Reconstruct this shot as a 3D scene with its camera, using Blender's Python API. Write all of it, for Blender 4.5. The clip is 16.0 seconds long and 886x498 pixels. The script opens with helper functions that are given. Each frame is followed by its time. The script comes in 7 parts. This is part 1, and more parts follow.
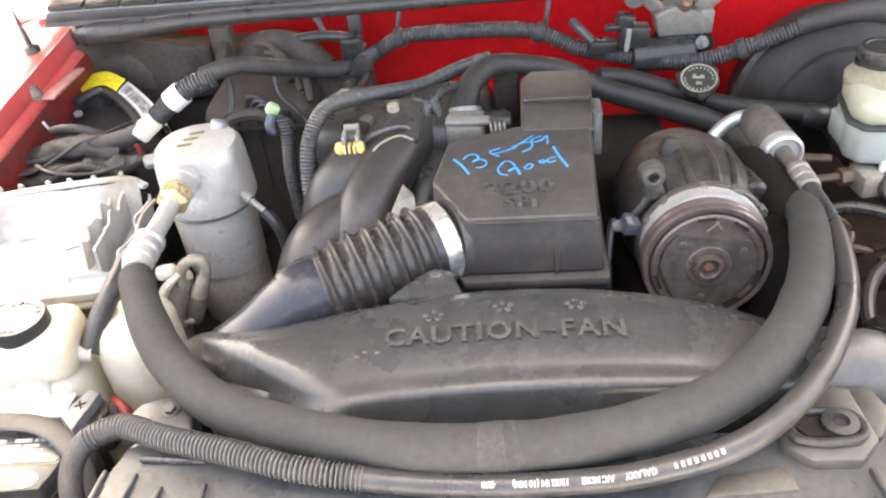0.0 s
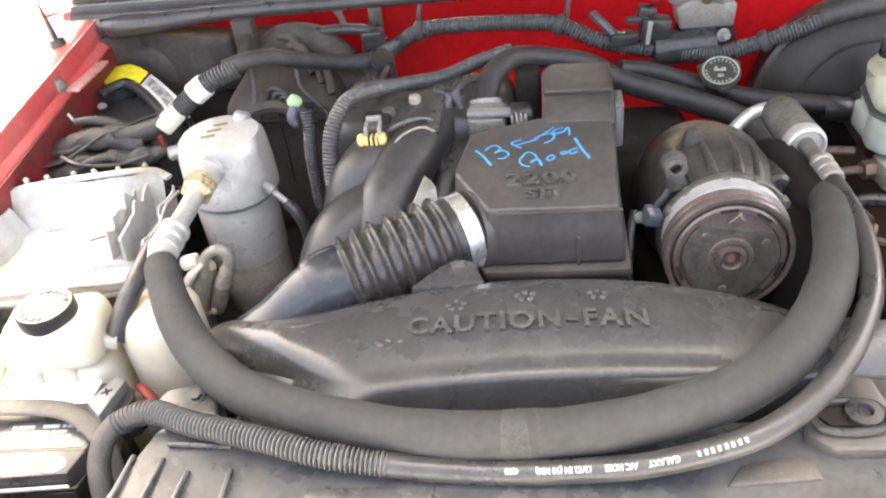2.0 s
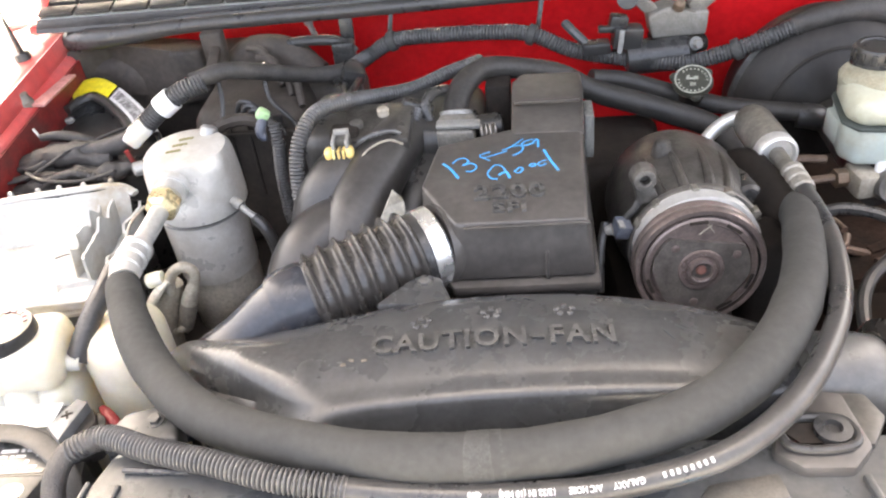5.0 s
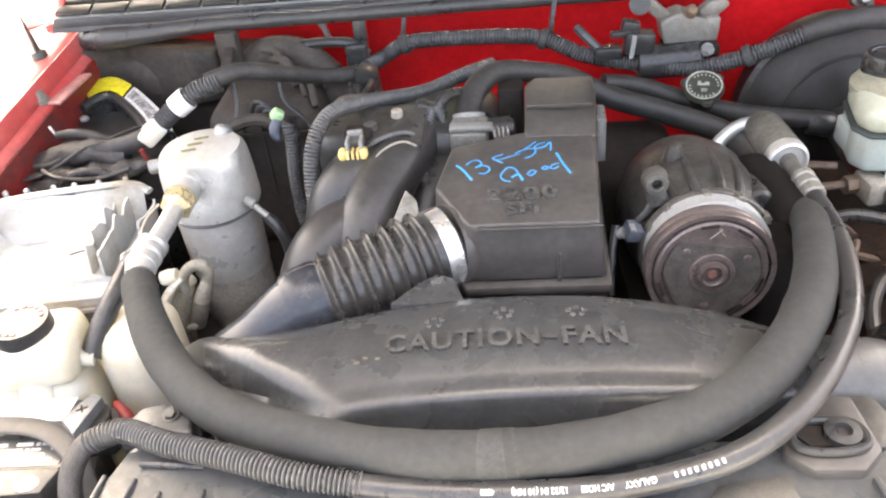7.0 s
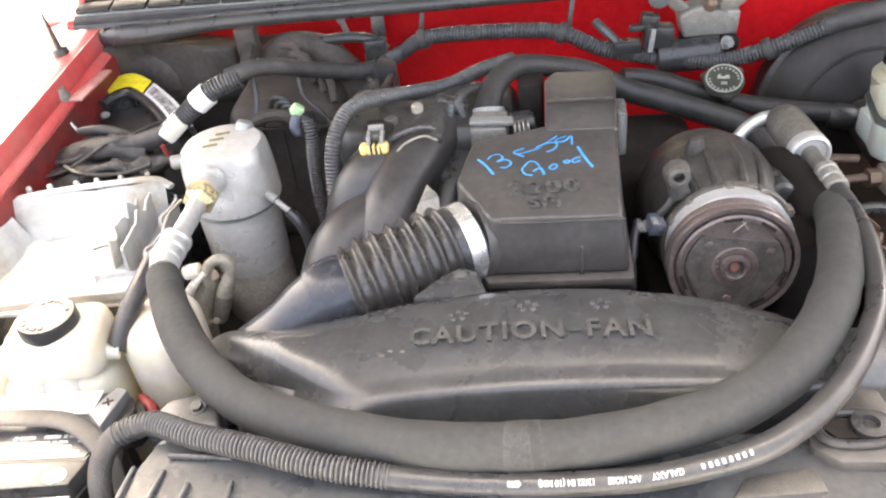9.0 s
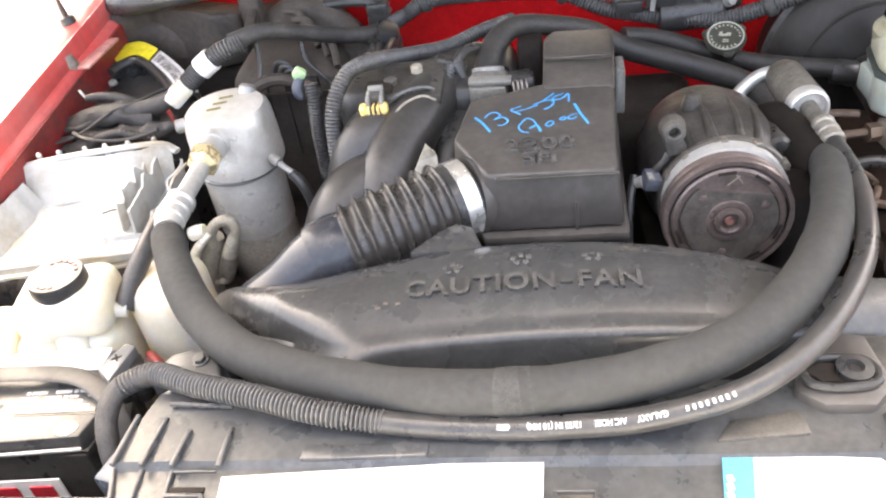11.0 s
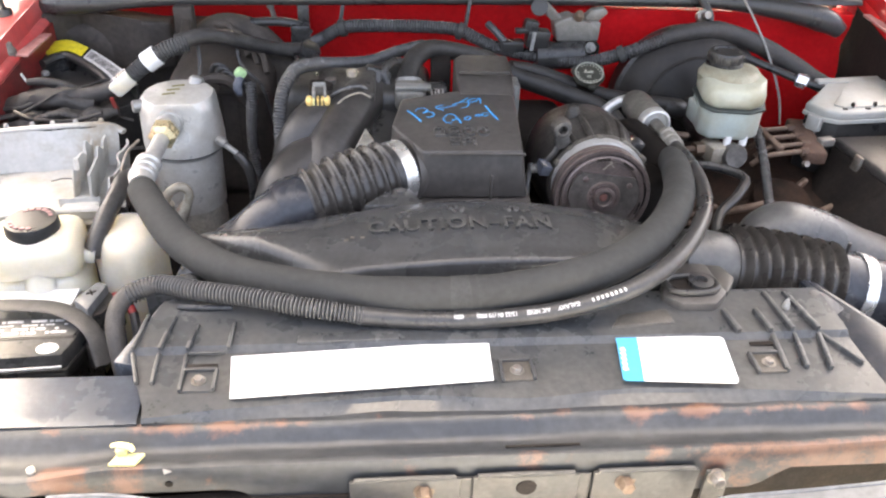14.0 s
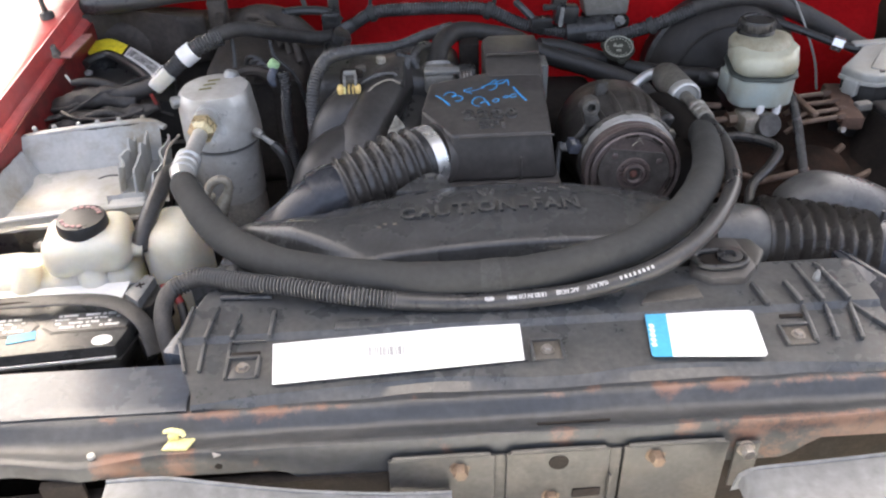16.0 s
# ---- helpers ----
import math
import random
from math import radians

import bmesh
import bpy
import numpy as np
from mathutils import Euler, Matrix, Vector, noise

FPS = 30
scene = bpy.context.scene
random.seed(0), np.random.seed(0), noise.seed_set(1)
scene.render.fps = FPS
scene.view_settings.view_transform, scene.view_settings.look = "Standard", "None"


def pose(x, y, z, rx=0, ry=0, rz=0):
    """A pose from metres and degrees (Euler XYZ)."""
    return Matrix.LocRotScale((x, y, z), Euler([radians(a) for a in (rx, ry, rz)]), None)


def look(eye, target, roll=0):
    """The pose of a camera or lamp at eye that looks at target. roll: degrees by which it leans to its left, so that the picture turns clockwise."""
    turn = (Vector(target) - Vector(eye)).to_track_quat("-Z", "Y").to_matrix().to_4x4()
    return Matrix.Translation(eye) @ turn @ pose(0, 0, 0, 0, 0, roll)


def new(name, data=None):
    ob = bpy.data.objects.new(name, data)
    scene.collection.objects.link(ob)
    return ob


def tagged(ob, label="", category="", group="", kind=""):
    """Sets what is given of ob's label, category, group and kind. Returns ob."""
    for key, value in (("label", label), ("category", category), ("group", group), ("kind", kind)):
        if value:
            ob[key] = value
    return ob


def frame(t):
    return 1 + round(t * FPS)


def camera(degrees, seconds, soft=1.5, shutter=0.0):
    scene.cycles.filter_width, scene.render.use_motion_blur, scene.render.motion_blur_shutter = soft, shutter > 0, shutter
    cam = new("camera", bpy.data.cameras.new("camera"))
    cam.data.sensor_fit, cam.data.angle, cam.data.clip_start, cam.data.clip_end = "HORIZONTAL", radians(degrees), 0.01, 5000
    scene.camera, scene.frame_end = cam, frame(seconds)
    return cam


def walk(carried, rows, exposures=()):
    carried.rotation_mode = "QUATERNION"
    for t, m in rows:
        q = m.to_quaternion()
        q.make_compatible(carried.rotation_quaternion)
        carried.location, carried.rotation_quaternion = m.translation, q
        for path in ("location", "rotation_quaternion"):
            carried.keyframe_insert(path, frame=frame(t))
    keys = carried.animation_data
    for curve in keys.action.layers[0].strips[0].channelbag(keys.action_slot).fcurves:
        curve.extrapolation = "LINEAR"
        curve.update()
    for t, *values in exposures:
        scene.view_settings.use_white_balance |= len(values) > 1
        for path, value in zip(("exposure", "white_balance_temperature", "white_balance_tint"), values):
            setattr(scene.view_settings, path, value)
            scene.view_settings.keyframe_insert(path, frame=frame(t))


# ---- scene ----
cam = camera(56.9, 16.0, soft=2.2)
METRES, EYE, TILT, LEAN, TURN = 0.46, 1.45, -37.0, 5.0, 0.0
ROWS = [
    (0.0, 0.0, 0.0, 0.0, 0.0, 0.0, -0.0),
    (0.5, -0.0036, -0.0105, -0.0, 0.28, 0.32, -0.24),
    (1.0, -0.009, -0.0038, -0.0095, 0.26, -0.34, -0.27),
    (1.5, -0.0124, -0.0081, -0.0078, 0.5, -0.47, -0.03),
    (2.0, -0.0139, -0.0095, -0.0107, 1.04, -0.29, -0.23),
    (2.5, 0.0054, 0.0046, -0.0013, 0.93, -0.12, 0.45),
    (3.0, 0.0076, 0.0094, 0.002, 0.61, 0.09, -0.06),
    (3.5, 0.0088, 0.021, -0.0017, 1.18, -0.32, -0.82),
    (4.0, 0.0231, 0.0294, -0.0029, 1.0, -0.51, 0.19),
    (4.5, 0.0294, 0.024, 0.0031, 0.29, -0.09, 0.58),
    (7.0, 0.0115, 0.0032, -0.0003, 0.56, 0.44, -0.28),
    (7.5, 0.004, 0.0055, 0.0026, 0.65, -0.03, 0.11),
    (8.0, -0.0022, 0.0045, 0.0015, 1.26, 0.04, -0.17),
    (10.5, -0.0139, -0.0219, -0.0186, 1.42, 0.18, -0.15),
    (11.0, 0.0325, -0.0263, -0.0398, 2.64, -1.63, 0.38),
    (11.5, -0.0219, -0.093, -0.0721, 1.41, -0.35, 0.19),
    (12.0, -0.1641, -0.2081, -0.1606, -7.44, 2.29, -1.19),
    (12.5, -0.2363, -0.2947, -0.1898, -9.86, 4.09, -1.63),
    (13.0, -0.2575, -0.3446, -0.22, -10.68, 4.86, -0.41),
    (13.5, -0.2245, -0.3853, -0.2728, -9.74, 4.53, -0.57),
    (14.0, -0.2318, -0.3833, -0.2949, -9.78, 3.39, -1.33),
    (14.5, -0.2507, -0.3794, -0.2551, -10.01, 1.19, -2.16),
    (15.0, -0.264, -0.391, -0.2351, -9.12, 0.92, -2.79),
    (15.5, -0.2265, -0.4031, -0.2267, -8.12, 1.64, 0.27),
    (16.0, -0.2069, -0.4323, -0.2729, -6.48, 1.45, 0.59),
]
EXPOSURES = [(0.0, 4.29, 8300, 7), (8.0, 4.29, 8300, 7), (11.0, 4.29, 8200, 7), (12.0, 3.92, 8050, 7), (12.5, 3.92, 8050, 7), (13.5, 4.01, 7950, 7), (14.5, 3.33, 7600, 7), (16.0, 3.08, 7300, 7)]
BETWEEN = [
    (11.7, look((-0.041, -0.082, 1.450), (-0.077, 1.524, 0.259), -4.8)),
    (12.7, look((-0.115, -0.164, 1.471), (0.183, 1.482, 0.374), 3.5)),
    (14.2, look((-0.108, -0.209, 1.461), (0.173, 1.401, 0.308), 4.1)),
]
path_rows = [(t, pose(0, 0, EYE, TILT, LEAN, TURN) @ pose(METRES * x, METRES * y, METRES * z, 90 + pitch, roll, yaw)) for t, x, y, z, yaw, pitch, roll in ROWS]
walk(cam, sorted(path_rows + BETWEEN, key=lambda row: row[0]), EXPOSURES)

# ---- light ----
SUN_EL, SUN_AZ = 58.0, -3.0
world = bpy.data.worlds.new("sky")
scene.world = world
world.use_nodes = True
wn = world.node_tree
sky = wn.nodes.new("ShaderNodeTexSky")
sky.sky_type, sky.sun_disc = "NISHITA", False
sky.sun_elevation, sky.sun_rotation = radians(SUN_EL), radians(SUN_AZ)
sky.air_density, sky.dust_density, sky.ozone_density = 0.5, 8.5, 0.2
wn.links.new(sky.outputs[0], wn.nodes["Background"].inputs[0])
wn.nodes["Background"].inputs[1].default_value = 0.15
sun = new("sun", bpy.data.lights.new("sun", "SUN"))
sun.data.energy, sun.data.angle, sun.data.color = 4.0, radians(0.6), (1.0, 0.98, 0.945)
az, el = radians(SUN_AZ), radians(SUN_EL)
sun.matrix_world = look((0, 0, 5), Vector((0, 0, 5)) - Vector((math.sin(az) * math.cos(el), math.cos(az) * math.cos(el), math.sin(el))))


# ---- materials ----
def surf(name, col, rough=0.5, metal=0.0, dirt=None, amount=0.5, scale=30.0, bump=0.1, coat=0.0, spec=0.5, grain=0.10, lo=0.42, hi=0.68, stretch=None):
    """Procedural surface: base colour with fine grain, patches of dirt, uneven gloss and relief."""
    m = bpy.data.materials.new(name)
    m.use_nodes = True
    t = m.node_tree
    p = t.nodes["Principled BSDF"]

    def node(kind, **kw):
        n = t.nodes.new(kind)
        for k, v in kw.items():
            n.inputs[k].default_value = v
        return n
    co = node("ShaderNodeTexCoord")
    big = node("ShaderNodeTexNoise", Scale=scale, Detail=6.0, Roughness=0.65)
    fine = node("ShaderNodeTexNoise", Scale=scale * 14, Detail=3.0)
    mp = t.nodes.new("ShaderNodeMapping")
    mp.inputs["Scale"].default_value = stretch or (1, 1, 1)
    t.links.new(co.outputs["Object"], mp.inputs["Vector"])
    t.links.new(mp.outputs[0], big.inputs["Vector"])
    t.links.new(co.outputs["Object"], fine.inputs["Vector"])
    ramp = t.nodes.new("ShaderNodeMapRange")
    ramp.inputs[1].default_value, ramp.inputs[2].default_value = lo, hi
    ramp.inputs[3].default_value, ramp.inputs[4].default_value = 0.0, amount if dirt else 0.0
    t.links.new(big.outputs[0], ramp.inputs[0])
    g = t.nodes.new("ShaderNodeMapRange")
    g.inputs[1].default_value, g.inputs[2].default_value = 0.25, 0.75
    g.inputs[3].default_value, g.inputs[4].default_value = 1 - grain * 2, 1 + grain * 2
    t.links.new(fine.outputs[0], g.inputs[0])
    mix = t.nodes.new("ShaderNodeMix")
    mix.data_type = "RGBA"
    mix.inputs["A"].default_value = (*col, 1)
    mix.inputs["B"].default_value = (*(dirt or col), 1)
    t.links.new(ramp.outputs[0], mix.inputs["Factor"])
    mul = t.nodes.new("ShaderNodeVectorMath")
    mul.operation = "SCALE"
    t.links.new(mix.outputs["Result"], mul.inputs[0])
    mid = node("ShaderNodeTexNoise", Scale=scale * 3.7, Detail=5.0, Roughness=0.6)
    t.links.new(co.outputs["Object"], mid.inputs["Vector"])
    mr = t.nodes.new("ShaderNodeMapRange")
    mr.inputs[1].default_value, mr.inputs[2].default_value = 0.3, 0.7
    mr.inputs[3].default_value, mr.inputs[4].default_value = 1 - min(0.16, grain * 1.6), 1 + min(0.16, grain * 1.6)
    t.links.new(mid.outputs[0], mr.inputs[0])
    both = t.nodes.new("ShaderNodeMath")
    both.operation = "MULTIPLY"
    t.links.new(g.outputs[0], both.inputs[0])
    t.links.new(mr.outputs[0], both.inputs[1])
    t.links.new(both.outputs[0], mul.inputs["Scale"])
    t.links.new(mul.outputs[0], p.inputs["Base Color"])
    rr = t.nodes.new("ShaderNodeMapRange")
    rr.inputs[1].default_value, rr.inputs[2].default_value = 0.3, 0.7
    rr.inputs[3].default_value, rr.inputs[4].default_value = max(0.03, rough - 0.1), min(1, rough + 0.15)
    t.links.new(big.outputs[0], rr.inputs[0])
    t.links.new(rr.outputs[0], p.inputs["Roughness"])
    p.inputs["Metallic"].default_value = metal
    p.inputs["Coat Weight"].default_value = coat
    p.inputs["Coat Roughness"].default_value = 0.08
    p.inputs["Specular IOR Level"].default_value = spec
    if bump:
        b = node("ShaderNodeBump", Strength=bump, Distance=0.001)
        t.links.new(fine.outputs[0], b.inputs["Height"])
        t.links.new(b.outputs[0], p.inputs["Normal"])
    return m


M = {
    "plastic": surf("dusty_black_plastic", (0.060, 0.055, 0.052), 0.36, dirt=(0.088, 0.080, 0.072), amount=0.5, scale=9, lo=0.36, hi=0.8, bump=0.15),
    "shroud": surf("shroud_plastic", (0.049, 0.050, 0.051), 0.24, dirt=(0.078, 0.075, 0.071), amount=0.28, scale=14, lo=0.50, hi=0.78),
    "black": surf("black_plastic", (0.028, 0.028, 0.028), 0.30, dirt=(0.060, 0.057, 0.054), amount=0.5, lo=0.38, hi=0.75),
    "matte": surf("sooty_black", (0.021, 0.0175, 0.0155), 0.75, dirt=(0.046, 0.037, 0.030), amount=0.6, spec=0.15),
    "rubber": surf("rubber", (0.037, 0.037, 0.038), 0.30, dirt=(0.075, 0.071, 0.067), amount=0.4, scale=22),
    "insulation": surf("foam_insulation", (0.046, 0.047, 0.046), 0.78, spec=0.24, dirt=(0.057, 0.057, 0.054), amount=0.5, scale=12, bump=0.25, grain=0.06),
    "loom": surf("split_loom", (0.066, 0.066, 0.067), 0.20, dirt=(0.105, 0.103, 0.100), amount=0.4),
    "cover": surf("dirty_grey_cover", (0.052, 0.056, 0.060), 0.27, dirt=(0.118, 0.112, 0.103), amount=0.6, scale=13, lo=0.40, hi=0.75),
    "alu": surf("cast_aluminium", (0.31, 0.31, 0.30), 0.42, 0.5, dirt=(0.20, 0.19, 0.165), amount=0.6, scale=25, bump=0.2, grain=0.05),
    "alutube": surf("aluminium_tube", (0.62, 0.62, 0.60), 0.36, 0.55, dirt=(0.5, 0.48, 0.44), amount=0.4, grain=0.04),
    "chrome": surf("bright_steel", (0.80, 0.80, 0.79), 0.24, 0.8, dirt=(0.6, 0.58, 0.55), amount=0.2, grain=0.03),
    "steel": surf("dull_steel", (0.34, 0.32, 0.30), 0.45, 0.8, dirt=(0.22, 0.17, 0.12), amount=0.7),
    "comp": surf("oily_cast_metal", (0.080, 0.076, 0.071), 0.36, 0.3, dirt=(0.024, 0.021, 0.019), amount=0.85, scale=22, bump=0.45, lo=0.38, hi=0.62),
    "rustplate": surf("rust_brown_steel", (0.150, 0.118, 0.110), 0.34, 0.35, dirt=(0.088, 0.073, 0.068), amount=0.8, scale=26),
    "brass": surf("brass", (0.72, 0.60, 0.36), 0.28, 0.6, dirt=(0.5, 0.42, 0.25), amount=0.4),
    "white": surf("white_plastic", (0.76, 0.72, 0.60), 0.42, dirt=(0.62, 0.54, 0.37), amount=0.6, scale=14, grain=0.02, bump=0.04),
    "tray": surf("grey_white_plastic", (0.43, 0.44, 0.43), 0.34, dirt=(0.27, 0.23, 0.16), amount=0.8, scale=13, grain=0.04, bump=0.08, lo=0.47, hi=0.66),
    "paper": surf("paper_label", (0.85, 0.85, 0.84), 0.5, dirt=(0.75, 0.74, 0.72), amount=0.3, bump=0.02, grain=0.02),
    "blue": surf("blue_print", (0.07, 0.40, 0.66), 0.45, bump=0.02, grain=0.04),
    "yellow": surf("yellow_label", (0.80, 0.68, 0.04), 0.5, dirt=(0.6, 0.5, 0.1), amount=0.4, bump=0.02),
    "marker": surf("blue_paint_marker", (0.03, 0.34, 0.74), 0.5, bump=0.05, grain=0.05),
    "red": surf("red_car_paint", (0.64, 0.014, 0.018), 0.06, dirt=(0.50, 0.02, 0.022), amount=0.35, scale=9, bump=0.03, coat=0.7, grain=0.05),
    "redcloth": surf("red_plastic", (0.17, 0.010, 0.013), 0.5, bump=0.05),
    "blackpaint": surf("blue_black_paint", (0.046, 0.056, 0.074), 0.22, 0.1, dirt=(0.080, 0.090, 0.105), amount=0.6, scale=12),
    "rust": surf("rusty_iron", (0.09, 0.055, 0.04), 0.75, 0.2, dirt=(0.32, 0.22, 0.16), amount=0.7, scale=40, bump=0.5),
    "greyplate": surf("grey_steel_plate", (0.060, 0.060, 0.058), 0.36, 0.3, dirt=(0.115, 0.102, 0.088), amount=0.6, scale=16),
    "reservoir": surf("translucent_reservoir", (0.40, 0.46, 0.43), 0.36, dirt=(0.36, 0.33, 0.24), amount=0.8, scale=20, grain=0.02, bump=0.03),
    "dusttop": surf("dusty_translucent_plastic", (0.30, 0.29, 0.22), 0.45, dirt=(0.22, 0.18, 0.12), amount=0.8, scale=30, bump=0.1),
    "green": surf("pale_green_plastic", (0.45, 0.68, 0.36), 0.45),
    "fuse": surf("grey_fuse_lid", (0.39, 0.40, 0.38), 0.45, dirt=(0.38, 0.35, 0.28), amount=0.6, scale=14, grain=0.03, bump=0.05),
    "connector": surf("yellow_connector", (0.80, 0.58, 0.22), 0.45),
    "greyconn": surf("grey_connector", (0.27, 0.27, 0.26), 0.45, dirt=(0.2, 0.18, 0.15), amount=0.5),
    "grille": surf("grey_header_panel", (0.17, 0.178, 0.185), 0.32, dirt=(0.145, 0.148, 0.15), amount=0.4, scale=8),
    "asphalt": surf("pale_concrete", (0.32, 0.32, 0.315), 0.85, dirt=(0.23, 0.23, 0.22), amount=0.6, scale=1.5, bump=0.4),
    "leaf": surf("dry_leaves", (0.42, 0.30, 0.18), 0.8, dirt=(0.22, 0.15, 0.09), amount=0.7, scale=60),
    "cowl": surf("faded_cowl_plastic", (0.028, 0.028, 0.029), 0.36, dirt=(0.08, 0.078, 0.075), amount=0.6, scale=12),
    "batlabel": surf("battery_label", (0.60, 0.60, 0.60), 0.4, dirt=(0.45, 0.45, 0.45), amount=0.4),
    "dustfoam": surf("dusty_foam", (0.13, 0.11, 0.09), 0.85, dirt=(0.24, 0.20, 0.15), amount=0.8, scale=20, bump=0.5),
    "yclip": surf("pale_yellow_plastic", (0.78, 0.70, 0.32), 0.5),
    "rustbolt": surf("rusty_bolt", (0.20, 0.15, 0.11), 0.6, 0.5, dirt=(0.2, 0.12, 0.08), amount=0.6),
    # Moulded marks: light caught on their edges is put in as a paler tone.
    "paleletter": surf("highlight_pale_plastic", (0.062, 0.061, 0.059), 0.24, dirt=(0.125, 0.12, 0.112), amount=0.6, scale=40),
    "tape": surf("grey_tape", (0.046, 0.047, 0.046), 0.66, spec=0.25, dirt=(0.078, 0.078, 0.075), amount=0.8, scale=50),
    "print": surf("white_print", (0.55, 0.55, 0.55), 0.5, dirt=(0.3, 0.3, 0.3), amount=0.6, scale=300, bump=0),
    "duct": surf("smooth_duct_plastic", (0.026, 0.030, 0.039), 0.24, spec=0.4, dirt=(0.09, 0.086, 0.082), amount=0.5, scale=14),
    "flap": surf("pale_heat_shield", (0.74, 0.71, 0.62), 0.6, dirt=(0.35, 0.30, 0.22), amount=0.6),
    "blueconn": surf("blue_grey_connector", (0.08, 0.095, 0.13), 0.4, dirt=(0.2, 0.2, 0.2), amount=0.4),
    "alucan": surf("satin_aluminium", (0.62, 0.61, 0.58), 0.30, 0.25, dirt=(0.40, 0.36, 0.29), amount=0.65, scale=16, bump=0.08, grain=0.03),
    "stamp": surf("olive_stamp", (0.22, 0.20, 0.08), 0.6, bump=0),
    "redprint": surf("faded_red_print", (0.42, 0.22, 0.22), 0.5, dirt=(0.25, 0.2, 0.2), amount=0.6, scale=120, bump=0),
    "capprint": surf("pale_print", (0.36, 0.37, 0.31), 0.6, dirt=(0.25, 0.25, 0.22), amount=0.7, scale=150, bump=0),
    "tapewrap": surf("taped_harness", (0.031, 0.029, 0.028), 0.55, dirt=(0.085, 0.078, 0.072), amount=0.6, scale=40, bump=0.8),
    "batprint": surf("scuffed_print", (0.10, 0.10, 0.10), 0.4, dirt=(0.6, 0.6, 0.6), amount=1.0, scale=160, bump=0),
    "olive": surf("olive_black_plastic", (0.036, 0.037, 0.029), 0.45, dirt=(0.065, 0.065, 0.05), amount=0.5),
    "booster": surf("booster_black", (0.017, 0.0155, 0.0145), 0.46, 0.1, dirt=(0.050, 0.043, 0.037), amount=0.6, scale=8, spec=0.35, lo=0.42, hi=0.7),
    "rustpipe": surf("rusty_pipe", (0.105, 0.066, 0.046), 0.55, 0.2, dirt=(0.20, 0.15, 0.115), amount=0.7, scale=60),
    "seamdark": surf("seam_rubber", (0.05, 0.06, 0.055), 0.5),
    "duct2": surf("weathered_grey_plastic", (0.060, 0.061, 0.062), 0.30, dirt=(0.15, 0.148, 0.14), amount=0.6, scale=12),
    "bracketgrey": surf("grey_cast_bracket", (0.25, 0.24, 0.22), 0.5, 0.4, dirt=(0.22, 0.19, 0.15), amount=0.6),
    "hingered": surf("hinge_red_paint", (0.50, 0.03, 0.03), 0.4, dirt=(0.3, 0.03, 0.03), amount=0.4),
    # Left fender's red, paled so that daylight glare sits in the colour.
    "glarered": surf("glare_paled_red_paint", (0.64, 0.075, 0.072), 0.42, dirt=(0.62, 0.24, 0.22), amount=0.6, scale=7, bump=0.04, coat=1.0, grain=0.05),
    "pinktab": surf("scuffed_red_tab", (0.55, 0.30, 0.27), 0.45, dirt=(0.45, 0.12, 0.10), amount=0.5),
    # Red with shade mixed into the colour, for surfaces low in the bay.
    "shadered": surf("shade_darkened_red", (0.24, 0.022, 0.020), 0.4, dirt=(0.09, 0.05, 0.045), amount=0.7, scale=14),
    "softink": surf("faded_ink", (0.26, 0.26, 0.26), 0.6, bump=0, grain=0.02),
    "clipgrey": surf("streaked_grey_clip", (0.20, 0.20, 0.19), 0.45, dirt=(0.05, 0.05, 0.05), amount=0.9, scale=90, stretch=(1, 1, 0.2)),
    "rustdark": surf("dark_rust", (0.085, 0.048, 0.034), 0.8, 0.1, dirt=(0.16, 0.10, 0.07), amount=0.5, scale=30, bump=0.5),
    "grimealu": surf("grimy_aluminium", (0.21, 0.20, 0.175), 0.46, 0.35, dirt=(0.085, 0.077, 0.064), amount=0.85, scale=20, lo=0.36, hi=0.6),
    "dustcase": surf("dust_covered_case", (0.044, 0.038, 0.034), 0.58, dirt=(0.115, 0.096, 0.080), amount=0.6, scale=11, lo=0.40, hi=0.72, spec=0.3, bump=0.3),
    "dustalu": surf("dust_stained_aluminium", (0.36, 0.33, 0.275), 0.5, 0.15, dirt=(0.20, 0.165, 0.12), amount=0.7, scale=20),
    "dustpad": surf("tan_dusty_plastic", (0.080, 0.074, 0.065), 0.4, dirt=(0.13, 0.115, 0.097), amount=0.6, scale=40),
    "redrust": surf("red_rust", (0.24, 0.11, 0.09), 0.6, 0.2, dirt=(0.12, 0.06, 0.05), amount=0.6, scale=60),
    "castgrey": surf("grey_casting", (0.135, 0.128, 0.118), 0.42, 0.35, dirt=(0.045, 0.040, 0.036), amount=0.8, scale=30, bump=0.4),
    "batlid": surf("dusty_battery_lid", (0.058, 0.060, 0.062), 0.30, dirt=(0.105, 0.104, 0.10), amount=0.6, scale=18, lo=0.36, hi=0.72),
    "strap": surf("dusty_strap", (0.042, 0.042, 0.042), 0.5, dirt=(0.075, 0.073, 0.07), amount=0.6, scale=30),
    "rustmatte": surf("grimy_rust", (0.020, 0.0145, 0.0115), 0.85, dirt=(0.062, 0.035, 0.024), amount=0.7, scale=16, bump=0.6, spec=0.12, lo=0.42, hi=0.7),
    "bellows": surf("ribbed_rubber", (0.038, 0.035, 0.033), 0.24, dirt=(0.070, 0.067, 0.063), amount=0.4, scale=22),
    "restop": surf("stained_reservoir_top", (0.44, 0.45, 0.36), 0.36, dirt=(0.30, 0.26, 0.16), amount=0.9, scale=16, grain=0.02, bump=0.03),
    "louvre": surf("weathered_louvre", (0.022, 0.022, 0.023), 0.52, dirt=(0.055, 0.054, 0.052), amount=0.6, scale=20, spec=0.35),
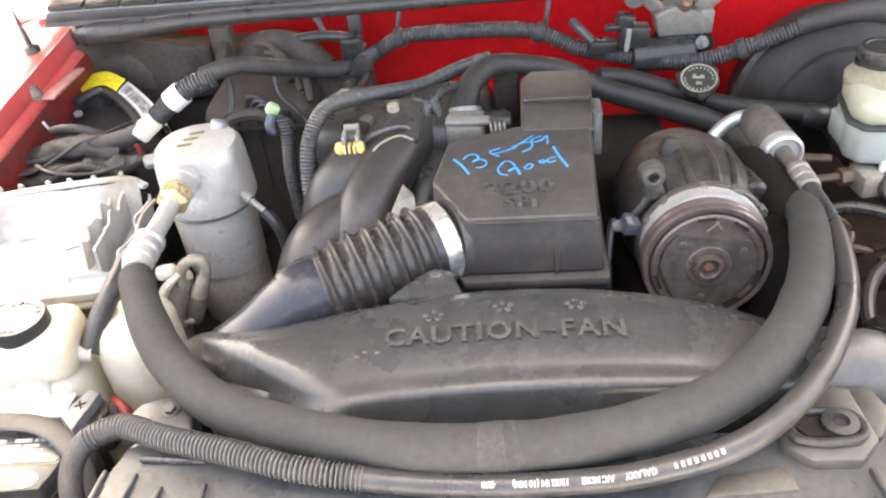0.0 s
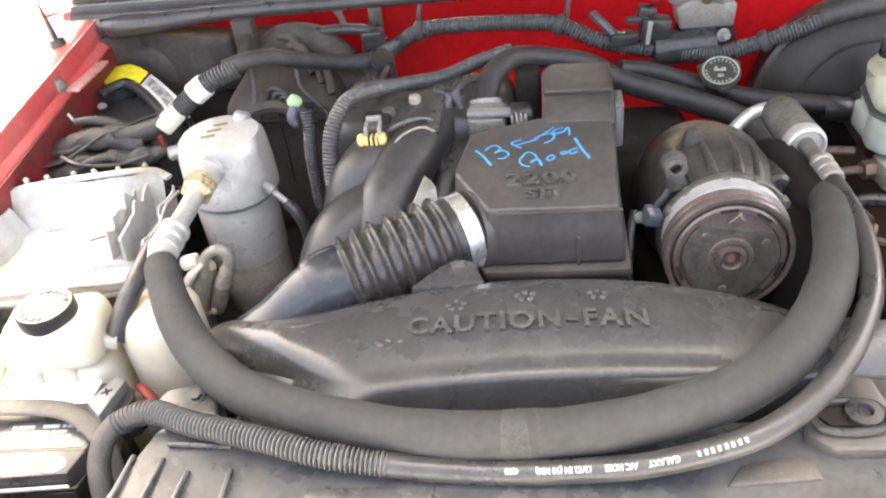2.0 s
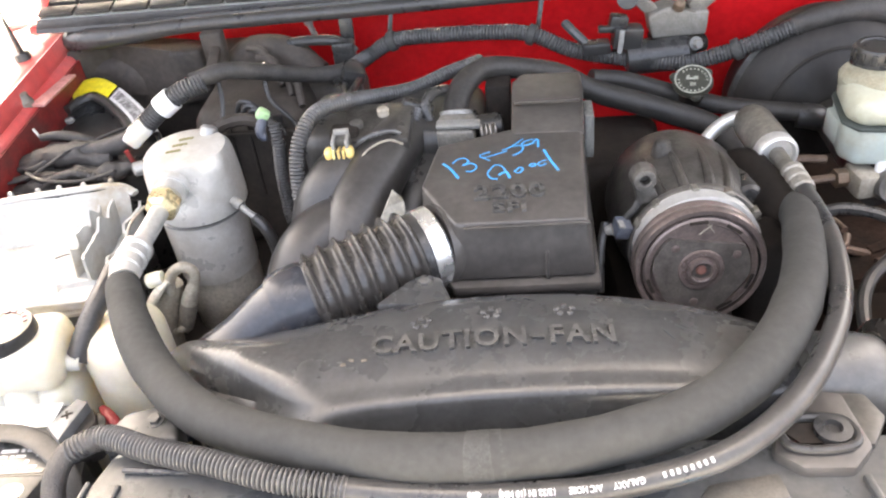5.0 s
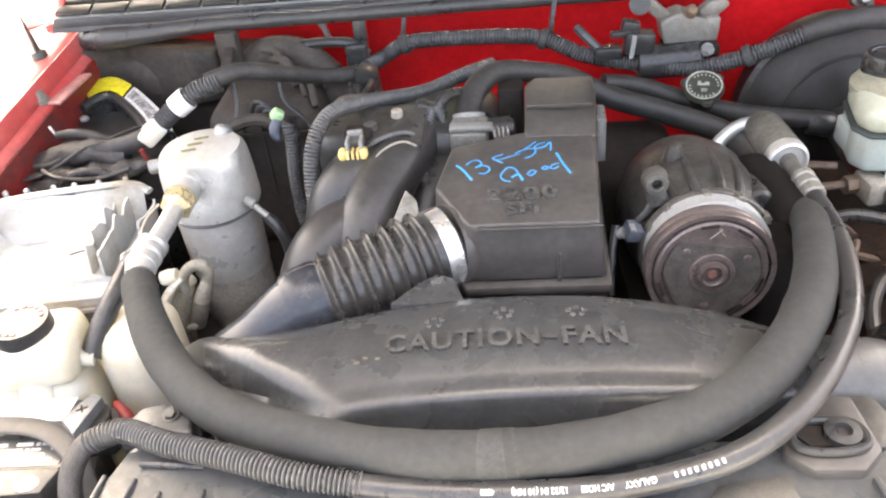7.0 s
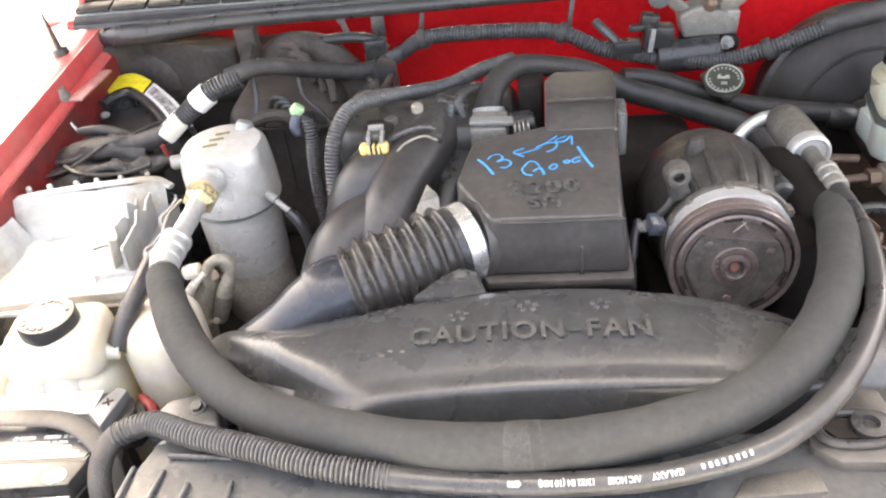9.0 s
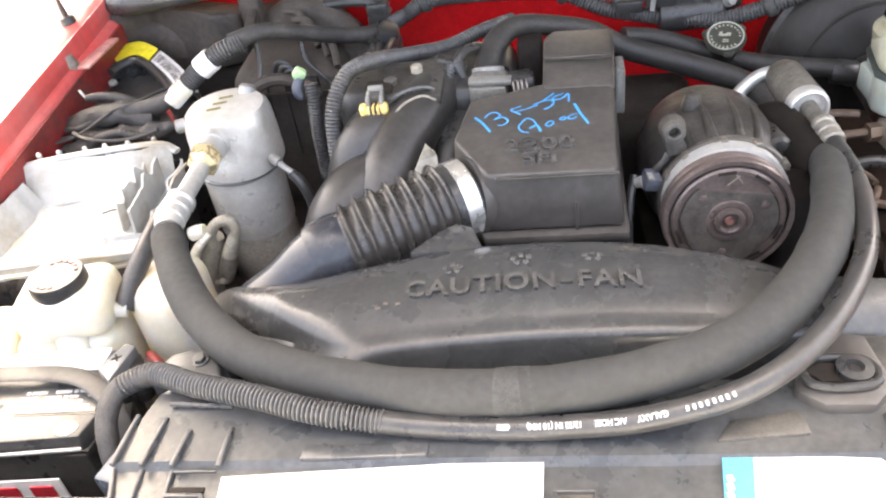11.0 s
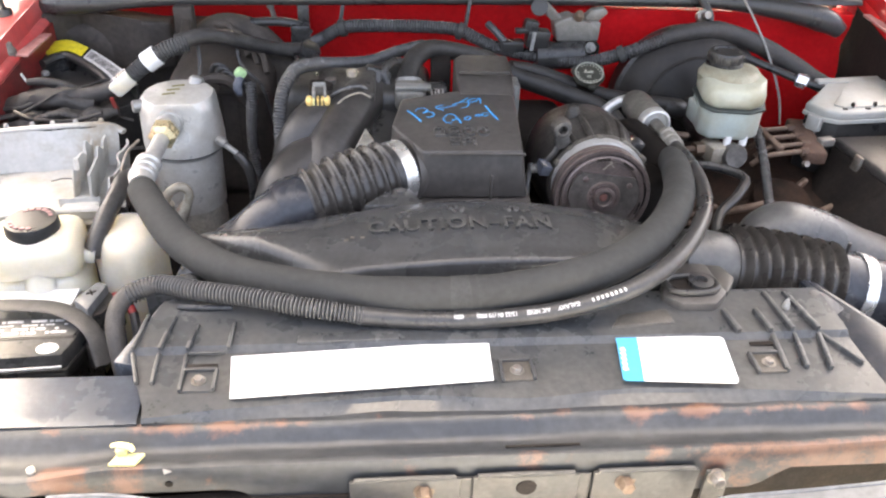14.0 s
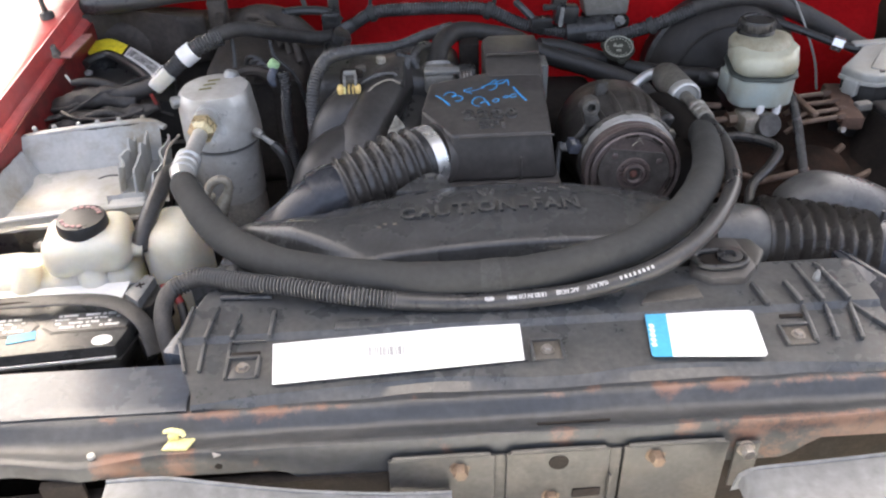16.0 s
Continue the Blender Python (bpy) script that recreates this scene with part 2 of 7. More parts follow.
    "armature": surf("worn_grey_plate", (0.135, 0.122, 0.112), 0.34, 0.3, dirt=(0.070, 0.063, 0.058), amount=0.9, scale=34, lo=0.40, hi=0.62, bump=0.3),
    # Compressor brackets: the shade beside the compressor is put into this near-black.
    "pit": surf("shade_black_iron", (0.010, 0.0085, 0.0075), 0.8, dirt=(0.020, 0.016, 0.013), amount=0.6, spec=0.1),
    "crimp": surf("crimped_ferrule_metal", (0.29, 0.275, 0.245), 0.42, 0.4, dirt=(0.22, 0.20, 0.17), amount=0.7, scale=60),
    "switchbody": surf("corroded_switch", (0.17, 0.15, 0.13), 0.6, 0.1, dirt=(0.30, 0.27, 0.23), amount=0.8, scale=90, bump=0.9),
    "canbase": surf("stained_aluminium_cup", (0.50, 0.47, 0.41), 0.4, 0.2, dirt=(0.33, 0.29, 0.23), amount=0.7, scale=18),
    "oldrubber": surf("grimy_old_rubber", (0.027, 0.026, 0.025), 0.46, dirt=(0.055, 0.050, 0.046), amount=0.6, scale=24, spec=0.35, bump=0.2),
    "runner": surf("dusty_runner_plastic", (0.036, 0.034, 0.033), 0.34, dirt=(0.062, 0.057, 0.053), amount=0.5, scale=11, lo=0.38, hi=0.76, bump=0.15),
    "crimson": surf("crimson_print", (0.55, 0.03, 0.05), 0.45, bump=0.02),
}

def worn_bar():
    """Black painted steel whose ridges, marked by the wear attribute, have rusted through."""
    m = surf("worn_black_steel", (0.042, 0.046, 0.051), 0.40, 0.15, dirt=(0.090, 0.089, 0.085), amount=0.6, scale=9, bump=0.2, stretch=(0.6, 3.0, 2.0))
    t = m.node_tree
    p = t.nodes["Principled BSDF"]
    at = t.nodes.new("ShaderNodeAttribute")
    at.attribute_name = "wear"
    co = t.nodes.new("ShaderNodeTexCoord")
    n = t.nodes.new("ShaderNodeTexNoise")
    n.inputs["Scale"].default_value, n.inputs["Detail"].default_value, n.inputs["Roughness"].default_value = 26.0, 9.0, 0.72
    t.links.new(co.outputs["Object"], n.inputs["Vector"])
    a = t.nodes.new("ShaderNodeMath")
    a.operation = "MULTIPLY_ADD"
    a.inputs[1].default_value = 0.30
    t.links.new(at.outputs["Fac"], a.inputs[0])
    t.links.new(n.outputs[0], a.inputs[2])
    r = t.nodes.new("ShaderNodeMapRange")
    r.inputs[1].default_value, r.inputs[2].default_value = 0.64, 0.78
    t.links.new(a.outputs[0], r.inputs[0])
    mix = t.nodes.new("ShaderNodeMix")
    mix.data_type = "RGBA"
    old = p.inputs["Base Color"].links[0].from_socket
    t.links.new(old, mix.inputs["A"])
    tone = t.nodes.new("ShaderNodeTexNoise")
    tone.inputs["Scale"].default_value, tone.inputs["Detail"].default_value = 55.0, 4.0
    t.links.new(co.outputs["Object"], tone.inputs["Vector"])
    rust = t.nodes.new("ShaderNodeMix")
    rust.data_type = "RGBA"
    rust.inputs["A"].default_value, rust.inputs["B"].default_value = (0.21, 0.130, 0.108, 1), (0.13, 0.060, 0.032, 1)
    t.links.new(tone.outputs[0], rust.inputs["Factor"])
    t.links.new(rust.outputs["Result"], mix.inputs["B"])
    t.links.new(r.outputs[0], mix.inputs["Factor"])
    t.links.new(mix.outputs["Result"], p.inputs["Base Color"])
    return m


M["tie"] = worn_bar()
tank = M["white"].node_tree.nodes["Principled BSDF"]
tank.inputs["Subsurface Weight"].default_value = 0.7
tank.inputs["Subsurface Radius"].default_value = (1.0, 0.85, 0.55)
tank.inputs["Subsurface Scale"].default_value = 0.035
M["glarered"].node_tree.nodes["Principled BSDF"].inputs["Coat Roughness"].default_value = 0.42
glass = bpy.data.materials.new("windshield_glass")
glass.use_nodes = True
gp = glass.node_tree.nodes["Principled BSDF"]
gp.inputs["Base Color"].default_value = (0.75, 0.85, 0.82, 1)
gp.inputs["Roughness"].default_value = 0.03
gp.inputs["Transmission Weight"].default_value = 0.9
M["glass"] = glass

# ---- building tools ----
ORG = {}


def thing(name, at, label, category, group="", kind=""):
    ob = new(name)
    ob.empty_display_size = 0.02
    ob.location = at
    ORG[ob.name] = Vector(at)
    return tagged(ob, label, category, group, kind)


def mesh_of(name, bm, material, angle=35.0):
    me = bpy.data.meshes.new(name)
    bmesh.ops.recalc_face_normals(bm, faces=bm.faces)
    bm.to_mesh(me)
    bm.free()
    me.materials.append(M[material])
    me.polygons.foreach_set("use_smooth", [True] * len(me.polygons))
    me.set_sharp_from_angle(angle=radians(angle))
    return me


def part(name, bm, material, parent, label="", angle=35.0):
    o = ORG[parent.name]
    bmesh.ops.translate(bm, vec=-o, verts=bm.verts)
    ob = new(name, mesh_of(name, bm, material, angle))
    ob.parent = parent
    ORG[ob.name] = o
    if label:
        ob["label"] = label
    return ob


def solo(name, bm, material, label, category="", group="", kind="", angle=35.0):
    """A thing that is one mesh; its origin is put at its base."""
    lo = Vector([min(v.co[i] for v in bm.verts) for i in range(3)])
    hi = Vector([max(v.co[i] for v in bm.verts) for i in range(3)])
    o = Vector(((lo.x + hi.x) / 2, (lo.y + hi.y) / 2, lo.z))
    bmesh.ops.translate(bm, vec=-o, verts=bm.verts)
    ob = new(name, mesh_of(name, bm, material, angle))
    ob.location = o
    ORG[ob.name] = o
    return tagged(ob, label, category, group, kind)


def box(c, s, bevel=0.0, rot=(0, 0, 0), bm=None, seg=2):
    bm = bm or bmesh.new()
    m = pose(*c, *rot) @ Matrix.Diagonal((*s, 1))
    vs = bmesh.ops.create_cube(bm, size=1.0, matrix=m)["verts"]
    if bevel:
        es = list({e for v in vs for e in v.link_edges})
        bmesh.ops.bevel(bm, geom=es, offset=bevel, segments=seg, affect="EDGES", profile=0.5)
    return bm


def axis_m(at, direction):
    """A frame at a point with its z axis along a direction."""
    q = Vector(direction).to_track_quat("Z", "Y")
    return Matrix.Translation(at) @ q.to_matrix().to_4x4()


def lathe(profile, m=Matrix(), n=32, bm=None, cap=True):
    """Turned body: rows of (radius, height) round the frame's z axis."""
    bm = bm or bmesh.new()
    rings = []
    for r, h in profile:
        rings.append([bm.verts.new(m @ Vector((r * math.cos(2 * math.pi * i / n), r * math.sin(2 * math.pi * i / n), h))) for i in range(n)])
    for a, b in zip(rings, rings[1:]):
        for i in range(n):
            bm.faces.new((a[i], a[(i + 1) % n], b[(i + 1) % n], b[i]))
    if cap:
        bm.faces.new(rings[0][::-1])
        bm.faces.new(rings[-1])
    return bm


def smooth_path(pts, step):
    """Points along a smooth curve through pts, at even steps, with the parameter of each."""
    P = [Vector(p) for p in pts]
    P = [P[0] * 2 - P[1]] + P + [P[-1] * 2 - P[-2]]
    raw = []
    for i in range(1, len(P) - 2):
        a, b, c, d = P[i - 1:i + 3]
        for k in range(16):
            u = k / 16
            raw.append((0.5 * ((2 * b) + (c - a) * u + (2 * a - 5 * b + 4 * c - d) * u * u + (3 * b - a - 3 * c + d) * u ** 3), i - 1 + u))
    raw.append((P[-2], len(P) - 3))
    ds = [0.0]
    for (p, _), (q, _) in zip(raw, raw[1:]):
        ds.append(ds[-1] + (q - p).length)
    n = max(2, int(ds[-1] / step))
    s = np.linspace(0, ds[-1], n + 1)
    co = [np.interp(s, ds, [p[k] for p, _ in raw]) for k in range(3)]
    par = np.interp(s, ds, [u for _, u in raw])
    return [Vector(v) for v in zip(*co)], par, s


def sweep(pts, r, n=12, step=0.006, ridge=0.0, pitch=0.0, bm=None, flat=1.0, seed=0, waves=4, sharp=0.8):
    """A hose, wire or bellows: a round section carried along a smooth curve; ridge and pitch make it corrugated."""
    bm = bm or bmesh.new()
    if pitch:
        step = pitch / waves
    path, par, s = smooth_path(pts, step)
    rs = np.interp(par, range(len(pts)), r) if isinstance(r, (list, tuple)) else np.full(len(path), r)
    up = Vector((0, 0, 1))
    rings = []
    for i, p in enumerate(path):
        d = (path[min(i + 1, len(path) - 1)] - path[max(i - 1, 0)]).normalized()
        if abs(d.dot(up)) > 0.98:
            up = Vector((0, 1, 0)) if abs(d.y) < 0.9 else Vector((1, 0, 0))
        side = d.cross(up).normalized()
        top = side.cross(d).normalized()
        up = top
        rad = rs[i]
        if pitch:
            w = 0.5 - 0.5 * math.cos(2 * math.pi * i / waves)
            rad *= 1 + ridge * (w ** sharp - 0.5)
        elif seed:
            rad *= 1 + 0.05 * noise.noise(p * 40 + Vector((seed, 0, 0)))
        rings.append([bm.verts.new(p + side * (math.cos(2 * math.pi * k / n) * rad) + top * (math.sin(2 * math.pi * k / n) * rad * flat)) for k in range(n)])
    for a, b in zip(rings, rings[1:]):
        for k in range(n):
            bm.faces.new((a[k], a[(k + 1) % n], b[(k + 1) % n], b[k]))
    bm.faces.new(rings[0][::-1])
    bm.faces.new(rings[-1])
    return bm


def prism(outline, z0, z1, bevel=0.0, bm=None, seg=2, m=Matrix(), top=None):
    """An upright body over an outline of (x, y); z0 and z1 may be numbers or functions of x, y. top: scale of the upper outline."""
    bm = bm or bmesh.new()
    f0 = z0 if callable(z0) else (lambda x, y: z0)
    f1 = z1 if callable(z1) else (lambda x, y: z1)
    cx, cy = sum(p[0] for p in outline) / len(outline), sum(p[1] for p in outline) / len(outline)
    k = top or 1.0
    lo = [bm.verts.new(m @ Vector((x, y, f0(x, y)))) for x, y in outline]
    hi = [bm.verts.new(m @ Vector((cx + (x - cx) * k, cy + (y - cy) * k, f1(x, y)))) for x, y in outline]
    n = len(outline)
    fs = [bm.faces.new(lo[::-1]), bm.faces.new(hi)]
    for i in range(n):
        fs.append(bm.faces.new((lo[i], lo[(i + 1) % n], hi[(i + 1) % n], hi[i])))
    if bevel:
        es = list({e for f in fs for e in f.edges})
        bmesh.ops.bevel(bm, geom=es, offset=bevel, segments=seg, affect="EDGES", profile=0.5)
    return bm


def sheet(rows, thick, bm=None):
    """A curved plate from a grid of points, with thickness."""
    bm = bm or bmesh.new()
    g = [[bm.verts.new(p) for p in row] for row in rows]
    fs = []
    for a, b in zip(g, g[1:]):
        for i in range(len(a) - 1):
            fs.append(bm.faces.new((a[i], a[i + 1], b[i + 1], b[i])))
    bmesh.ops.recalc_face_normals(bm, faces=fs)
    bmesh.ops.solidify(bm, geom=fs, thickness=thick)
    return bm


def text_bm(body, size, depth=0.001, bold=0.0, space=1.0):
    """Lettering in the built-in font, lying in the xy plane, centred on the origin."""
    cu = bpy.data.curves.new("lettering", "FONT")
    cu.body, cu.size, cu.extrude, cu.offset, cu.space_character = body, size, depth, bold, space
    cu.align_x, cu.align_y = "CENTER", "CENTER"
    cu.resolution_u = 3
    ob = bpy.data.objects.new("lettering", cu)
    scene.collection.objects.link(ob)
    me = bpy.data.meshes.new_from_object(ob.evaluated_get(bpy.context.evaluated_depsgraph_get()))
    bpy.data.objects.remove(ob)
    bm = bmesh.new()
    bm.from_mesh(me)
    bpy.data.meshes.remove(me)
    return bm


def islands(bm):
    """Splits a mesh into its separate pieces, from left to right."""
    left, groups = set(bm.verts), []
    while left:
        seed = left.pop()
        heap, got = [seed], {seed}
        while heap:
            for e in heap.pop().link_edges:
                for w in e.verts:
                    if w not in got:
                        got.add(w)
                        heap.append(w)
        left -= got
        groups.append(got)
    out = []
    for got in sorted(groups, key=lambda g: min(v.co.x for v in g)):
        nb = bmesh.new()
        made = {v: nb.verts.new(v.co) for v in got}
        for f in bm.faces:
            if f.verts[0] in got:
                nb.faces.new([made[v] for v in f.verts])
        out.append(nb)
    bm.free()
    return out


def hexbolt(at, direction, r, h, parent, material="steel", name="bolt", washer=1.5):
    m = axis_m(at, direction)
    bm = lathe([(r * washer, -h * 0.3), (r * washer, 0)], m, 20)
    lathe([(r, 0), (r, h * 0.8), (r * 0.85, h)], m, 6, bm)
    return part(name, bm, material, parent)


def lerp(a, b, u):
    return tuple(x + (y - x) * u for x, y in zip(a, b))


YAW = -0.042  # the truck's front stands slightly turned


def fr(x, y, z):
    """A point of the truck's front, along its own cross line."""
    return Vector((x, y + YAW * x, z))

# ---- setting ----
def build_setting():
    bm = bmesh.new()
    s = 1500
    bm.faces.new([bm.verts.new(v) for v in ((-s, -s, 0), (s, -s, 0), (s, s, 0), (-s, s, 0))])
    solo("ground", bm, "asphalt", "pale sunlit concrete yard under the truck", "ground", kind="structure")
    # floor pan of the engine bay
    bm = box((0.06, 0.62, 0.52), (1.5, 1.1, 0.03))
    solo("bay_floor", bm, "matte", "dark sooty underside of the engine bay", "floor", kind="structure")
    # firewall: red pressed steel, stepped forward behind the brake booster
    plan = [(-0.66, 1.15), (-0.45, 1.14), (-0.33, 1.12), (-0.15, 1.10), (0.10, 1.075), (0.20, 1.065), (0.27, 1.058), (0.33, 1.042), (0.50, 1.026), (0.731, 1.0), (0.741, 1.06)]
    zs = [0.52, 0.70, 0.85, 0.96, 1.00, 1.035, 1.054]
    rows = []
    for i, z in enumerate(zs):
        rows.append([Vector((x, y + (0.012 if i == 4 else 0) - 0.02 * (1.054 - z), z)) for x, y in plan])
    rows.append([Vector((x, max(y + 0.004, 1.074 - 0.05 * (x + 0.1)), 1.057)) for x, y in plan])
    fw = solo("firewall", sheet(rows, 0.004), "red", "glossy red painted pressed-steel firewall", "firewall", kind="structure", angle=50)
    # Added panel: keeps the sun off the apron in the gap beside the firewall.
    solo("sun_block_panel", box((0.805, 1.085, 0.89), (0.125, 0.012, 0.37), 0.002), "matte", "dark panel added beside the firewall to block the sun", "panel", kind="structure")
    # inner fender aprons
    for sx, x in ((-1, -0.60), (1, 0.78)):
        rows = [[Vector((x + sx * (0.02 if z > 0.8 else 0.05) * (0 if z > 0.93 else 1), y, z)) for y in (0.10, 0.35, 0.6, 0.85, 1.2)] for z in (0.52, 0.75, 0.88, 0.94, 0.985)]
        solo("inner_fender", sheet(rows, 0.004), "matte", "dusty black inner fender apron of sheet steel", "inner fender", kind="structure")
    # Added dark sheet: stands for the shade in the openings below the bar.
    solo("dark_gap_panel", box((0.05, 0.212, 0.82), (1.30, 0.012, 0.235)), "matte", "dark panel added to stand for shade in the opening below the bar", "panel", kind="structure")
    # closing panel under the radiator support
    solo("front_closing_panel", box((0.0, 0.30, 0.70), (1.5, 0.02, 0.40)), "matte", "dark panel behind the truck's grille", "panel", kind="structure")


def build_fenders():
    """Fender tops with the inner flange, the gutter and the outer crown."""
    for side, label in ((-1, "red front fender with antenna, its top glaring in daylight"), (1, "red front fender beside the fuse box")):
        x0 = -0.565 if side < 0 else 0.722
        f = thing("fender", (x0 + side * 0.1, 0.6, 0.3), label, "fender", "front fenders")
        ys = [-0.05, 0.2, 0.45, 0.7, 0.85, 1.0, 1.15, 1.3, 1.5, 1.9]
        def zt(y):
            return 1.018 + 0.10 * (y - 1.0) if side < 0 else 0.975 + 0.095 * min(1, max(0, (y - 0.3) / 0.8))
        def xf(y):
            return 0.739 + 0.16 * (y - 0.893) if side > 0 else -0.556 + 0.10 * (y - 1.0)
        prof = [(-0.012, -0.16), (0.0, -0.05), (0.0, -0.005), (0.003, 0.0), (0.005, 0.001), (0.007, -0.001), (0.010, 0.018), (0.012, 0.029), (0.018, 0.031), (0.06, 0.027), (0.12, 0.014), (0.18, -0.02), (0.21, -0.06), (0.225, -0.2), (0.225, -0.55)]
        rows = [[Vector((xf(y) + side * dx, y, zt(y) + dz)) for dx, dz in prof] for y in ys]
        part("inner_flange", sheet([r[1:8] for r in rows], 0.003), "glarered" if side < 0 else "red", f, angle=60)
        # Both inner walls carry their shade in a darker colour than the fender.
        part("inner_wall", sheet([[p + Vector((-side * 0.004, 0, 0)) for p in r[:3]] for r in rows], 0.003), "shadered" if side < 0 else "matte", f, "inner wall coloured dark for its shade")
        part("fender_skin", sheet([r[7:] for r in rows], 0.003), "glarered" if side < 0 else "red", f, "red paint paled to carry the daylight glare" if side < 0 else "", angle=60)
        ys2 = [0.80, 0.96, 1.08] if side < 0 else [0.75, 0.9, 1.02]
        for y in ys2[1:2]:
            if side < 0:
                part("rubber_bumper", lathe([(0.013, -0.004), (0.013, 0.006), (0.010, 0.010), (0.009, 0.016), (0.006, 0.018)], Matrix.Translation((-0.571, 0.965, 1.016)), 12), "bracketgrey", f, "pale grey rubber bump stop")
            part("flange_tab", box((xf(1.005) - side * 0.008, 1.005 if side < 0 else y + 0.05, zt(1.005) - 0.003), (0.020, 0.09, 0.004), 0.001, (0, 0, -6)), "pinktab", f, "pale scuffed tab")
        if side < 0:
            b = Vector((-0.586, 1.034, 1.047))
            bm = lathe([(0.011, 0.0), (0.011, 0.010), (0.0095, 0.013), (0.0045, 0.015), (0.004, 0.03), (0.0022, 0.06)], axis_m(b, (-0.1, 0.02, 1)), 16)
            a = thing("antenna", b, "thin black whip antenna on a ribbed base", "antenna")
            part("antenna_base", bm, "black", a)
            part("mast", sweep([b + Vector((-0.005, 0.001, 0.055)), b + Vector((-0.05, 0.02, 0.5)), b + Vector((-0.08, 0.04, 0.8))], 0.0016, 8, 0.05), "black", a)


def build_cowl():
    """Rubber seal and louvred plastic cowl at the foot of the windshield."""
    seal = [(-0.545, 1.100, 1.045), (-0.52, 1.085, 1.05), (-0.46, 1.075, 1.055), (-0.36, 1.07, 1.062), (-0.1, 1.055, 1.066), (0.1, 1.045, 1.069), (0.35, 1.03, 1.07), (0.50, 1.018, 1.071), (0.60, 1.0, 1.064), (0.67, 0.985, 1.052), (0.70, 0.975, 1.036)]
    s = thing("cowl_seal", (0, 1.05, 1.05), "black rubber weatherstrip along the cowl's front edge", "weatherstrip")
    part("seal_bulb", sweep(seal, [0.016, 0.016, 0.014, 0.010, 0.009, 0.009, 0.009, 0.010, 0.015, 0.02, 0.012], 12, 0.02), "rubber", s)
    part("seal_lip", sweep([(x, y + 0.012, z + 0.007) for x, y, z in seal[1:-2]], 0.005, 10, 0.02), "rubber", s)
    c = thing("cowl", (0, 1.2, 1.0), "faded black plastic cowl grille below the windshield", "cowl", kind="structure")
    rows = [[Vector((x, 1.09 - 0.05 * (x + 0.1) + dy, 1.066 + dz)) for x in np.linspace(-0.585, 0.755, 12)] for dy, dz in ((-0.024, -0.004), (-0.022, 0.0), (-0.014, 0.004), (-0.010, 0.010), (0.30, 0.075))]
    part("cowl_shell", sheet(rows[:4], 0.004), "cowl", c)
    # Pale tone puts the bright reflections between the blades into the base's colour.
    part("cowl_base", sheet(rows[3:], 0.004), "fuse", c, "cowl base, its pale tone standing for glare between the blades")
    # dark louvre blades with pale gaps
    for i in range(25):
        x = -0.56 + i * 0.0535
        for k, (dy, dz, w) in enumerate(((0.004, 0.015, 0.022), (0.034, 0.022, 0.031), (0.071, 0.029, 0.036), (0.118, 0.039, 0.048), (0.178, 0.051, 0.062))):
            y = 1.09 - 0.05 * (x + 0.1) + dy
            part("louvre", box((x, y, 1.068 + dz), (0.0505, w, 0.006), 0.002, (10, 0, -3)), "louvre", c)
    # windshield and wiper foot
    rows = [[Vector((x, 1.40 - 0.05 * x + 0.9 * u + 0.12 * (1 - (x / 0.8) ** 2) * -0.4, 1.125 + 0.55 * u)) for x in np.linspace(-0.75, 0.8, 10)] for u in np.linspace(0, 1, 5)]
    solo("windshield", sheet(rows, 0.005), "glass", "sloping windshield glass above the cowl", "windshield", kind="structure")
    # Unseen dark sheet, added to cut the backlight through the windshield.
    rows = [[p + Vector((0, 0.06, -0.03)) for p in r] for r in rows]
    solo("backlight_block", sheet(rows, 0.01), "matte", "unseen dark sheet behind the windshield, added to block backlight", "panel", kind="structure")
    w = thing("windshield_wiper", (0.5, 1.13, 1.08), "black wiper arm resting across the cowl", "wiper")
    part("arm", sweep([(0.62, 1.12, 1.12), (0.45, 1.17, 1.135), (0.1, 1.28, 1.16), (-0.2, 1.33, 1.17)], 0.006, 8, 0.03), "black", w)
    part("pivot", lathe([(0.018, 0), (0.018, 0.02), (0.012, 0.03)], Matrix.Translation((0.62, 1.12, 1.09)), 16), "black", w)
    # raised hood, which shades the bay
    hood = thing("open_hood", (0.06, 1.13, 1.08), "raised hood with a dark lined underside", "hood")
    rows = [[Vector((0.095 + u * (0.755 - 0.02 * k), 1.15 - 0.72 * k, 1.112 + 0.968 * k + 0.05 * math.sin(math.pi * k))) for u in np.linspace(-1, 1, 9)] for k in np.linspace(0, 1, 9)]
    part("outer_skin", sheet([[p + Vector((0, 0.03, 0.024)) for p in r] for r in rows], 0.002), "red", hood)
    part("lining", sheet(rows, 0.004), "black", hood, "dark underside lining")
    for sx, pts in ((-1, [(-0.60, 1.13, 1.05), (-0.585, 1.15, 1.11), (-0.62, 1.20, 1.20), (-0.63, 1.16, 1.32)]), (1, [(0.745, 1.045, 1.055), (0.735, 1.06, 1.11), (0.77, 1.10, 1.20), (0.78, 1.06, 1.32)])):
        g = part("hinge", box(pts[0], (0.02, 0.03, 0.03), 0.003), "hingered", hood, "red steel hinge")
        part("hinge_arm", sweep(pts, [0.012, 0.016, 0.016, 0.012], 8, 0.02, flat=0.35), "hingered", g)
        part("pivot_pin", lathe([(0.008, 0), (0.008, 0.012)], axis_m(Vector(pts[0]) + Vector((0, 0, 0.01)), (0, -1, 0)), 12), "steel", g)
    rnd = random.Random(5)
    bm = bmesh.new()
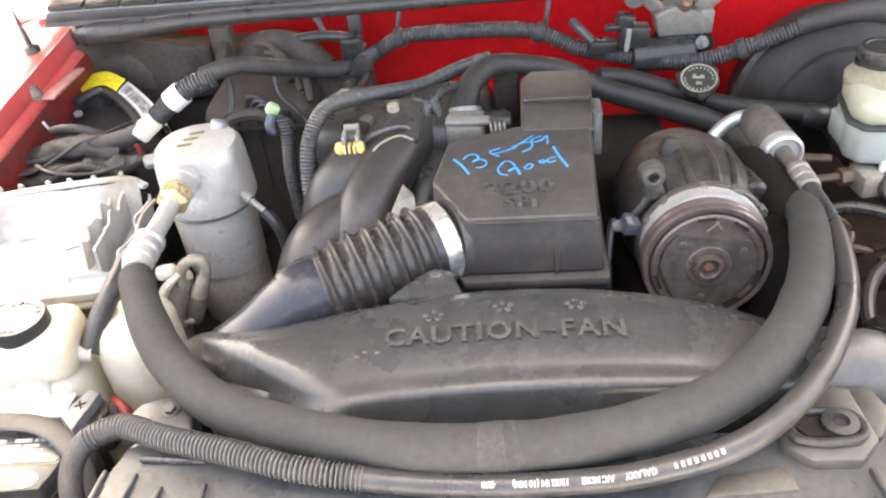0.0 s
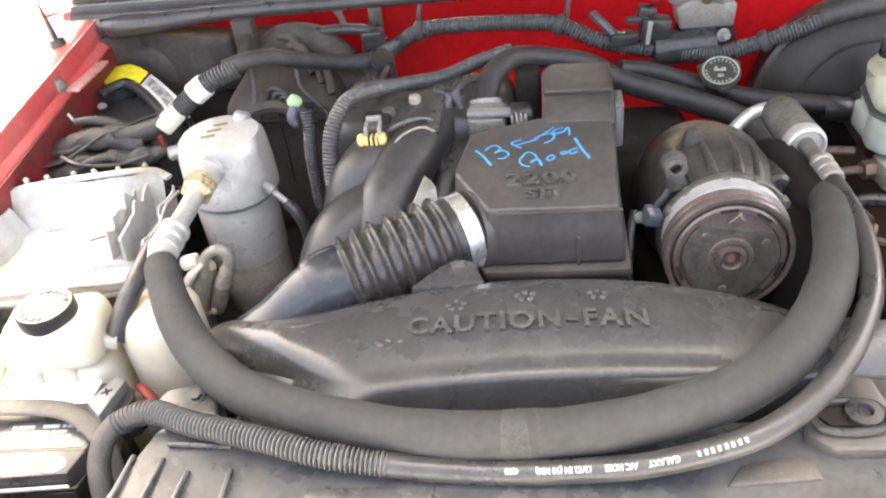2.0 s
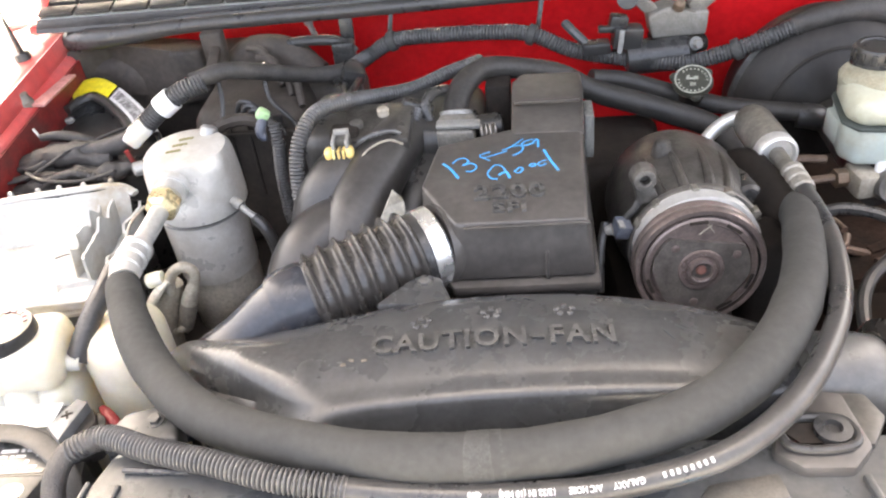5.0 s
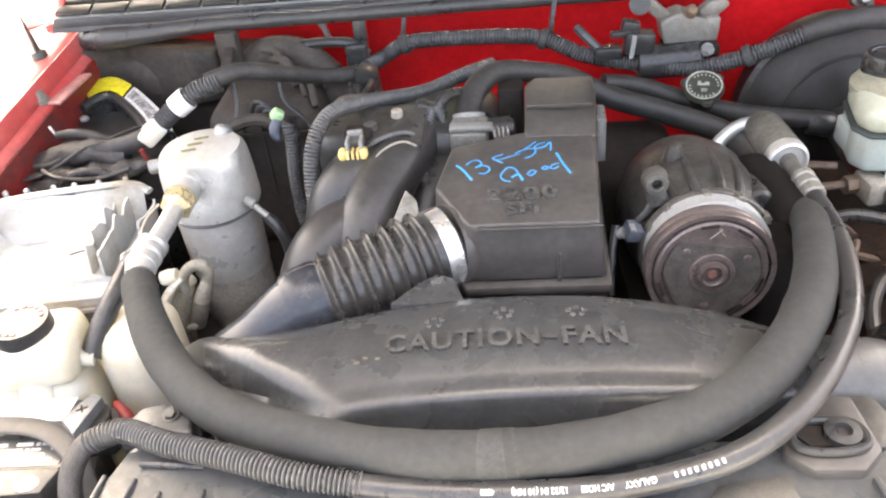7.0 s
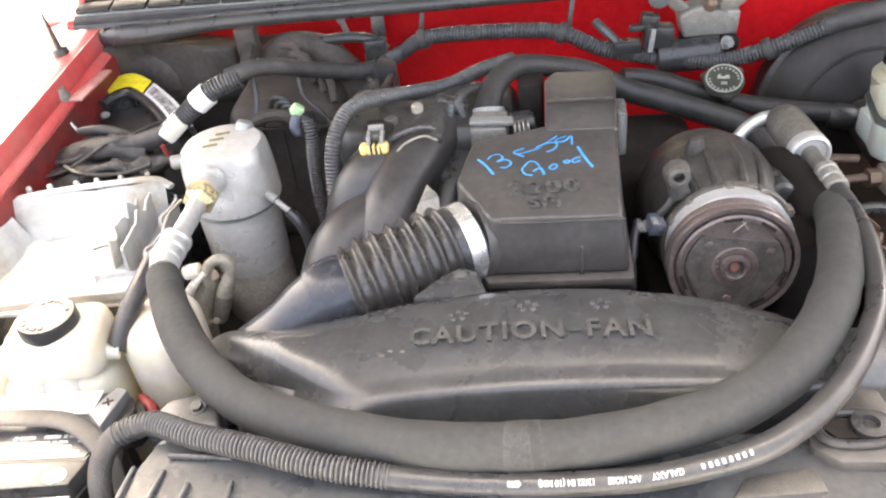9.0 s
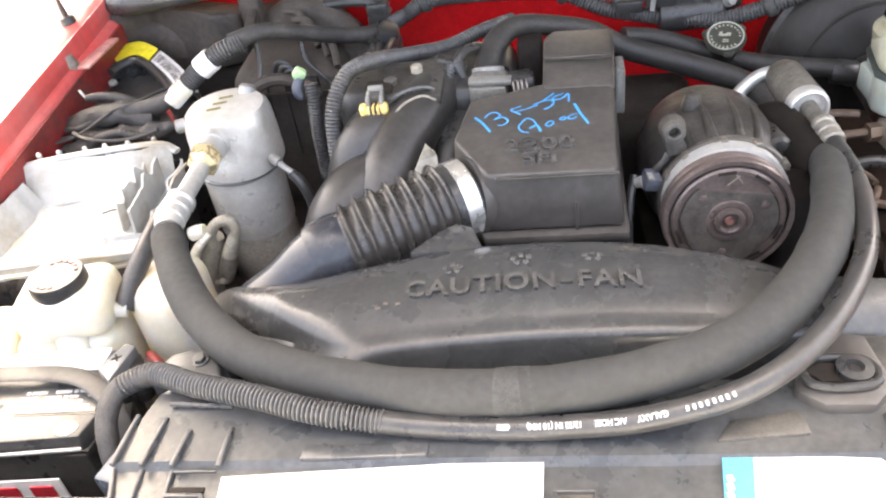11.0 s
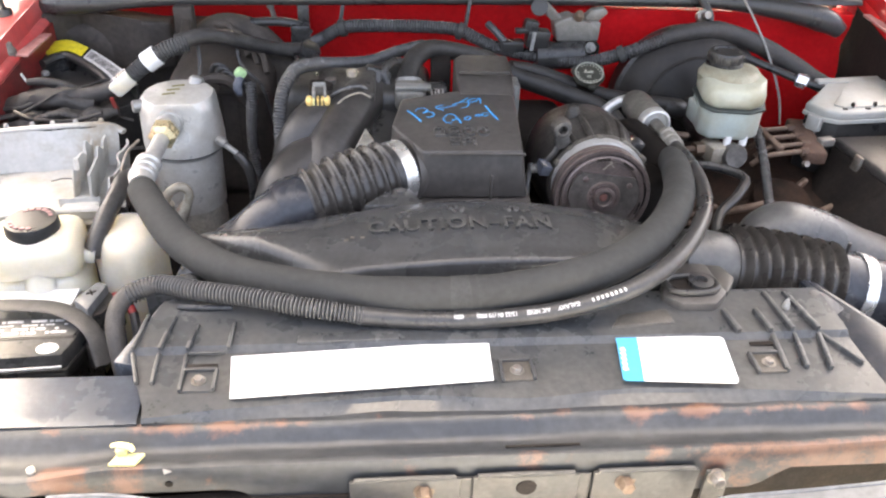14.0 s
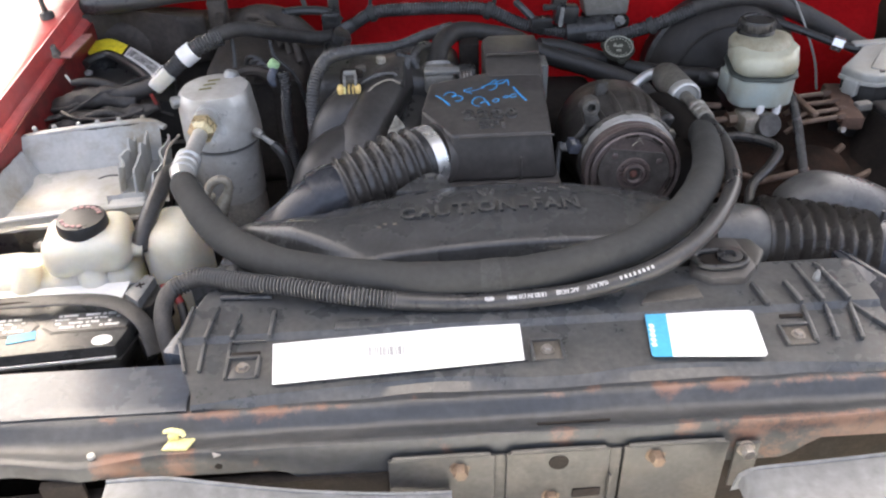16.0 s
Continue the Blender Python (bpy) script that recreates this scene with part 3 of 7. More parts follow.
    for i in range(150):
        x = rnd.uniform(0.50, 0.70) if i % 4 else rnd.uniform(0.05, 0.5)
        lathe([(0.001, 0), (rnd.uniform(0.002, 0.007), 0.001), (0.001, 0.002)], axis_m((x, 1.075 - 0.05 * x + rnd.uniform(-0.02, 0.03), 1.088 + rnd.uniform(0, 0.006)), (rnd.uniform(-0.6, 0.6), rnd.uniform(-0.6, 0.6), 1)), 6, bm)
    solo("dry_leaves", bm, "leaf", "dry tan leaf litter caught on the cowl", "leaves", kind="stuff")


# ---- front: radiator cover, tie bar, labels ----
def build_radiator_cover():
    c = thing("radiator_cover", (0.0, 0.30, 0.95), "dirty grey-black plastic radiator top cover with ribs and labels", "radiator cover")
    xs = np.linspace(0, 1, 60)
    wave = [(-0.288, 0.243), (-0.266, 0.242), (-0.216, 0.250), (-0.146, 0.254), (-0.058, 0.2605), (0.012, 0.2525), (0.055, 0.2515), (0.11, 0.2596), (0.158, 0.2587), (0.24, 0.253), (0.345, 0.243)]
    def wav(x):
        return float(np.mean(np.interp([x + d for d in (-0.02, -0.01, 0, 0.01, 0.02)], [p[0] for p in wave], [p[1] for p in wave])))
    def row(f):
        out = []
        for u in xs:
            y = f(0.0)[0] if f(0.0)[0] > 0.27 else 0.25
            xl = -0.268 - 0.020 * min(1, max(0, (y - 0.25) / 0.06)) + 0.025 * max(0, (y - 0.31) / 0.09)
            x = xl + (0.345 - xl) * u
            out.append(fr(x, *f(x)))
        return out
    rows = [row(lambda x: (0.2405, 0.970)), row(lambda x: (0.2415, 0.9785)), row(lambda x: (wav(x) - 0.0035, 0.9835)), row(lambda x: (wav(x) - 0.001, 0.9868)), row(lambda x: (wav(x) + 0.003, 0.9872)), row(lambda x: (wav(x) + 0.008, 0.9885)),
            row(lambda x: (0.280, 0.989)), row(lambda x: (0.312, 0.990)), row(lambda x: (0.317, 0.995)), row(lambda x: (0.34, 0.9965)),
            row(lambda x: (0.36, 0.998)), row(lambda x: (0.378, 0.997)), row(lambda x: (0.384, 0.987)), row(lambda x: (0.386, 0.93))]
    shell = part("cover_shell", sheet(rows, 0.003), "cover", c, angle=30)
    part("cover_end", prism([tuple(fr(x, y, 0).xy) for x, y in ((0.345, 0.25), (0.42, 0.262), (0.40, 0.30), (0.36, 0.405), (0.345, 0.405))], 0.94, 0.988, 0.004), "duct", c)
    part("cover_end", prism([tuple(fr(x, y, 0).xy) for x, y in ((-0.304, 0.310), (-0.285, 0.305), (-0.262, 0.40), (-0.276, 0.39))], 0.93, 0.986, 0.003), "blackpaint", c)
    # stiffening ribs
    def rib(p, q, z, w, h, mat="cover"):
        d = Vector((q[0] - p[0], q[1] - p[1]))
        part("rib", box(((p[0] + q[0]) / 2, (p[1] + q[1]) / 2, z + h / 2 - 0.001), (w, d.length, h), 0.001, (0, 0, math.degrees(math.atan2(-d.x, d.y)))), mat, c)
    for p, q in (((-0.279, 0.368), (-0.285, 0.324)), ((-0.256, 0.364), (-0.263, 0.322)), ((-0.235, 0.352), (-0.240, 0.320)), ((-0.204, 0.352), (-0.206, 0.318))):
        rib(p, q, 0.9965, 0.0036, 0.0045)
    for p, q in (((-0.2865, 0.326), (-0.277, 0.289)), ((-0.2645, 0.324), (-0.265, 0.288)), ((-0.2415, 0.322), (-0.241, 0.290))):
        rib(p, q, 0.9895, 0.0034, 0.0042)
    for p, q in (((0.238, 0.335), (0.241, 0.304)), ((0.268, 0.333), (0.271, 0.303)), ((0.288, 0.358), (0.291, 0.303)), ((0.308, 0.357), (0.315, 0.302))):
        rib(p, q, 0.9965, 0.0048, 0.0055)
    for p, q in (((0.274, 0.306), (0.266, 0.260)), ((0.295, 0.306), (0.285, 0.261)), ((0.318, 0.306), (0.306, 0.258))):
        rib(p, q, 0.9895, 0.0046, 0.0055)
    rib((0.317, 0.306), (0.338, 0.262), 0.9895, 0.0036, 0.0055)
    rib((-0.239, 0.3185), (-0.208, 0.3175), 0.9935, 0.0024, 0.0030)
    # shallow raised pads on the rear half, and a tan worn patch
    part("raised_pad", prism([(0.128, 0.320), (0.140, 0.336), (0.186, 0.342), (0.188, 0.322)], 0.990, 0.9985, 0.002), "dustpad", c, "tan dust-worn raised pad")
    part("raised_pad", prism([(-0.150, 0.322), (-0.148, 0.334), (-0.060, 0.332), (-0.062, 0.320)], 0.990, 0.9975, 0.002), "cover", c)
    # screws in their recesses
    for x, y in ((-0.228, 0.288), (0.034, 0.2785), (0.2545, 0.270)):
        pad = part("screw_pad", box((x, y, 0.9892), (0.025, 0.023, 0.0028), 0.0008, (0, 0, -2.4)), "dustpad" if x > 0 else "cover", c)
        for dx, dy, lx, ly in ((0, 0.0125, 0.027, 0.003), (-0.0132, 0, 0.003, 0.024), (0.0132, 0, 0.003, 0.024)):
            part("pad_rim", box((x + dx, y + dy, 0.9912), (lx, ly, 0.0042), 0.0008, (0, 0, -2.4)), "cover", pad)
        hexbolt((x, y, 0.9912), (0, 0, 1), 0.0042, 0.0036, c, "steel", "screw", 1.45)
    for x in (-0.228, 0.262):
        part("slot", box((x, 0.3055 if x < 0 else 0.2945, 0.9905), (0.027, 0.0045, 0.002), 0.0006, (0, 0, -2.4)), "matte", c)
    # slotted mount bracket
    b = Vector((0.215, 0.362, 1.0))
    bm = prism([(0.185, 0.352), (0.20, 0.338), (0.232, 0.336), (0.249, 0.352), (0.246, 0.40), (0.215, 0.405), (0.195, 0.38)], 0.985, 1.006, 0.004)
    br = part("mount_bracket", bm, "plastic", c)
    ring = [(0.192, 0.365, 1.009), (0.196, 0.353, 1.009), (0.215, 0.349, 1.009), (0.236, 0.352, 1.009), (0.240, 0.364, 1.009), (0.232, 0.374, 1.009), (0.205, 0.376, 1.009), (0.194, 0.371, 1.009), (0.192, 0.365, 1.009)]
    part("slot_rim", sweep(ring, 0.0032, 10, 0.003), "black", br)
    part("slot", prism([(0.196, 0.366), (0.203, 0.356), (0.225, 0.355), (0.22, 0.371), (0.203, 0.373)], 1.0, 1.008), "matte", br)
    part("bushing", lathe([(0.012, 0), (0.012, 0.009), (0.006, 0.010), (0.005, 0.006), (0.001, 0.006)], Matrix.Translation((0.226, 0.364, 1.003)), 20), "rubber", br)
    # bright rear bead and the radiator's corner flange
    part("rear_bead", sweep([(-0.255, 0.375, 1.001), (-0.231, 0.372, 1.001), (-0.207, 0.37, 1.001)], 0.0024, 8, 0.01), "duct", c)
    part("corner_flange", prism([(-0.295, 0.418), (-0.282, 0.445), (-0.255, 0.452), (-0.238, 0.440), (-0.232, 0.415)], 0.955, 0.985, 0.004, seg=3), "cover", c)
    hexbolt((-0.254, 0.434, 0.987), (0, -0.2, 1), 0.005, 0.003, c, "cover", "bolt", 1.4)
    # rubber plug
    part("rubber_plug", lathe([(0.020, -0.012), (0.020, 0.002), (0.017, 0.004), (0.001, 0.004)], axis_m((0.352, 0.335, 0.985), (0.25, -0.35, 1)) @ Matrix.Diagonal((0.8, 1.5, 1, 1)), 28), "rubber", c)
    part("clip_pin", lathe([(0.004, 0), (0.003, 0.008), (0.001, 0.012)], Matrix.Translation((0.300, 0.335, 0.996)), 8), "greyconn", c)
    return c


def build_labels():
    a = thing("emission_label", (-0.09, 0.29, 0.99), "long white paper label with a small barcode", "label")
    quad = [(-0.204, 0.314), (-0.201, 0.264), (0.012, 0.267), (0.016, 0.317)]
    bm = prism([(x, y + 0.0) for x, y in quad], 0.9915, 0.9922)
    part("paper", bm, "paper", a)
    for i in range(14):
        x = -0.119 + i * 0.0022 + (0.0006 if i % 3 else 0)
        part("barcode_bar", box((x, 0.2935 - 0.002 * i / 14, 0.9924), (0.0009 if i % 4 else 0.0014, 0.011, 0.0003)), "softink", a)
    b = thing("service_label", (0.17, 0.28, 0.99), "white rounded label with a blue edge stripe", "label")
    part("paper", prism([(0.149, 0.312), (0.224, 0.304), (0.226, 0.301), (0.217, 0.248), (0.214, 0.245), (0.137, 0.2545)], 0.9925, 0.9932), "paper", b)
    part("stripe", prism([(0.130, 0.314), (0.149, 0.312), (0.137, 0.2545), (0.122, 0.256), (0.120, 0.259)], 0.9925, 0.9933), "blue", b)
    for i in range(5):
        part("print_bar", box((0.1305 - i * 0.0012, 0.294 - i * 0.006, 0.9936), (0.004, 0.0045, 0.0004), rot=(0, 0, 8)), "paper", b)


def build_tie_bar():
    t = thing("radiator_support", (0.0, 0.22, 0.9), "worn black steel radiator support bar with rusty edges", "support bar")
    xs = np.linspace(-0.75, 0.85, 150)
    def low(x):
        """Height of the pressing's lower edge along its length."""
        return float(np.interp(x, [-0.36, -0.345, -0.33, -0.195, -0.172, 0.222, 0.246, 0.9], [0.966, 0.964, 0.947, 0.947, 0.925, 0.925, 0.947, 0.945]))
    prof = [(0.302, 0.93), (0.300, 0.976), (0.296, 0.980), (0.270, 0.980), (0.250, 0.9798), (0.242, 0.9805), (0.238, 0.9802), (0.234, 0.977), (0.229, 0.971), (0.224, 0.968), (0.218, 0.9683), (0.212, 0.971), (0.2075, 0.9725), (0.2045, 0.9715), (0.203, 0.968), (0.2028, 0.958)]
    rows = []
    for y, z in prof:
        out = []
        for x in xs:
            k = min(1, max(0, (0.24 - y) / 0.03))
            fwd = 0.010 * k * max(0, 1 - abs(x + 0.35) / 0.06)
            out.append(fr(x, y - fwd + 0.0010 * noise.noise(Vector((x * 14, y * 40, 0))), z + 0.0012 * noise.noise(Vector((x * 18, y * 60, 3))) * (1 if y < 0.26 else 0.3)))
        rows.append(out)
    rows.append([fr(x, 0.2028, min(low(x), 0.957)) for x in xs])
    rows.append([fr(x, 0.2052, min(low(x), 0.957) - 0.001) for x in xs])
    bar = part("bar", sheet(rows, 0.0025), "tie", t, angle=40)
    wear = bar.data.attributes.new("wear", "FLOAT", "POINT")
    crest = [(-0.335, 0.012, 1.0), (-0.245, 0.03, 1.0), (-0.20, 0.03, 1.0), (-0.155, 0.03, 0.9), (-0.08, 0.02, 0.35), (0.035, 0.02, 0.8), (0.06, 0.015, 0.8), (0.13, 0.03, 1.0), (0.18, 0.03, 0.9), (0.25, 0.03, 1.0), (0.30, 0.03, 0.8)]
    fold = [(-0.315, 0.03, 1.0), (-0.275, 0.025, 1.0), (-0.06, 0.015, 0.5), (0.035, 0.018, 0.9), (0.13, 0.03, 0.6), (0.20, 0.04, 1.0), (0.27, 0.05, 1.15), (0.36, 0.06, 1.0)]
    for v, w in zip(bar.data.vertices, wear.data):
        x, y, z = v.co.x, v.co.y + 0.22 - YAW * v.co.x, v.co.z + 0.9
        a = max(h * math.exp(-((x - c) / r) ** 2) for c, r, h in crest) * math.exp(-((y - 0.238) / 0.0055) ** 2)
        b = max(h * math.exp(-((x - c) / r) ** 2) for c, r, h in fold) * math.exp(-(max(0, y - 0.204) / 0.007) ** 2) * (1 if z > 0.952 or x > 0.2 else 0.5)
        w.value = max(a, b)
    rows = [[fr(x, y - 0.0, z + 0.0012 * noise.noise(Vector((x * 12, y * 30, 7)))) for x in np.linspace(-0.75, -0.272, 40)] for y, z in ((0.3005, 0.93), (0.2995, 0.979), (0.296, 0.9828), (0.270, 0.9830), (0.252, 0.9832), (0.244, 0.9835), (0.2405, 0.9825))]
    part("end_plate", sheet(rows, 0.002), "blackpaint", t, "glossy blue-black painted end plate", angle=40)
    part("edge_hole", lathe([(0.003, 0), (0.003, 0.0006)], axis_m(fr(-0.245, 0.2022, 0.957), (0, -1, 0)), 14), "matte", t)
    part("paint_flake", box(fr(-0.2445, 0.2035, 0.9705), (0.006, 0.005, 0.0008), 0.0002, (30, 0, 20)), "bracketgrey", t)
    part("seam_gap", box(fr(0.043, 0.2135, 0.9716), (0.060, 0.0022, 0.0012), 0.0004, (0, 0, -2.4)), "matte", t)
    part("left_bracket", prism([(-0.385, 0.206), (-0.350, 0.206), (-0.352, 0.214), (-0.385, 0.214)], 0.90, 0.957, 0.002), "matte", t)
    part("weld_nut", lathe([(0.0032, 0), (0.0032, 0.003), (0.002, 0.004)], Matrix.Translation(fr(-0.343, 0.206, 0.9715)), 10), "flap", t)
    # yellow clip
    y = thing("yellow_clip", (-0.278, 0.228, 0.972), "small yellow plastic clip on the support bar", "clip")
    part("clip_base", prism([(-0.288, 0.219), (-0.268, 0.2175), (-0.262, 0.228), (-0.282, 0.230)], 0.9725, 0.9755, 0.0008), "yclip", y)
    part("clip_stem", box((-0.279, 0.2285, 0.978), (0.008, 0.004, 0.008), 0.001, (10, 0, 6)), "yclip", y)
    part("clip_hook", sweep([(-0.2865, 0.232, 0.9815), (-0.280, 0.2305, 0.9835), (-0.272, 0.2285, 0.9825), (-0.270, 0.227, 0.9795)], [0.0022, 0.003, 0.003, 0.0022], 8, 0.002, flat=0.55), "yclip", y)
    # latch plates with bolts
    l = thing("latch_bracket", (0.04, 0.185, 0.85), "grey steel hood latch bracket with two bolts", "bracket")
    for a, b in ((-0.110, -0.023), (-0.014, 0.071), (0.082, 0.168)):
        q = part("plate", box(fr((a + b) / 2, 0.198, 0.908), (b - a, 0.004, 0.096), 0.0016, (0, 0, math.degrees(YAW))), "greyplate", l)
        part("top_bend", sweep([fr(a + 0.004, 0.1985, 0.9562), fr((a + b) / 2, 0.1985, 0.9566), fr(b - 0.004, 0.1985, 0.9562)], 0.0022, 8, 0.01), "greyplate", q)
    for x in (-0.0185, 0.0765):
        part("channel", box(fr(x, 0.2005, 0.906), (0.010, 0.003, 0.094), 0.0008, (0, 0, math.degrees(YAW))), "greyplate", l)
    for x, z in ((-0.052, 0.944), (0.108, 0.946)):
        hexbolt(fr(x, 0.1955, z), (0, -1, 0.1), 0.0062, 0.009, l, "rustbolt", "bolt", 1.35)
    hexbolt(fr(0.024, 0.1955, 0.902), (0, -1, 0.1), 0.006, 0.006, l, "rustbolt", "bolt", 1.3)
    part("drain_hole", lathe([(0.0085, 0), (0.0078, 0.0012), (0.006, 0.0012)], axis_m(fr(0.029, 0.1962, 0.944), (0, -1, 0.05)), 20), "matte", l)
    part("latch_slot", box(fr(0.054, 0.196, 0.904), (0.024, 0.003, 0.010), 0.0008), "matte", l)
    part("slot_lip", box(fr(0.072, 0.1945, 0.912), (0.0025, 0.004, 0.030), 0.0006), "greyplate", l)
    stay = part("stay", box(fr(0.185, 0.1985, 0.925), (0.020, 0.003, 0.054), 0.001, (0, 0, math.degrees(YAW))), "greyplate", l)
    hexbolt(fr(0.183, 0.196, 0.946), (0, -1, 0.1), 0.0056, 0.008, stay, "steel", "bolt", 1.35)
    # header panel pieces in front
    edge_l = [(-0.324, 0.195, 0.974), (-0.300, 0.1945, 0.974), (-0.276, 0.194, 0.972), (-0.236, 0.193, 0.960), (-0.177, 0.192, 0.944), (-0.112, 0.192, 0.931), (-0.06, 0.192, 0.925)]
    edge_r = [(0.172, 0.1745, 0.925), (0.1725, 0.173, 0.936), (0.178, 0.171, 0.944), (0.187, 0.170, 0.947), (0.231, 0.168, 0.950), (0.289, 0.166, 0.954), (0.36, 0.163, 0.960), (0.60, 0.153, 0.972)]
    for edge in (edge_l, edge_r):
        g = thing("grille_header", (edge[3][0], 0.15, 0.85), "pale grey moulded grille header panel", "grille panel", "grille header panels")
        line = smooth_path(edge, 0.012)[0]
        rows = [[p + Vector((0, dy, dz)) for p in line] for dy, dz in ((0.0015, -0.012), (0.0008, -0.002), (-0.001, 0.0), (-0.006, 0.001), (-0.04, 0.0), (-0.075, -0.012), (-0.095, -0.06))]
        part("panel", sheet(rows, 0.003), "grille", g, angle=50)
        part("edge_bead", sweep([Vector(p) + Vector((0, -0.003, 0.0008)) for p in edge], 0.0018, 8, 0.01), "grille", g)

# ---- hoses in front ----
BIG = [(-0.325, 0.606, 1.007), (-0.322, 0.584, 1.004), (-0.296, 0.528, 1.004), (-0.262, 0.475, 0.999), (-0.215, 0.424, 1.004), (-0.168, 0.396, 1.007), (-0.111, 0.375, 1.009), (-0.055, 0.360, 1.013), (-0.002, 0.356, 1.014), (0.05, 0.356, 1.017), (0.099, 0.360, 1.024), (0.141, 0.370, 1.031), (0.18, 0.393, 1.037), (0.215, 0.433, 1.038), (0.248, 0.491, 1.030), (0.274, 0.558, 1.017), (0.291, 0.619, 1.002), (0.297, 0.70, 0.96), (0.29, 0.76, 0.90)]
THIN = [(-0.303, 0.345, 0.925), (-0.306, 0.352, 0.962), (-0.311, 0.374, 0.988), (-0.303, 0.396, 1.0), (-0.275, 0.401, 1.007), (-0.238, 0.384, 1.011), (-0.188, 0.366, 1.014), (-0.139, 0.350, 1.012), (-0.092, 0.343, 1.006), (-0.048, 0.338, 1.003), (-0.004, 0.334, 1.003), (0.04, 0.331, 1.006), (0.082, 0.328, 1.013), (0.132, 0.331, 1.025), (0.165, 0.341, 1.034), (0.196, 0.363, 1.039), (0.226, 0.397, 1.04), (0.258, 0.449, 1.037), (0.281, 0.510, 1.029), (0.2965, 0.576, 1.019), (0.302, 0.642, 1.0115)]


def build_front_hoses():
    h = thing("suction_hose", (0.0, 0.356, 0.995), "thick foam-sleeved air-conditioning hose looped over the radiator", "hose")
    part("sleeve", sweep(BIG[1:], [0.0155, 0.0168] + [0.0171] * (len(BIG) - 3), 28, 0.006, seed=3), "insulation", h)
    for k2, (xa, xb) in enumerate(((-0.013, -0.004), (-0.005, 0.004), (0.003, 0.012))):
        part("tape_band", sweep([(xa, 0.3565, 1.0137), ((xa + xb) / 2, 0.356, 1.0139), (xb, 0.356, 1.0142)], 0.01775 + 0.0002 * (k2 % 2), 24, 0.003), "tape", h, "worn grey tape band")
    # crimped ferrule, tube, and the nut on the drier
    f = part("ferrule", sweep([(-0.323, 0.592, 1.005), (-0.325, 0.606, 1.007), (-0.324, 0.640, 1.006)], [0.0135, 0.0138, 0.0118], 20, 0.004), "alutube", h)
    for k in range(3):
        p = Vector((-0.325, 0.606, 1.007)).lerp(Vector((-0.324, 0.636, 1.006)), k / 2)
        part("crimp_ring", lathe([(0.0130, -0.004), (0.0150, -0.0025), (0.0150, 0.0025), (0.0130, 0.004)], axis_m(p, (0, 1, 0)), 22), "alutube", f)
    part("tube", sweep([(-0.324, 0.636, 1.006), (-0.321, 0.67, 1.006), (-0.318, 0.705, 1.008)], 0.0096, 16, 0.008), "alutube", h)
    part("nut", lathe([(0.011, -0.004), (0.0172, 0.0), (0.0176, 0.015), (0.012, 0.019)], axis_m((-0.318, 0.700, 1.009), (0.1, 1, 0.05)), 6), "brass", h, "brass hexagon nut", 20)
    part("collar", lathe([(0.016, 0), (0.016, 0.010), (0.014, 0.010), (0.014, 0.016), (0.016, 0.016), (0.016, 0.024)], axis_m((-0.316, 0.719, 1.010), (0.1, 1, 0.05)), 18), "alutube", h)
    # thin liquid hose: smooth with print, then split loom
    k = next(i for i, p in enumerate(THIN) if p[0] > -0.1 and i > 5)
    l = thing("discharge_hose", (0.0, 0.335, 0.995), "thin black rubber hose with white printing, half in ribbed loom", "hose")
    part("rubber_hose", sweep(THIN[k - 1:], [0.0055] + [0.0083] * (len(THIN) - k), 24, 0.004), "rubber", l)
    part("split_loom", sweep(THIN[3:k + 1], 0.0082, 22, ridge=0.34, pitch=0.0034, waves=8, sharp=0.5), "loom", l, angle=80)
    part("loom_tail", sweep(THIN[:5], 0.0084, 18, 0.004), "tapewrap", l)
    f = part("ferrule", sweep([(0.302, 0.636, 1.0115), (0.3025, 0.650, 1.012), (0.302, 0.671, 1.0125)], [0.0098, 0.0100, 0.0094], 18, 0.004), "crimp", l, "crimped pale ferrule")
    for j in range(3):
        q0 = Vector((0.3022, 0.641, 1.0117)).lerp(Vector((0.302, 0.667, 1.0124)), j / 2)
        part("crimp_ring", lathe([(0.0096, -0.0042), (0.0108, -0.0030), (0.0109, 0.0), (0.0108, 0.0030), (0.0096, 0.0042)], axis_m(q0, (0, 1, 0.03)), 20), "crimp", f)
    # white printing along the hose
    path, par, s = smooth_path(THIN[k:k + 8], 0.0002)
    words = [("4890", 0.084, 0.009), ("13/32 IN (10 MM)", 0.118, 0.036), ("A/C HOSE", 0.155, 0.021), ("GALAXY", 0.182, 0.020)]
    for text, at, width in words:
        bm = text_bm(text, 0.0058, 0.0, 0.00018)
        k2 = width / (max(v.co.x for v in bm.verts) - min(v.co.x for v in bm.verts))
        for v in bm.verts:
            v.co.x *= k2
            i = int(max(5, min(len(path) - 6, (at - v.co.x) / 0.0002)))
            d = (path[i + 5] - path[i - 5]).normalized()
            up = Vector((0, -0.52, 0.85))
            side = up.cross(d).normalized()
            n = d.cross(side).normalized()
            a = -v.co.y / 0.0088
            v.co = path[i].lerp(path[i + 1], (at - v.co.x) / 0.0002 - i) + n * (0.0088 * math.cos(a)) + side * (0.0088 * math.sin(a))
        part("print", bm, "print", l, "white printed hose marking")
    # brand word as plain bars
    for i in range(8):
        j = int((0.204 + i * 0.0042) / 0.0002)
        j = min(j, len(path) - 6)
        d = (path[j + 5] - path[j - 5]).normalized()
        n = Vector((0, -0.52, 0.85))
        n = (n - d * n.dot(d)).normalized()
        q = Matrix((d, n.cross(d), n)).transposed().to_4x4()
        bm = bmesh.new()
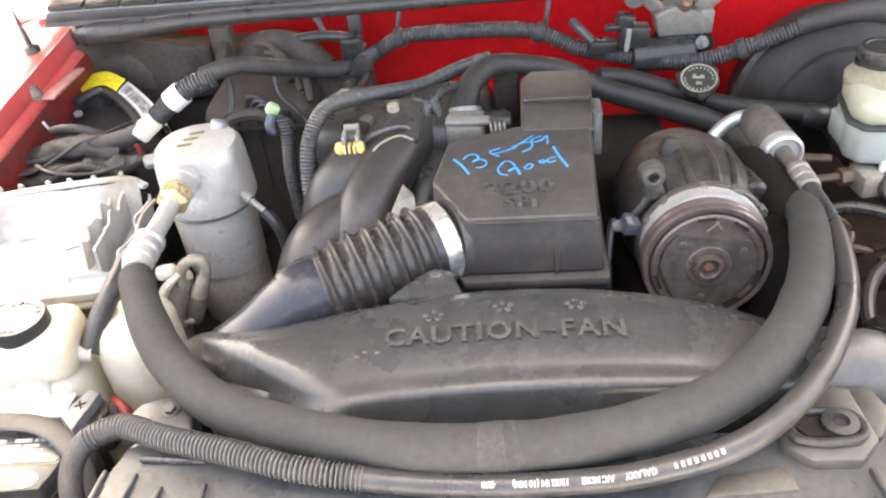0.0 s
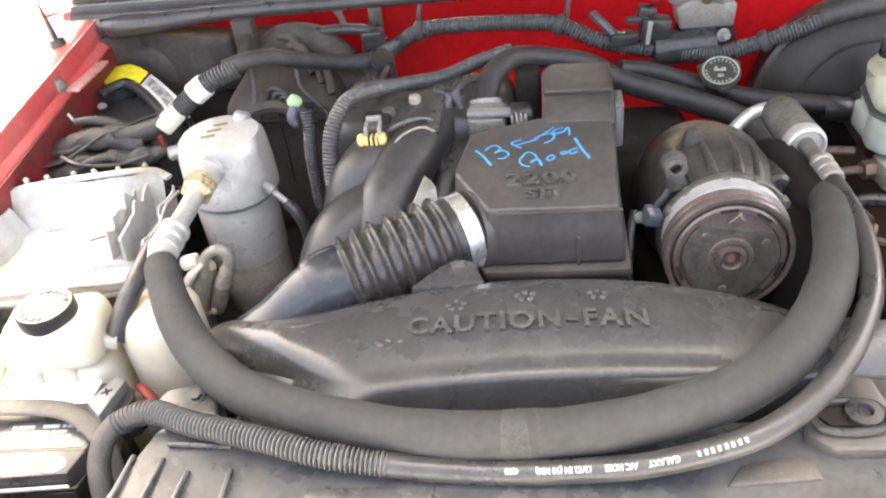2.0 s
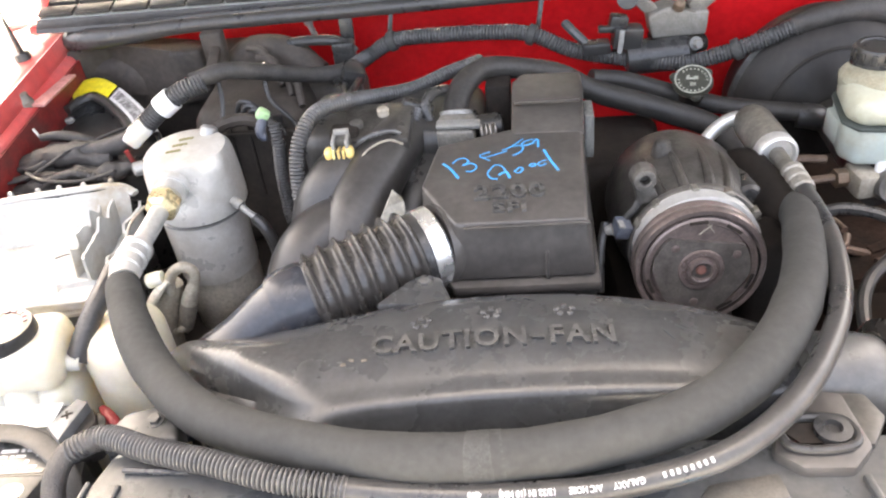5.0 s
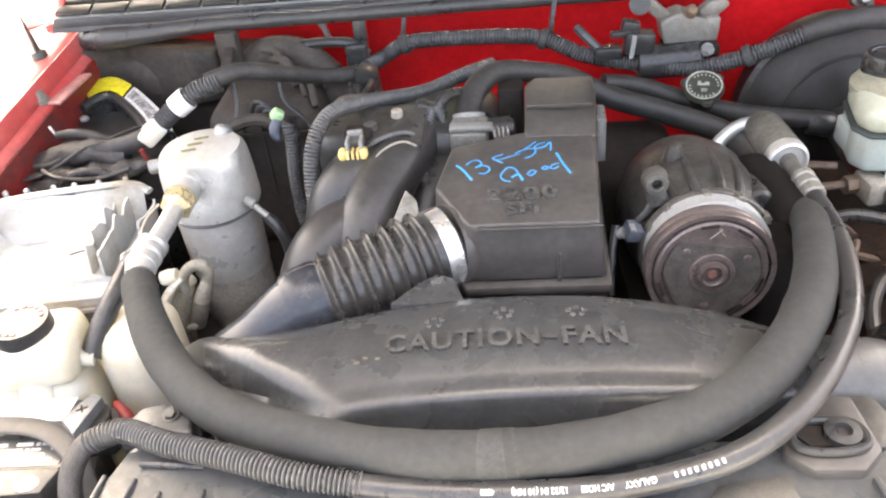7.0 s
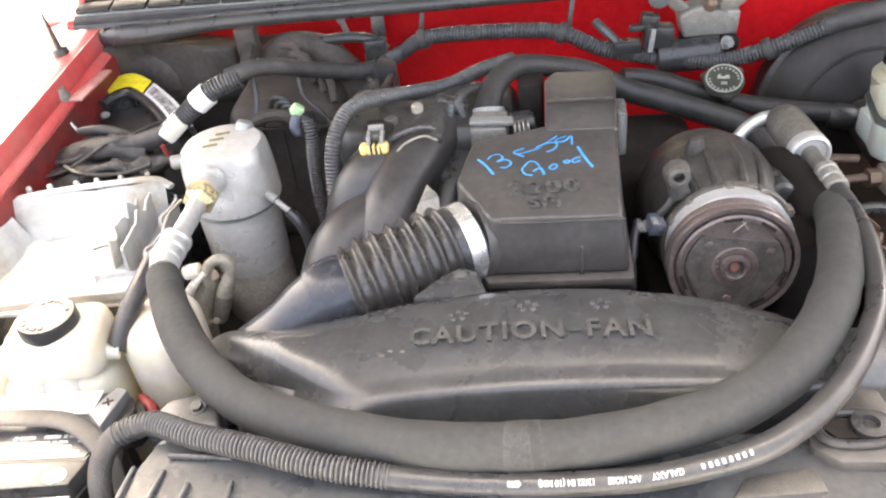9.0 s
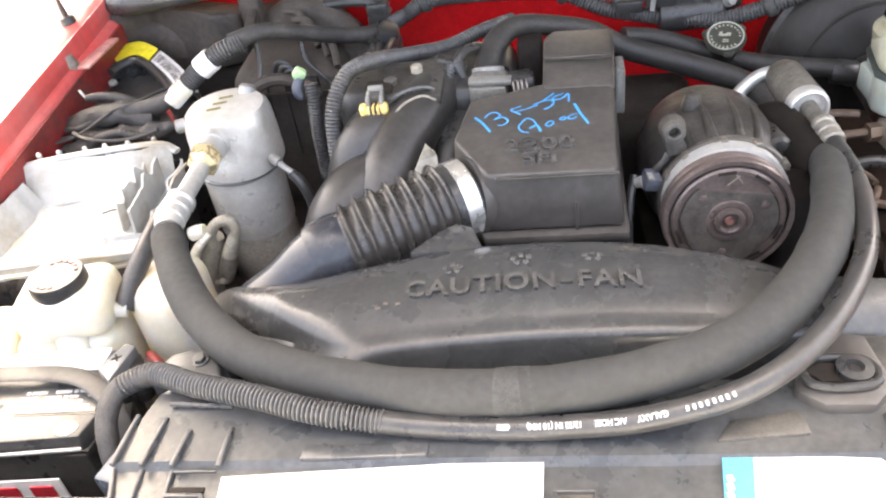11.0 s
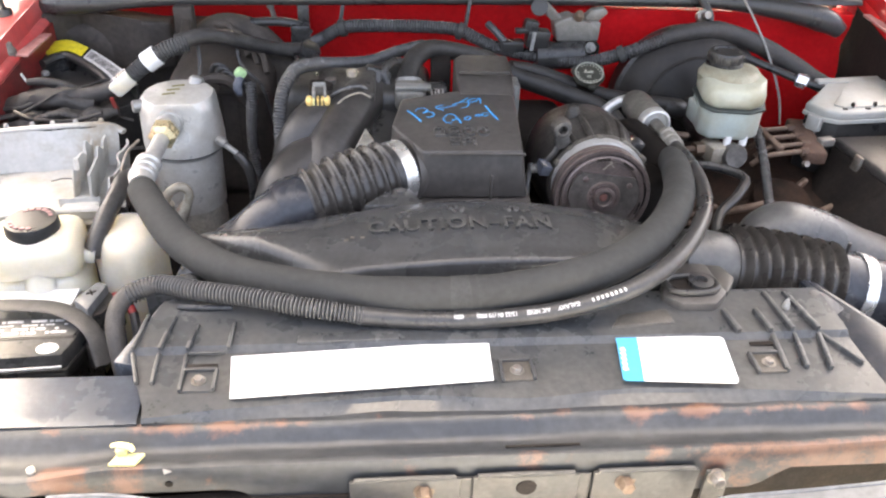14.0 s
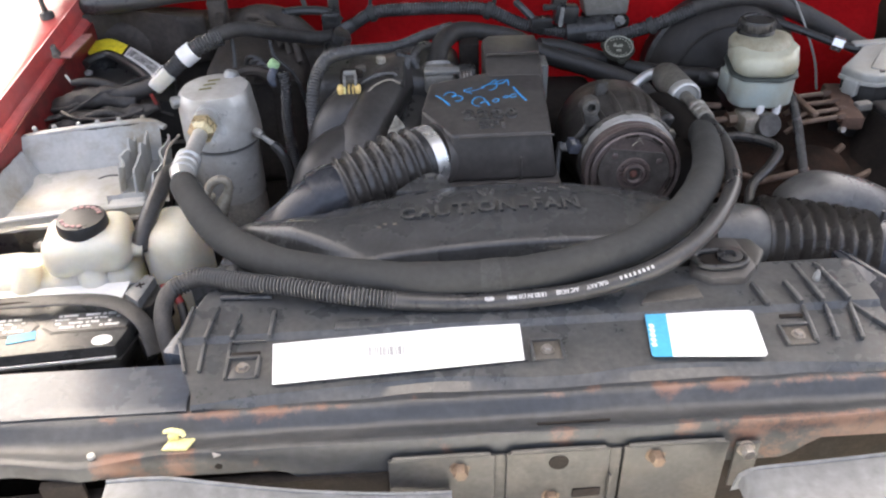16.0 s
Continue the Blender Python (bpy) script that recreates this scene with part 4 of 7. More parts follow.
        bmesh.ops.create_cube(bm, size=1, matrix=Matrix.Translation(path[j] + n * 0.0085) @ q @ Matrix.Diagonal((0.0020, 0.0034, 0.0006, 1)))
        part("print_bar", bm, "print", l)


# ---- fan shroud ----
SX = [-0.283, -0.275, -0.262, -0.240, -0.218, -0.190, -0.155, -0.125, -0.105, -0.05, 0.01, 0.10, 0.18, 0.245]
S_LIP = [(0.541, 0.948), (0.522, 0.952), (0.509, 0.957), (0.4876, 0.9666), (0.4698, 0.9754), (0.4518, 0.9854), (0.428, 0.996), (0.411, 1.0035), (0.4165, 1.0065), (0.417, 1.009), (0.415, 1.013), (0.411, 1.013), (0.408, 1.008), (0.412, 0.996)]
S_REAR = [(0.545, 0.950), (0.548, 0.954), (0.548, 0.960), (0.541, 0.967), (0.530, 0.977), (0.517, 0.989), (0.515, 0.997), (0.516, 1.002), (0.517, 1.006), (0.519, 1.012), (0.517, 1.017), (0.509, 1.016), (0.489, 1.010), (0.462, 0.999)]


def shroud_at(x, v):
    """A point on the shroud's top, v from the front lip (0) to the rear edge (1)."""
    wide = 0.004 + 0.008 * min(1, max(0, (x + 0.27) / 0.1)) + 0.018 * min(1, max(0, (x + 0.12) / 0.06))
    near = [x + d * wide for d in (-1, -0.5, 0, 0.5, 1)]
    ly, lz = (float(np.mean(np.interp(near, SX, [p[k] for p in S_LIP]))) for k in (0, 1))
    ry, rz = (float(np.mean(np.interp(near, SX, [p[k] for p in S_REAR]))) for k in (0, 1))
    bulge = 0.012
    if x > 0.15:
        bulge *= max(0.3, 1 - (x - 0.15) / 0.12)
    elif x < -0.12:
        bulge *= (1 + 1.1 * min(1, (-0.12 - x) / 0.07)) * math.sqrt(min(1, max(0, (x + 0.283) / 0.035)))
    return Vector((x, ly + (ry - ly) * v, lz + (rz - lz) * v + bulge * math.sin(math.pi * min(1, max(0, v)) ** (1 if x > -0.1 else max(0.6, 1 + (x + 0.1) * 5))) ** 0.8))


def shroud_xy(x, y):
    ly, ry = np.interp(x, SX, [p[0] for p in S_LIP]), np.interp(x, SX, [p[0] for p in S_REAR])
    return shroud_at(x, (y - ly) / (ry - ly))


def build_shroud():
    s = thing("fan_shroud", (0.0, 0.45, 0.80), "dusty black plastic fan shroud with moulded warning letters", "fan shroud")
    xs = [-0.283 + 0.528 * u ** 1.25 for u in np.linspace(0, 1, 96)]
    # front wall below a rolled bead
    def front(x, straight, turned):
        # the crisp lip gives way to a rounded shoulder towards the duct
        k = min(1, max(0, (-0.105 - x) / 0.05))
        k = k * k * (3 - 2 * k)
        big = 0.030 * min(1, max(0.15, (x + 0.283) / 0.05))
        return Vector((0, straight[0] * (1 - k) - turned[0] * big * k, straight[1] * (1 - k) - turned[1] * big * k))
    rows = [[shroud_at(x, 0) + front(x, a, b) for x in xs] for a, b in (((-0.016, -0.09), (1.0, 3.2)), ((-0.013, -0.05), (1.0, 1.8)), ((-0.009, -0.022), (0.98, 1.0)), ((-0.006, -0.010), (0.90, 0.62)), ((-0.0055, -0.004), (0.72, 0.34)), ((-0.003, -0.0005), (0.40, 0.12)), ((0.0, 0.0008), (0.0, 0.0)))]
    rows += [[shroud_at(x, v) + Vector((0, 0, -0.0012 if 0.05 < v < 0.2 and x > -0.12 else 0)) for x in xs] for v in (0.04, 0.08, 0.14, 0.25, 0.4, 0.55, 0.7, 0.85, 0.95, 1.0)]
    rows += [[shroud_at(x, 1.0) + Vector((0, 0.004, -0.004)) for x in xs], [shroud_at(x, 1.0) + Vector((0, 0.004, -0.10)) for x in xs]]
    part("shell", sheet(rows, 0.003), "shroud", s, angle=50)
    # raised warning letters, following the curve
    bm = text_bm("CAUTION\u2013FAN", 0.0235, 0.0024, 0.0005, 1.12)
    kx = 0.182 / (max(v.co.x for v in bm.verts) - min(v.co.x for v in bm.verts))
    for v in bm.verts:
        x, y = 0.0085 + v.co.x * kx, 0.4560 + v.co.y - 0.058 * v.co.x
        h = v.co.z + 0.0008
        v.co = shroud_xy(x, y) + Vector((0, -0.3 * h, h))
    for piece in islands(bm):
        px, py = [v.co.x for v in piece.verts], [v.co.y for v in piece.verts]
        if max(py) - min(py) < 0.006:  # the dash
            for v in piece.verts:
                v.co.x = (max(px) + min(px)) / 2 + (v.co.x - (max(px) + min(px)) / 2) * 0.62
        part("moulded_letter", piece, "paleletter", s, "", 20)
    for x, y in ((-0.045, 0.483), (0.010, 0.485), (0.066, 0.482)):
        bm = bmesh.new()
        p = shroud_xy(x, y)
        for k in range(5):
            a = radians(90 + 72 * k)
            q = shroud_xy(x + 0.0065 * math.cos(a), y + 0.0055 * math.sin(a))
            box(q + Vector((0, 0, 0.0006)), (0.0042, 0.004, 0.0022), 0.0006, (0, 0, 72 * k), bm, 1)
        part("moulded_star", bm, "paleletter", s)
    # mounting ear with screw at the rear
    part("mount_ear", prism([(-0.085, 0.519), (-0.02, 0.514), (-0.030, 0.548), (-0.044, 0.556), (-0.058, 0.548)], 1.004, 1.014, 0.003), "shroud", s)
    hexbolt((-0.044, 0.541, 1.0145), (0, 0, 1), 0.0055, 0.004, s, "paleletter", "screw", 1.3)
    # scuffs
    for x, y, r in ((-0.098, 0.452, -20), (-0.104, 0.449, 15), (-0.088, 0.450, 5)):
        p = shroud_xy(x, y)
        part("paint_chip", box(p + Vector((0, 0, 0.0002)), (0.004, 0.0022, 0.0008), 0.0002, (8, 0, r)), "dustfoam", s)
    for x, y, r in ((0.150, 0.455, 40), (0.158, 0.452, 35), (0.138, 0.45, 60)):
        p = shroud_xy(x, y)
        part("scratch", box(p + Vector((0, 0, 0.0001)), (0.014, 0.0009, 0.0008), 0, (8, 0, -r)), "cover", s)
    # air duct under the bellows, running down behind the shroud's end
    d = thing("intake_duct", (-0.2, 0.54, 0.9), "smooth black plastic intake duct behind the shroud", "air duct")
    part("cuff", sweep([(-0.142, 0.560, 0.995), (-0.150, 0.557, 0.9945), (-0.158, 0.554, 0.993), (-0.166, 0.551, 0.991), (-0.173, 0.5485, 0.989)], [0.031, 0.034, 0.0345, 0.0340, 0.0325], 28, 0.004), "duct", d)
    part("seam", sweep([(-0.160, 0.530, 1.006), (-0.205, 0.512, 0.984), (-0.245, 0.495, 0.962)], 0.002, 8, 0.006), "duct", d)
    part("duct", sweep([(-0.166, 0.551, 0.991), (-0.176, 0.548, 0.987), (-0.205, 0.535, 0.968), (-0.245, 0.515, 0.948), (-0.275, 0.50, 0.91)], [0.0325, 0.0318, 0.031, 0.030, 0.026], 24, 0.008, flat=0.9), "duct", d)


# ---- engine ----
def build_bellows():
    b = thing("intake_bellows", (-0.10, 0.58, 0.95), "ribbed black rubber intake bellows with a steel band clamp", "air hose")
    part("bellows", sweep([(-0.146, 0.558, 0.993), (-0.115, 0.570, 0.998), (-0.085, 0.583, 1.001), (-0.054, 0.5985, 1.003)], [0.037, 0.040, 0.041, 0.039], 32, ridge=0.16, pitch=0.0145, waves=12, sharp=2.2), "bellows", b, angle=60)
    part("cuff", sweep([(-0.062, 0.595, 1.002), (-0.048, 0.602, 1.003), (-0.034, 0.609, 1.004)], 0.037, 28, 0.006), "rubber", b)
    c = part("band_clamp", sweep([(-0.0495, 0.6015, 1.003), (-0.0365, 0.608, 1.0035)], 0.0385, 32, 0.004), "chrome", b, "bright steel band clamp")
    part("clamp_screw", box((-0.044, 0.578, 0.973), (0.012, 0.012, 0.010), 0.002, (0, 0, 30)), "chrome", c)
    part("flange", sweep([(-0.036, 0.608, 1.003), (-0.030, 0.611, 1.002), (-0.022, 0.615, 1.0), (-0.012, 0.620, 0.998)], [0.039, 0.040, 0.036, 0.033], 28, 0.004), "plastic", b)


def build_airbox():
    a = thing("air_box", (0.04, 0.66, 0.97), "black plastic engine air box with moulded digits and blue marker writing", "air box")
    top = lambda x, y: 1.040 + 0.085 * (y - 0.585)
    out = [(-0.016, 0.586), (0.098, 0.580), (0.113, 0.722), (0.040, 0.727), (-0.030, 0.708), (-0.046, 0.645)]
    low = lambda x, y: 0.985
    bm = prism(out, low, top, 0.004, seg=3)
    for v in bm.verts:
        if v.co.z < 1.0:
            v.co.y -= 0.010 * (1 if v.co.y < 0.62 else 0)
            v.co.x += 0.006 * (1 if v.co.x > 0.05 else -0.5)
    part("lid", bm, "plastic", a)
    part("lower_lip", prism([(-0.022, 0.568), (0.108, 0.562), (0.120, 0.73), (-0.05, 0.72), (-0.055, 0.645)], 0.974, 0.984, 0.003), "plastic", a)
    part("lower_case", prism([(-0.02, 0.572), (0.104, 0.566), (0.114, 0.72), (-0.04, 0.71), (-0.05, 0.65)], 0.90, 0.974), "black", a)
    part("ridge", box((0.046, 0.5785, 1.0385), (0.108, 0.003, 0.003), 0.001, (0, 0, -3)), "plastic", a)
    part("neck", prism([(0.042, 0.715), (0.113, 0.71), (0.122, 0.79), (0.126, 0.838), (0.062, 0.846), (0.050, 0.825), (0.048, 0.79)], 0.98, lambda x, y: 1.052 + 0.10 * min(0.065, y - 0.715) - 0.10 * max(0, y - 0.80), 0.004, seg=3), "plastic", a)
    part("step_line", box((0.082, 0.762, 1.0605), (0.066, 0.004, 0.004), 0.001, (6, 0, -4)), "plastic", a)
    part("neck_clip", box((0.125, 0.77, 1.02), (0.010, 0.035, 0.05), 0.002, (0, 0, -4)), "clipgrey", a)
    # moulded digits
    for text, x, y, w in (("2200", 0.034, 0.624, 0.026), ("SFI", 0.033, 0.6025, 0.018)):
        bm = text_bm(text, w * 1.15, 0.0022, 0.0008, 1.1)
        for v in bm.verts:
            X, Y = x + v.co.x * (1.0 if text == "2200" else 1.15), y + v.co.y * 0.85 - 0.03 * v.co.x
            v.co = Vector((X, Y, top(X, Y) + 0.0004 + v.co.z))
        for piece in islands(bm):
            part("moulded_digit", piece, "paleletter", a, "", 20)
    part("front_rib", box((0.062, 0.5715, 1.0), (0.003, 0.004, 0.03), 0.001), "plastic", a)
    # blue marker strokes: 13F59 / Good
    fine, fat = 0.0008, 0.0013
    strokes = [
        (fat, [(-0.025, 0.677), (-0.018, 0.667), (-0.011, 0.652)]),
        (fine, [(-0.016, 0.676), (-0.011, 0.682), (-0.005, 0.683), (-0.001, 0.677), (-0.007, 0.671), (0.0, 0.674), (0.005, 0.671), (0.006, 0.666), (0.001, 0.661), (-0.004, 0.662)]),
        (fine, [(0.020, 0.690), (0.010, 0.685), (0.014, 0.680), (0.019, 0.676)]), (fine, [(0.014, 0.681), (0.023, 0.684), (0.036, 0.689)]),
        (fine, [(0.053, 0.707), (0.040, 0.695), (0.031, 0.690), (0.043, 0.696), (0.051, 0.695), (0.051, 0.689), (0.047, 0.684), (0.041, 0.681)]),
        (fine, [(0.062, 0.705), (0.054, 0.702), (0.051, 0.697), (0.056, 0.696), (0.062, 0.699), (0.066, 0.705), (0.067, 0.701), (0.066, 0.691)]),
        (fine, [(0.033, 0.657), (0.030, 0.665), (0.024, 0.668), (0.019, 0.662), (0.016, 0.655), (0.019, 0.648), (0.025, 0.646)]),
        (fat, [(0.026, 0.652), (0.033, 0.656), (0.036, 0.646)]),
        (fine, [(0.042, 0.657), (0.046, 0.661), (0.049, 0.658), (0.045, 0.653), (0.041, 0.655), (0.042, 0.657)]),
        (fine, [(0.055, 0.663), (0.059, 0.666), (0.061, 0.663), (0.058, 0.661), (0.055, 0.663)]),
        (fine, [(0.072, 0.669), (0.067, 0.668), (0.063, 0.664), (0.066, 0.661), (0.071, 0.664)]),
        (fat, [(0.071, 0.686), (0.075, 0.670), (0.081, 0.652)])]
    for width, st in strokes:
        bm = sweep([(x, y, top(x, y) + 0.0001) for x, y in st], width, 8, 0.0015, flat=0.22)
        part("marker_stroke", bm, "marker", a, "hand-drawn blue marker stroke")


def build_intake():
    """Plastic intake manifold with its runners, throttle body and fittings."""
    i = thing("intake_manifold", (-0.15, 0.72, 0.85), "dusty black intake manifold with fat curved runners", "intake manifold")
    part("runner", sweep([(-0.165, 0.60, 0.86), (-0.180, 0.622, 0.912), (-0.172, 0.652, 0.955), (-0.148, 0.678, 0.975), (-0.118, 0.69, 0.98)], [0.034, 0.036, 0.036, 0.035, 0.032], 22, 0.008), "runner", i)
    part("runner", sweep([(-0.165, 0.70, 0.92), (-0.158, 0.712, 0.975), (-0.138, 0.728, 1.005), (-0.110, 0.76, 1.012), (-0.09, 0.81, 1.01)], [0.032, 0.032, 0.032, 0.031, 0.03], 22, 0.008), "runner", i)
    part("runner", sweep([(-0.128, 0.630, 0.93), (-0.123, 0.665, 0.976), (-0.108, 0.705, 1.002), (-0.085, 0.76, 1.018), (-0.06, 0.82, 1.015)], [0.028, 0.031, 0.032, 0.032, 0.03], 22, 0.008), "runner", i)
    part("runner", sweep([(-0.075, 0.68, 0.89), (-0.068, 0.72, 0.945), (-0.055, 0.76, 0.975), (-0.03, 0.81, 0.985)], 0.03, 20, 0.01), "black", i)
    part("seam_band", lathe([(0.034, -0.003), (0.0375, -0.002), (0.0375, 0.002), (0.034, 0.003)], axis_m((-0.133, 0.684, 0.977), (1, 0.5, 0.1)), 24), "runner", i)
    part("plenum", box((-0.08, 0.83, 0.985), (0.20, 0.12, 0.10), 0.02, (0, 0, -4), seg=3), "black", i)
    part("top_plate", box((-0.095, 0.775, 1.042), (0.075, 0.07, 0.014), 0.004, (6, 0, -4)), "comp", i)
    part("boss", lathe([(0.008, 0), (0.008, 0.01), (0.006, 0.012)], Matrix.Translation((-0.088, 0.785, 1.048)) @ Matrix.Scale(0.8, 4), 14), "dustalu", i)
    part("boss", lathe([(0.007, 0), (0.007, 0.006)], Matrix.Translation((-0.115, 0.765, 1.048)), 14), "castgrey", i)
    part("insulation_flap", prism([(-0.098, 0.660), (-0.084, 0.662), (-0.075, 0.664), (-0.066, 0.666), (-0.068, 0.668), (-0.076, 0.667), (-0.085, 0.665), (-0.099, 0.662)], 0.95, lambda x, y: 1.033 - abs(x + 0.0745) * 2.0, 0), "flap", i, "torn pale heat-shield flap")
    # throttle body
    t = thing("throttle_body", (-0.01, 0.78, 1.0), "silver cast throttle body", "throttle body")
    part("body", box((-0.012, 0.775, 1.026), (0.040, 0.034, 0.028), 0.005, (10, 0, -6)), "bracketgrey", t)
    part("flange", box((-0.010, 0.763, 1.042), (0.046, 0.012, 0.006), 0.002, (10, 0, -6)), "alu", t)
    part("linkage_bracket", box((0.036, 0.848, 1.005), (0.028, 0.030, 0.085), 0.004, (0, 0, -6)), "matte", t, "dark linkage bracket")
    part("collar", lathe([(0.014, -0.016), (0.0155, -0.014), (0.0155, 0.010), (0.014, 0.012)], axis_m((0.024, 0.787, 1.022), (1, 0.1, 0)), 24), "black", t)
    part("spring", sweep([(0.012 + 0.0012 * k, 0.765 + 0.008 * math.cos(k * 1.6), 1.03 + 0.008 * math.sin(k * 1.6)) for k in range(16)], 0.0015, 6, 0.002), "steel", t)
    # sensor connector, amber and grey
    s = thing("sensor_connector", (-0.132, 0.735, 1.02), "amber sensor connector with a grey latch", "connector")
    for x in (-0.1415, -0.1205):
        part("end_cap", box((x, 0.727, 1.041), (0.009, 0.012, 0.012), 0.004, (0, 0, -3), seg=3), "connector", s)
    for x in (-0.136, -0.131, -0.126):
        part("contact", box((x, 0.7265, 1.0405), (0.0026, 0.011, 0.011), 0.001, (0, 0, -3)), "connector" if x > -0.135 else "yclip", s)
        part("seal_band", box((x + 0.0026, 0.7265, 1.040), (0.0024, 0.009, 0.009), 0.0006, (0, 0, -3)), "black", s)
    part("latch", box((-0.129, 0.741, 1.046), (0.018, 0.014, 0.012), 0.002), "castgrey", s)
    for x in (-0.136, -0.122):
        part("latch_arm", box((x, 0.733, 1.050), (0.0034, 0.018, 0.010), 0.001), "greyconn", s)
    part("latch_tab", box((-0.129, 0.746, 1.0545), (0.016, 0.004, 0.006), 0.001), "greyconn", s)
    part("body", box((-0.127, 0.758, 1.044), (0.030, 0.022, 0.018), 0.004, (0, 0, -3)), "matte", s)
    part("lead", sweep([(-0.131, 0.722, 1.036), (-0.118, 0.716, 1.030), (-0.100, 0.722, 1.045), (-0.080, 0.728, 1.050), (-0.066, 0.73, 1.043)], 0.0012, 6, 0.003), "dustalu", s, "thin tan lead")


def build_compressor():
    c = thing("ac_compressor", (0.20, 0.66, 0.90), "oily cast air-conditioning compressor with brown clutch plate", "compressor")
    ax = Vector((-0.03, -1.0, 0.13)).normalized()
    p = Vector((0.1955, 0.574, 0.982))
    m = axis_m(p, ax) @ Matrix.Scale(0.962, 4)
    part("pulley", lathe([(0.050, -0.020), (0.0595, -0.019), (0.0595, -0.015), (0.0575, -0.012), (0.0600, -0.008), (0.0600, -0.002), (0.0585, 0.001), (0.0545, 0.0005), (0.0535, -0.004), (0.02, -0.004)], m, 48), "rustplate", c)
    q = part("clutch_plate", lathe([(0.0515, -0.003), (0.0515, 0.0005), (0.0495, 0.002), (0.0455, 0.002), (0.0445, 0.0), (0.020, 0.0)], m, 56), "rustplate", c)
    edge = []
    for k in range(96):
        a = 2 * math.pi * k / 96
        r = min([0.0440] + [w / math.cos(a - radians(n)) for n, w in ((82, 0.0285), (200, 0.0405), (325, 0.0400)) if math.cos(a - radians(n)) > 0.3])
        edge.append((r * math.cos(a), r * math.sin(a)))
    arm = part("armature", prism(edge, -0.001, 0.0042, m=m), "armature", q, "flat three-sided armature plate with worn edges")
    part("hub_ring", lathe([(0.021, 0.004), (0.020, 0.0058), (0.0165, 0.0062), (0.0155, 0.0048), (0.0135, 0.0048), (0.0128, 0.0085), (0.0100, 0.0092), (0.0090, 0.0085), (0.0086, 0.002), (0.002, 0.002)], m, 40), "rustplate", q)
    part("hub_bolt", lathe([(0.0050, 0.001), (0.0050, 0.0052), (0.0038, 0.0062)], m, 12), "redrust", q, "reddish rusted hub bolt")
    for r in (135, 25, 262):
        a = radians(r)
        part("rivet", lathe([(0.0038, 0.003), (0.0038, 0.0055), (0.002, 0.0062)], m @ Matrix.Translation((math.cos(a) * 0.034, math.sin(a) * 0.034, 0)), 12), "rustplate", arm)
    for r in (95, 55, 340, 300, 200):
        a = radians(r)
        bm = bmesh.new()
        bmesh.ops.create_cube(bm, size=1, matrix=m @ Matrix.Translation((math.cos(a) * 0.0475, math.sin(a) * 0.0475, 0.0018)) @ Matrix.Rotation(a + 1.57, 4, "Z") @ Matrix.Diagonal((0.016, 0.0032, 0.0014, 1)))
        part("rim_slot", bm, "matte", q)
    for x, y, r, l in ((0.002, 0.040, 40, 0.014), (0.007, 0.041, -55, 0.010)):
        bm = bmesh.new()
        bmesh.ops.create_cube(bm, size=1, matrix=m @ Matrix.Translation((x, y, 0.0022)) @ Matrix.Rotation(radians(r), 4, "Z") @ Matrix.Diagonal((l, 0.0009, 0.0008, 1)))
        part("scratch", bm, "dustalu", q)
    co = m @ Matrix.Translation((0.0025, 0.0035, 0))
    coil = part("coil", lathe([(0.048, -0.038), (0.0555, -0.037), (0.0555, -0.020), (0.048, -0.019)], co, 56), "comp", c)
    for k in range(5):
        z = -0.0352 + 0.0036 * k
        part("coil_rib", lathe([(0.0550, z - 0.0012), (0.0585, z - 0.0010), (0.0588, z), (0.0585, z + 0.0010), (0.0550, z + 0.0012)], co, 56), "alutube", coil, "bright grooved steel rib")
    mb = axis_m((0.204, 0.636, 0.970), ax) @ Matrix.Diagonal((0.87, 0.87, 1, 1))
    mf = axis_m((0.203, 0.636, 0.971), ax) @ Matrix.Diagonal((0.93, 0.93, 1, 1))
    body = part("body", lathe([(0.05, -0.13), (0.070, -0.12), (0.080, -0.09), (0.0805, -0.052), (0.0785, -0.030), (0.074, -0.010), (0.067, 0.006), (0.060, 0.012), (0.057, 0.02)], mb, 44), "comp", c)
    # cast ribs running back over the dome from the front flange
    for deg, l in ((60, 0.05), (78, 0.06), (101, 0.05), (122, 0.045)):
        a = radians(deg)
        o = [mb @ Vector((math.cos(a) * r, math.sin(a) * r, z)) for r, z in ((0.062, 0.012), (0.071, -0.006), (0.0775, -0.028), (0.0795, -0.028 - l * 0.6))]
        part("cast_rib", sweep(o, [0.0055, 0.005, 0.004, 0.0015], 10, 0.004), "comp", body)
    part("front_flange", lathe([(0.052, 0.014), (0.0655, 0.014), (0.067, 0.016), (0.067, 0.022), (0.0655, 0.024), (0.052, 0.024)], mf, 48), "castgrey", c, "grey machined front flange")
    for deg in (35, 66, 95, 128, 150):
        a = radians(deg)
        part("flange_bolt", lathe([(0.0052, 0.02), (0.0052, 0.03), (0.004, 0.031)], mf @ Matrix.Translation((math.cos(a) * 0.0645, math.sin(a) * 0.0645, 0)), 6), "grimealu", c)
    ear = axis_m((0.156, 0.630, 1.040), ax) @ Matrix.Scale(0.78, 4)
    part("mount_ear", lathe([(0.016, -0.020), (0.0135, -0.004), (0.0135, -0.002), (0.0125, 0.0), (0.0075, 0.0005), (0.0062, -0.001), (0.0058, -0.014), (0.001, -0.014)], ear, 28), "castgrey", c, "cast mounting ear with a through hole")
    part("ear_web", prism([(-0.012, -0.006), (0.010, -0.008), (0.020, -0.030), (-0.006, -0.034)], -0.030, -0.006, 0.003, m=ear), "castgrey", c)
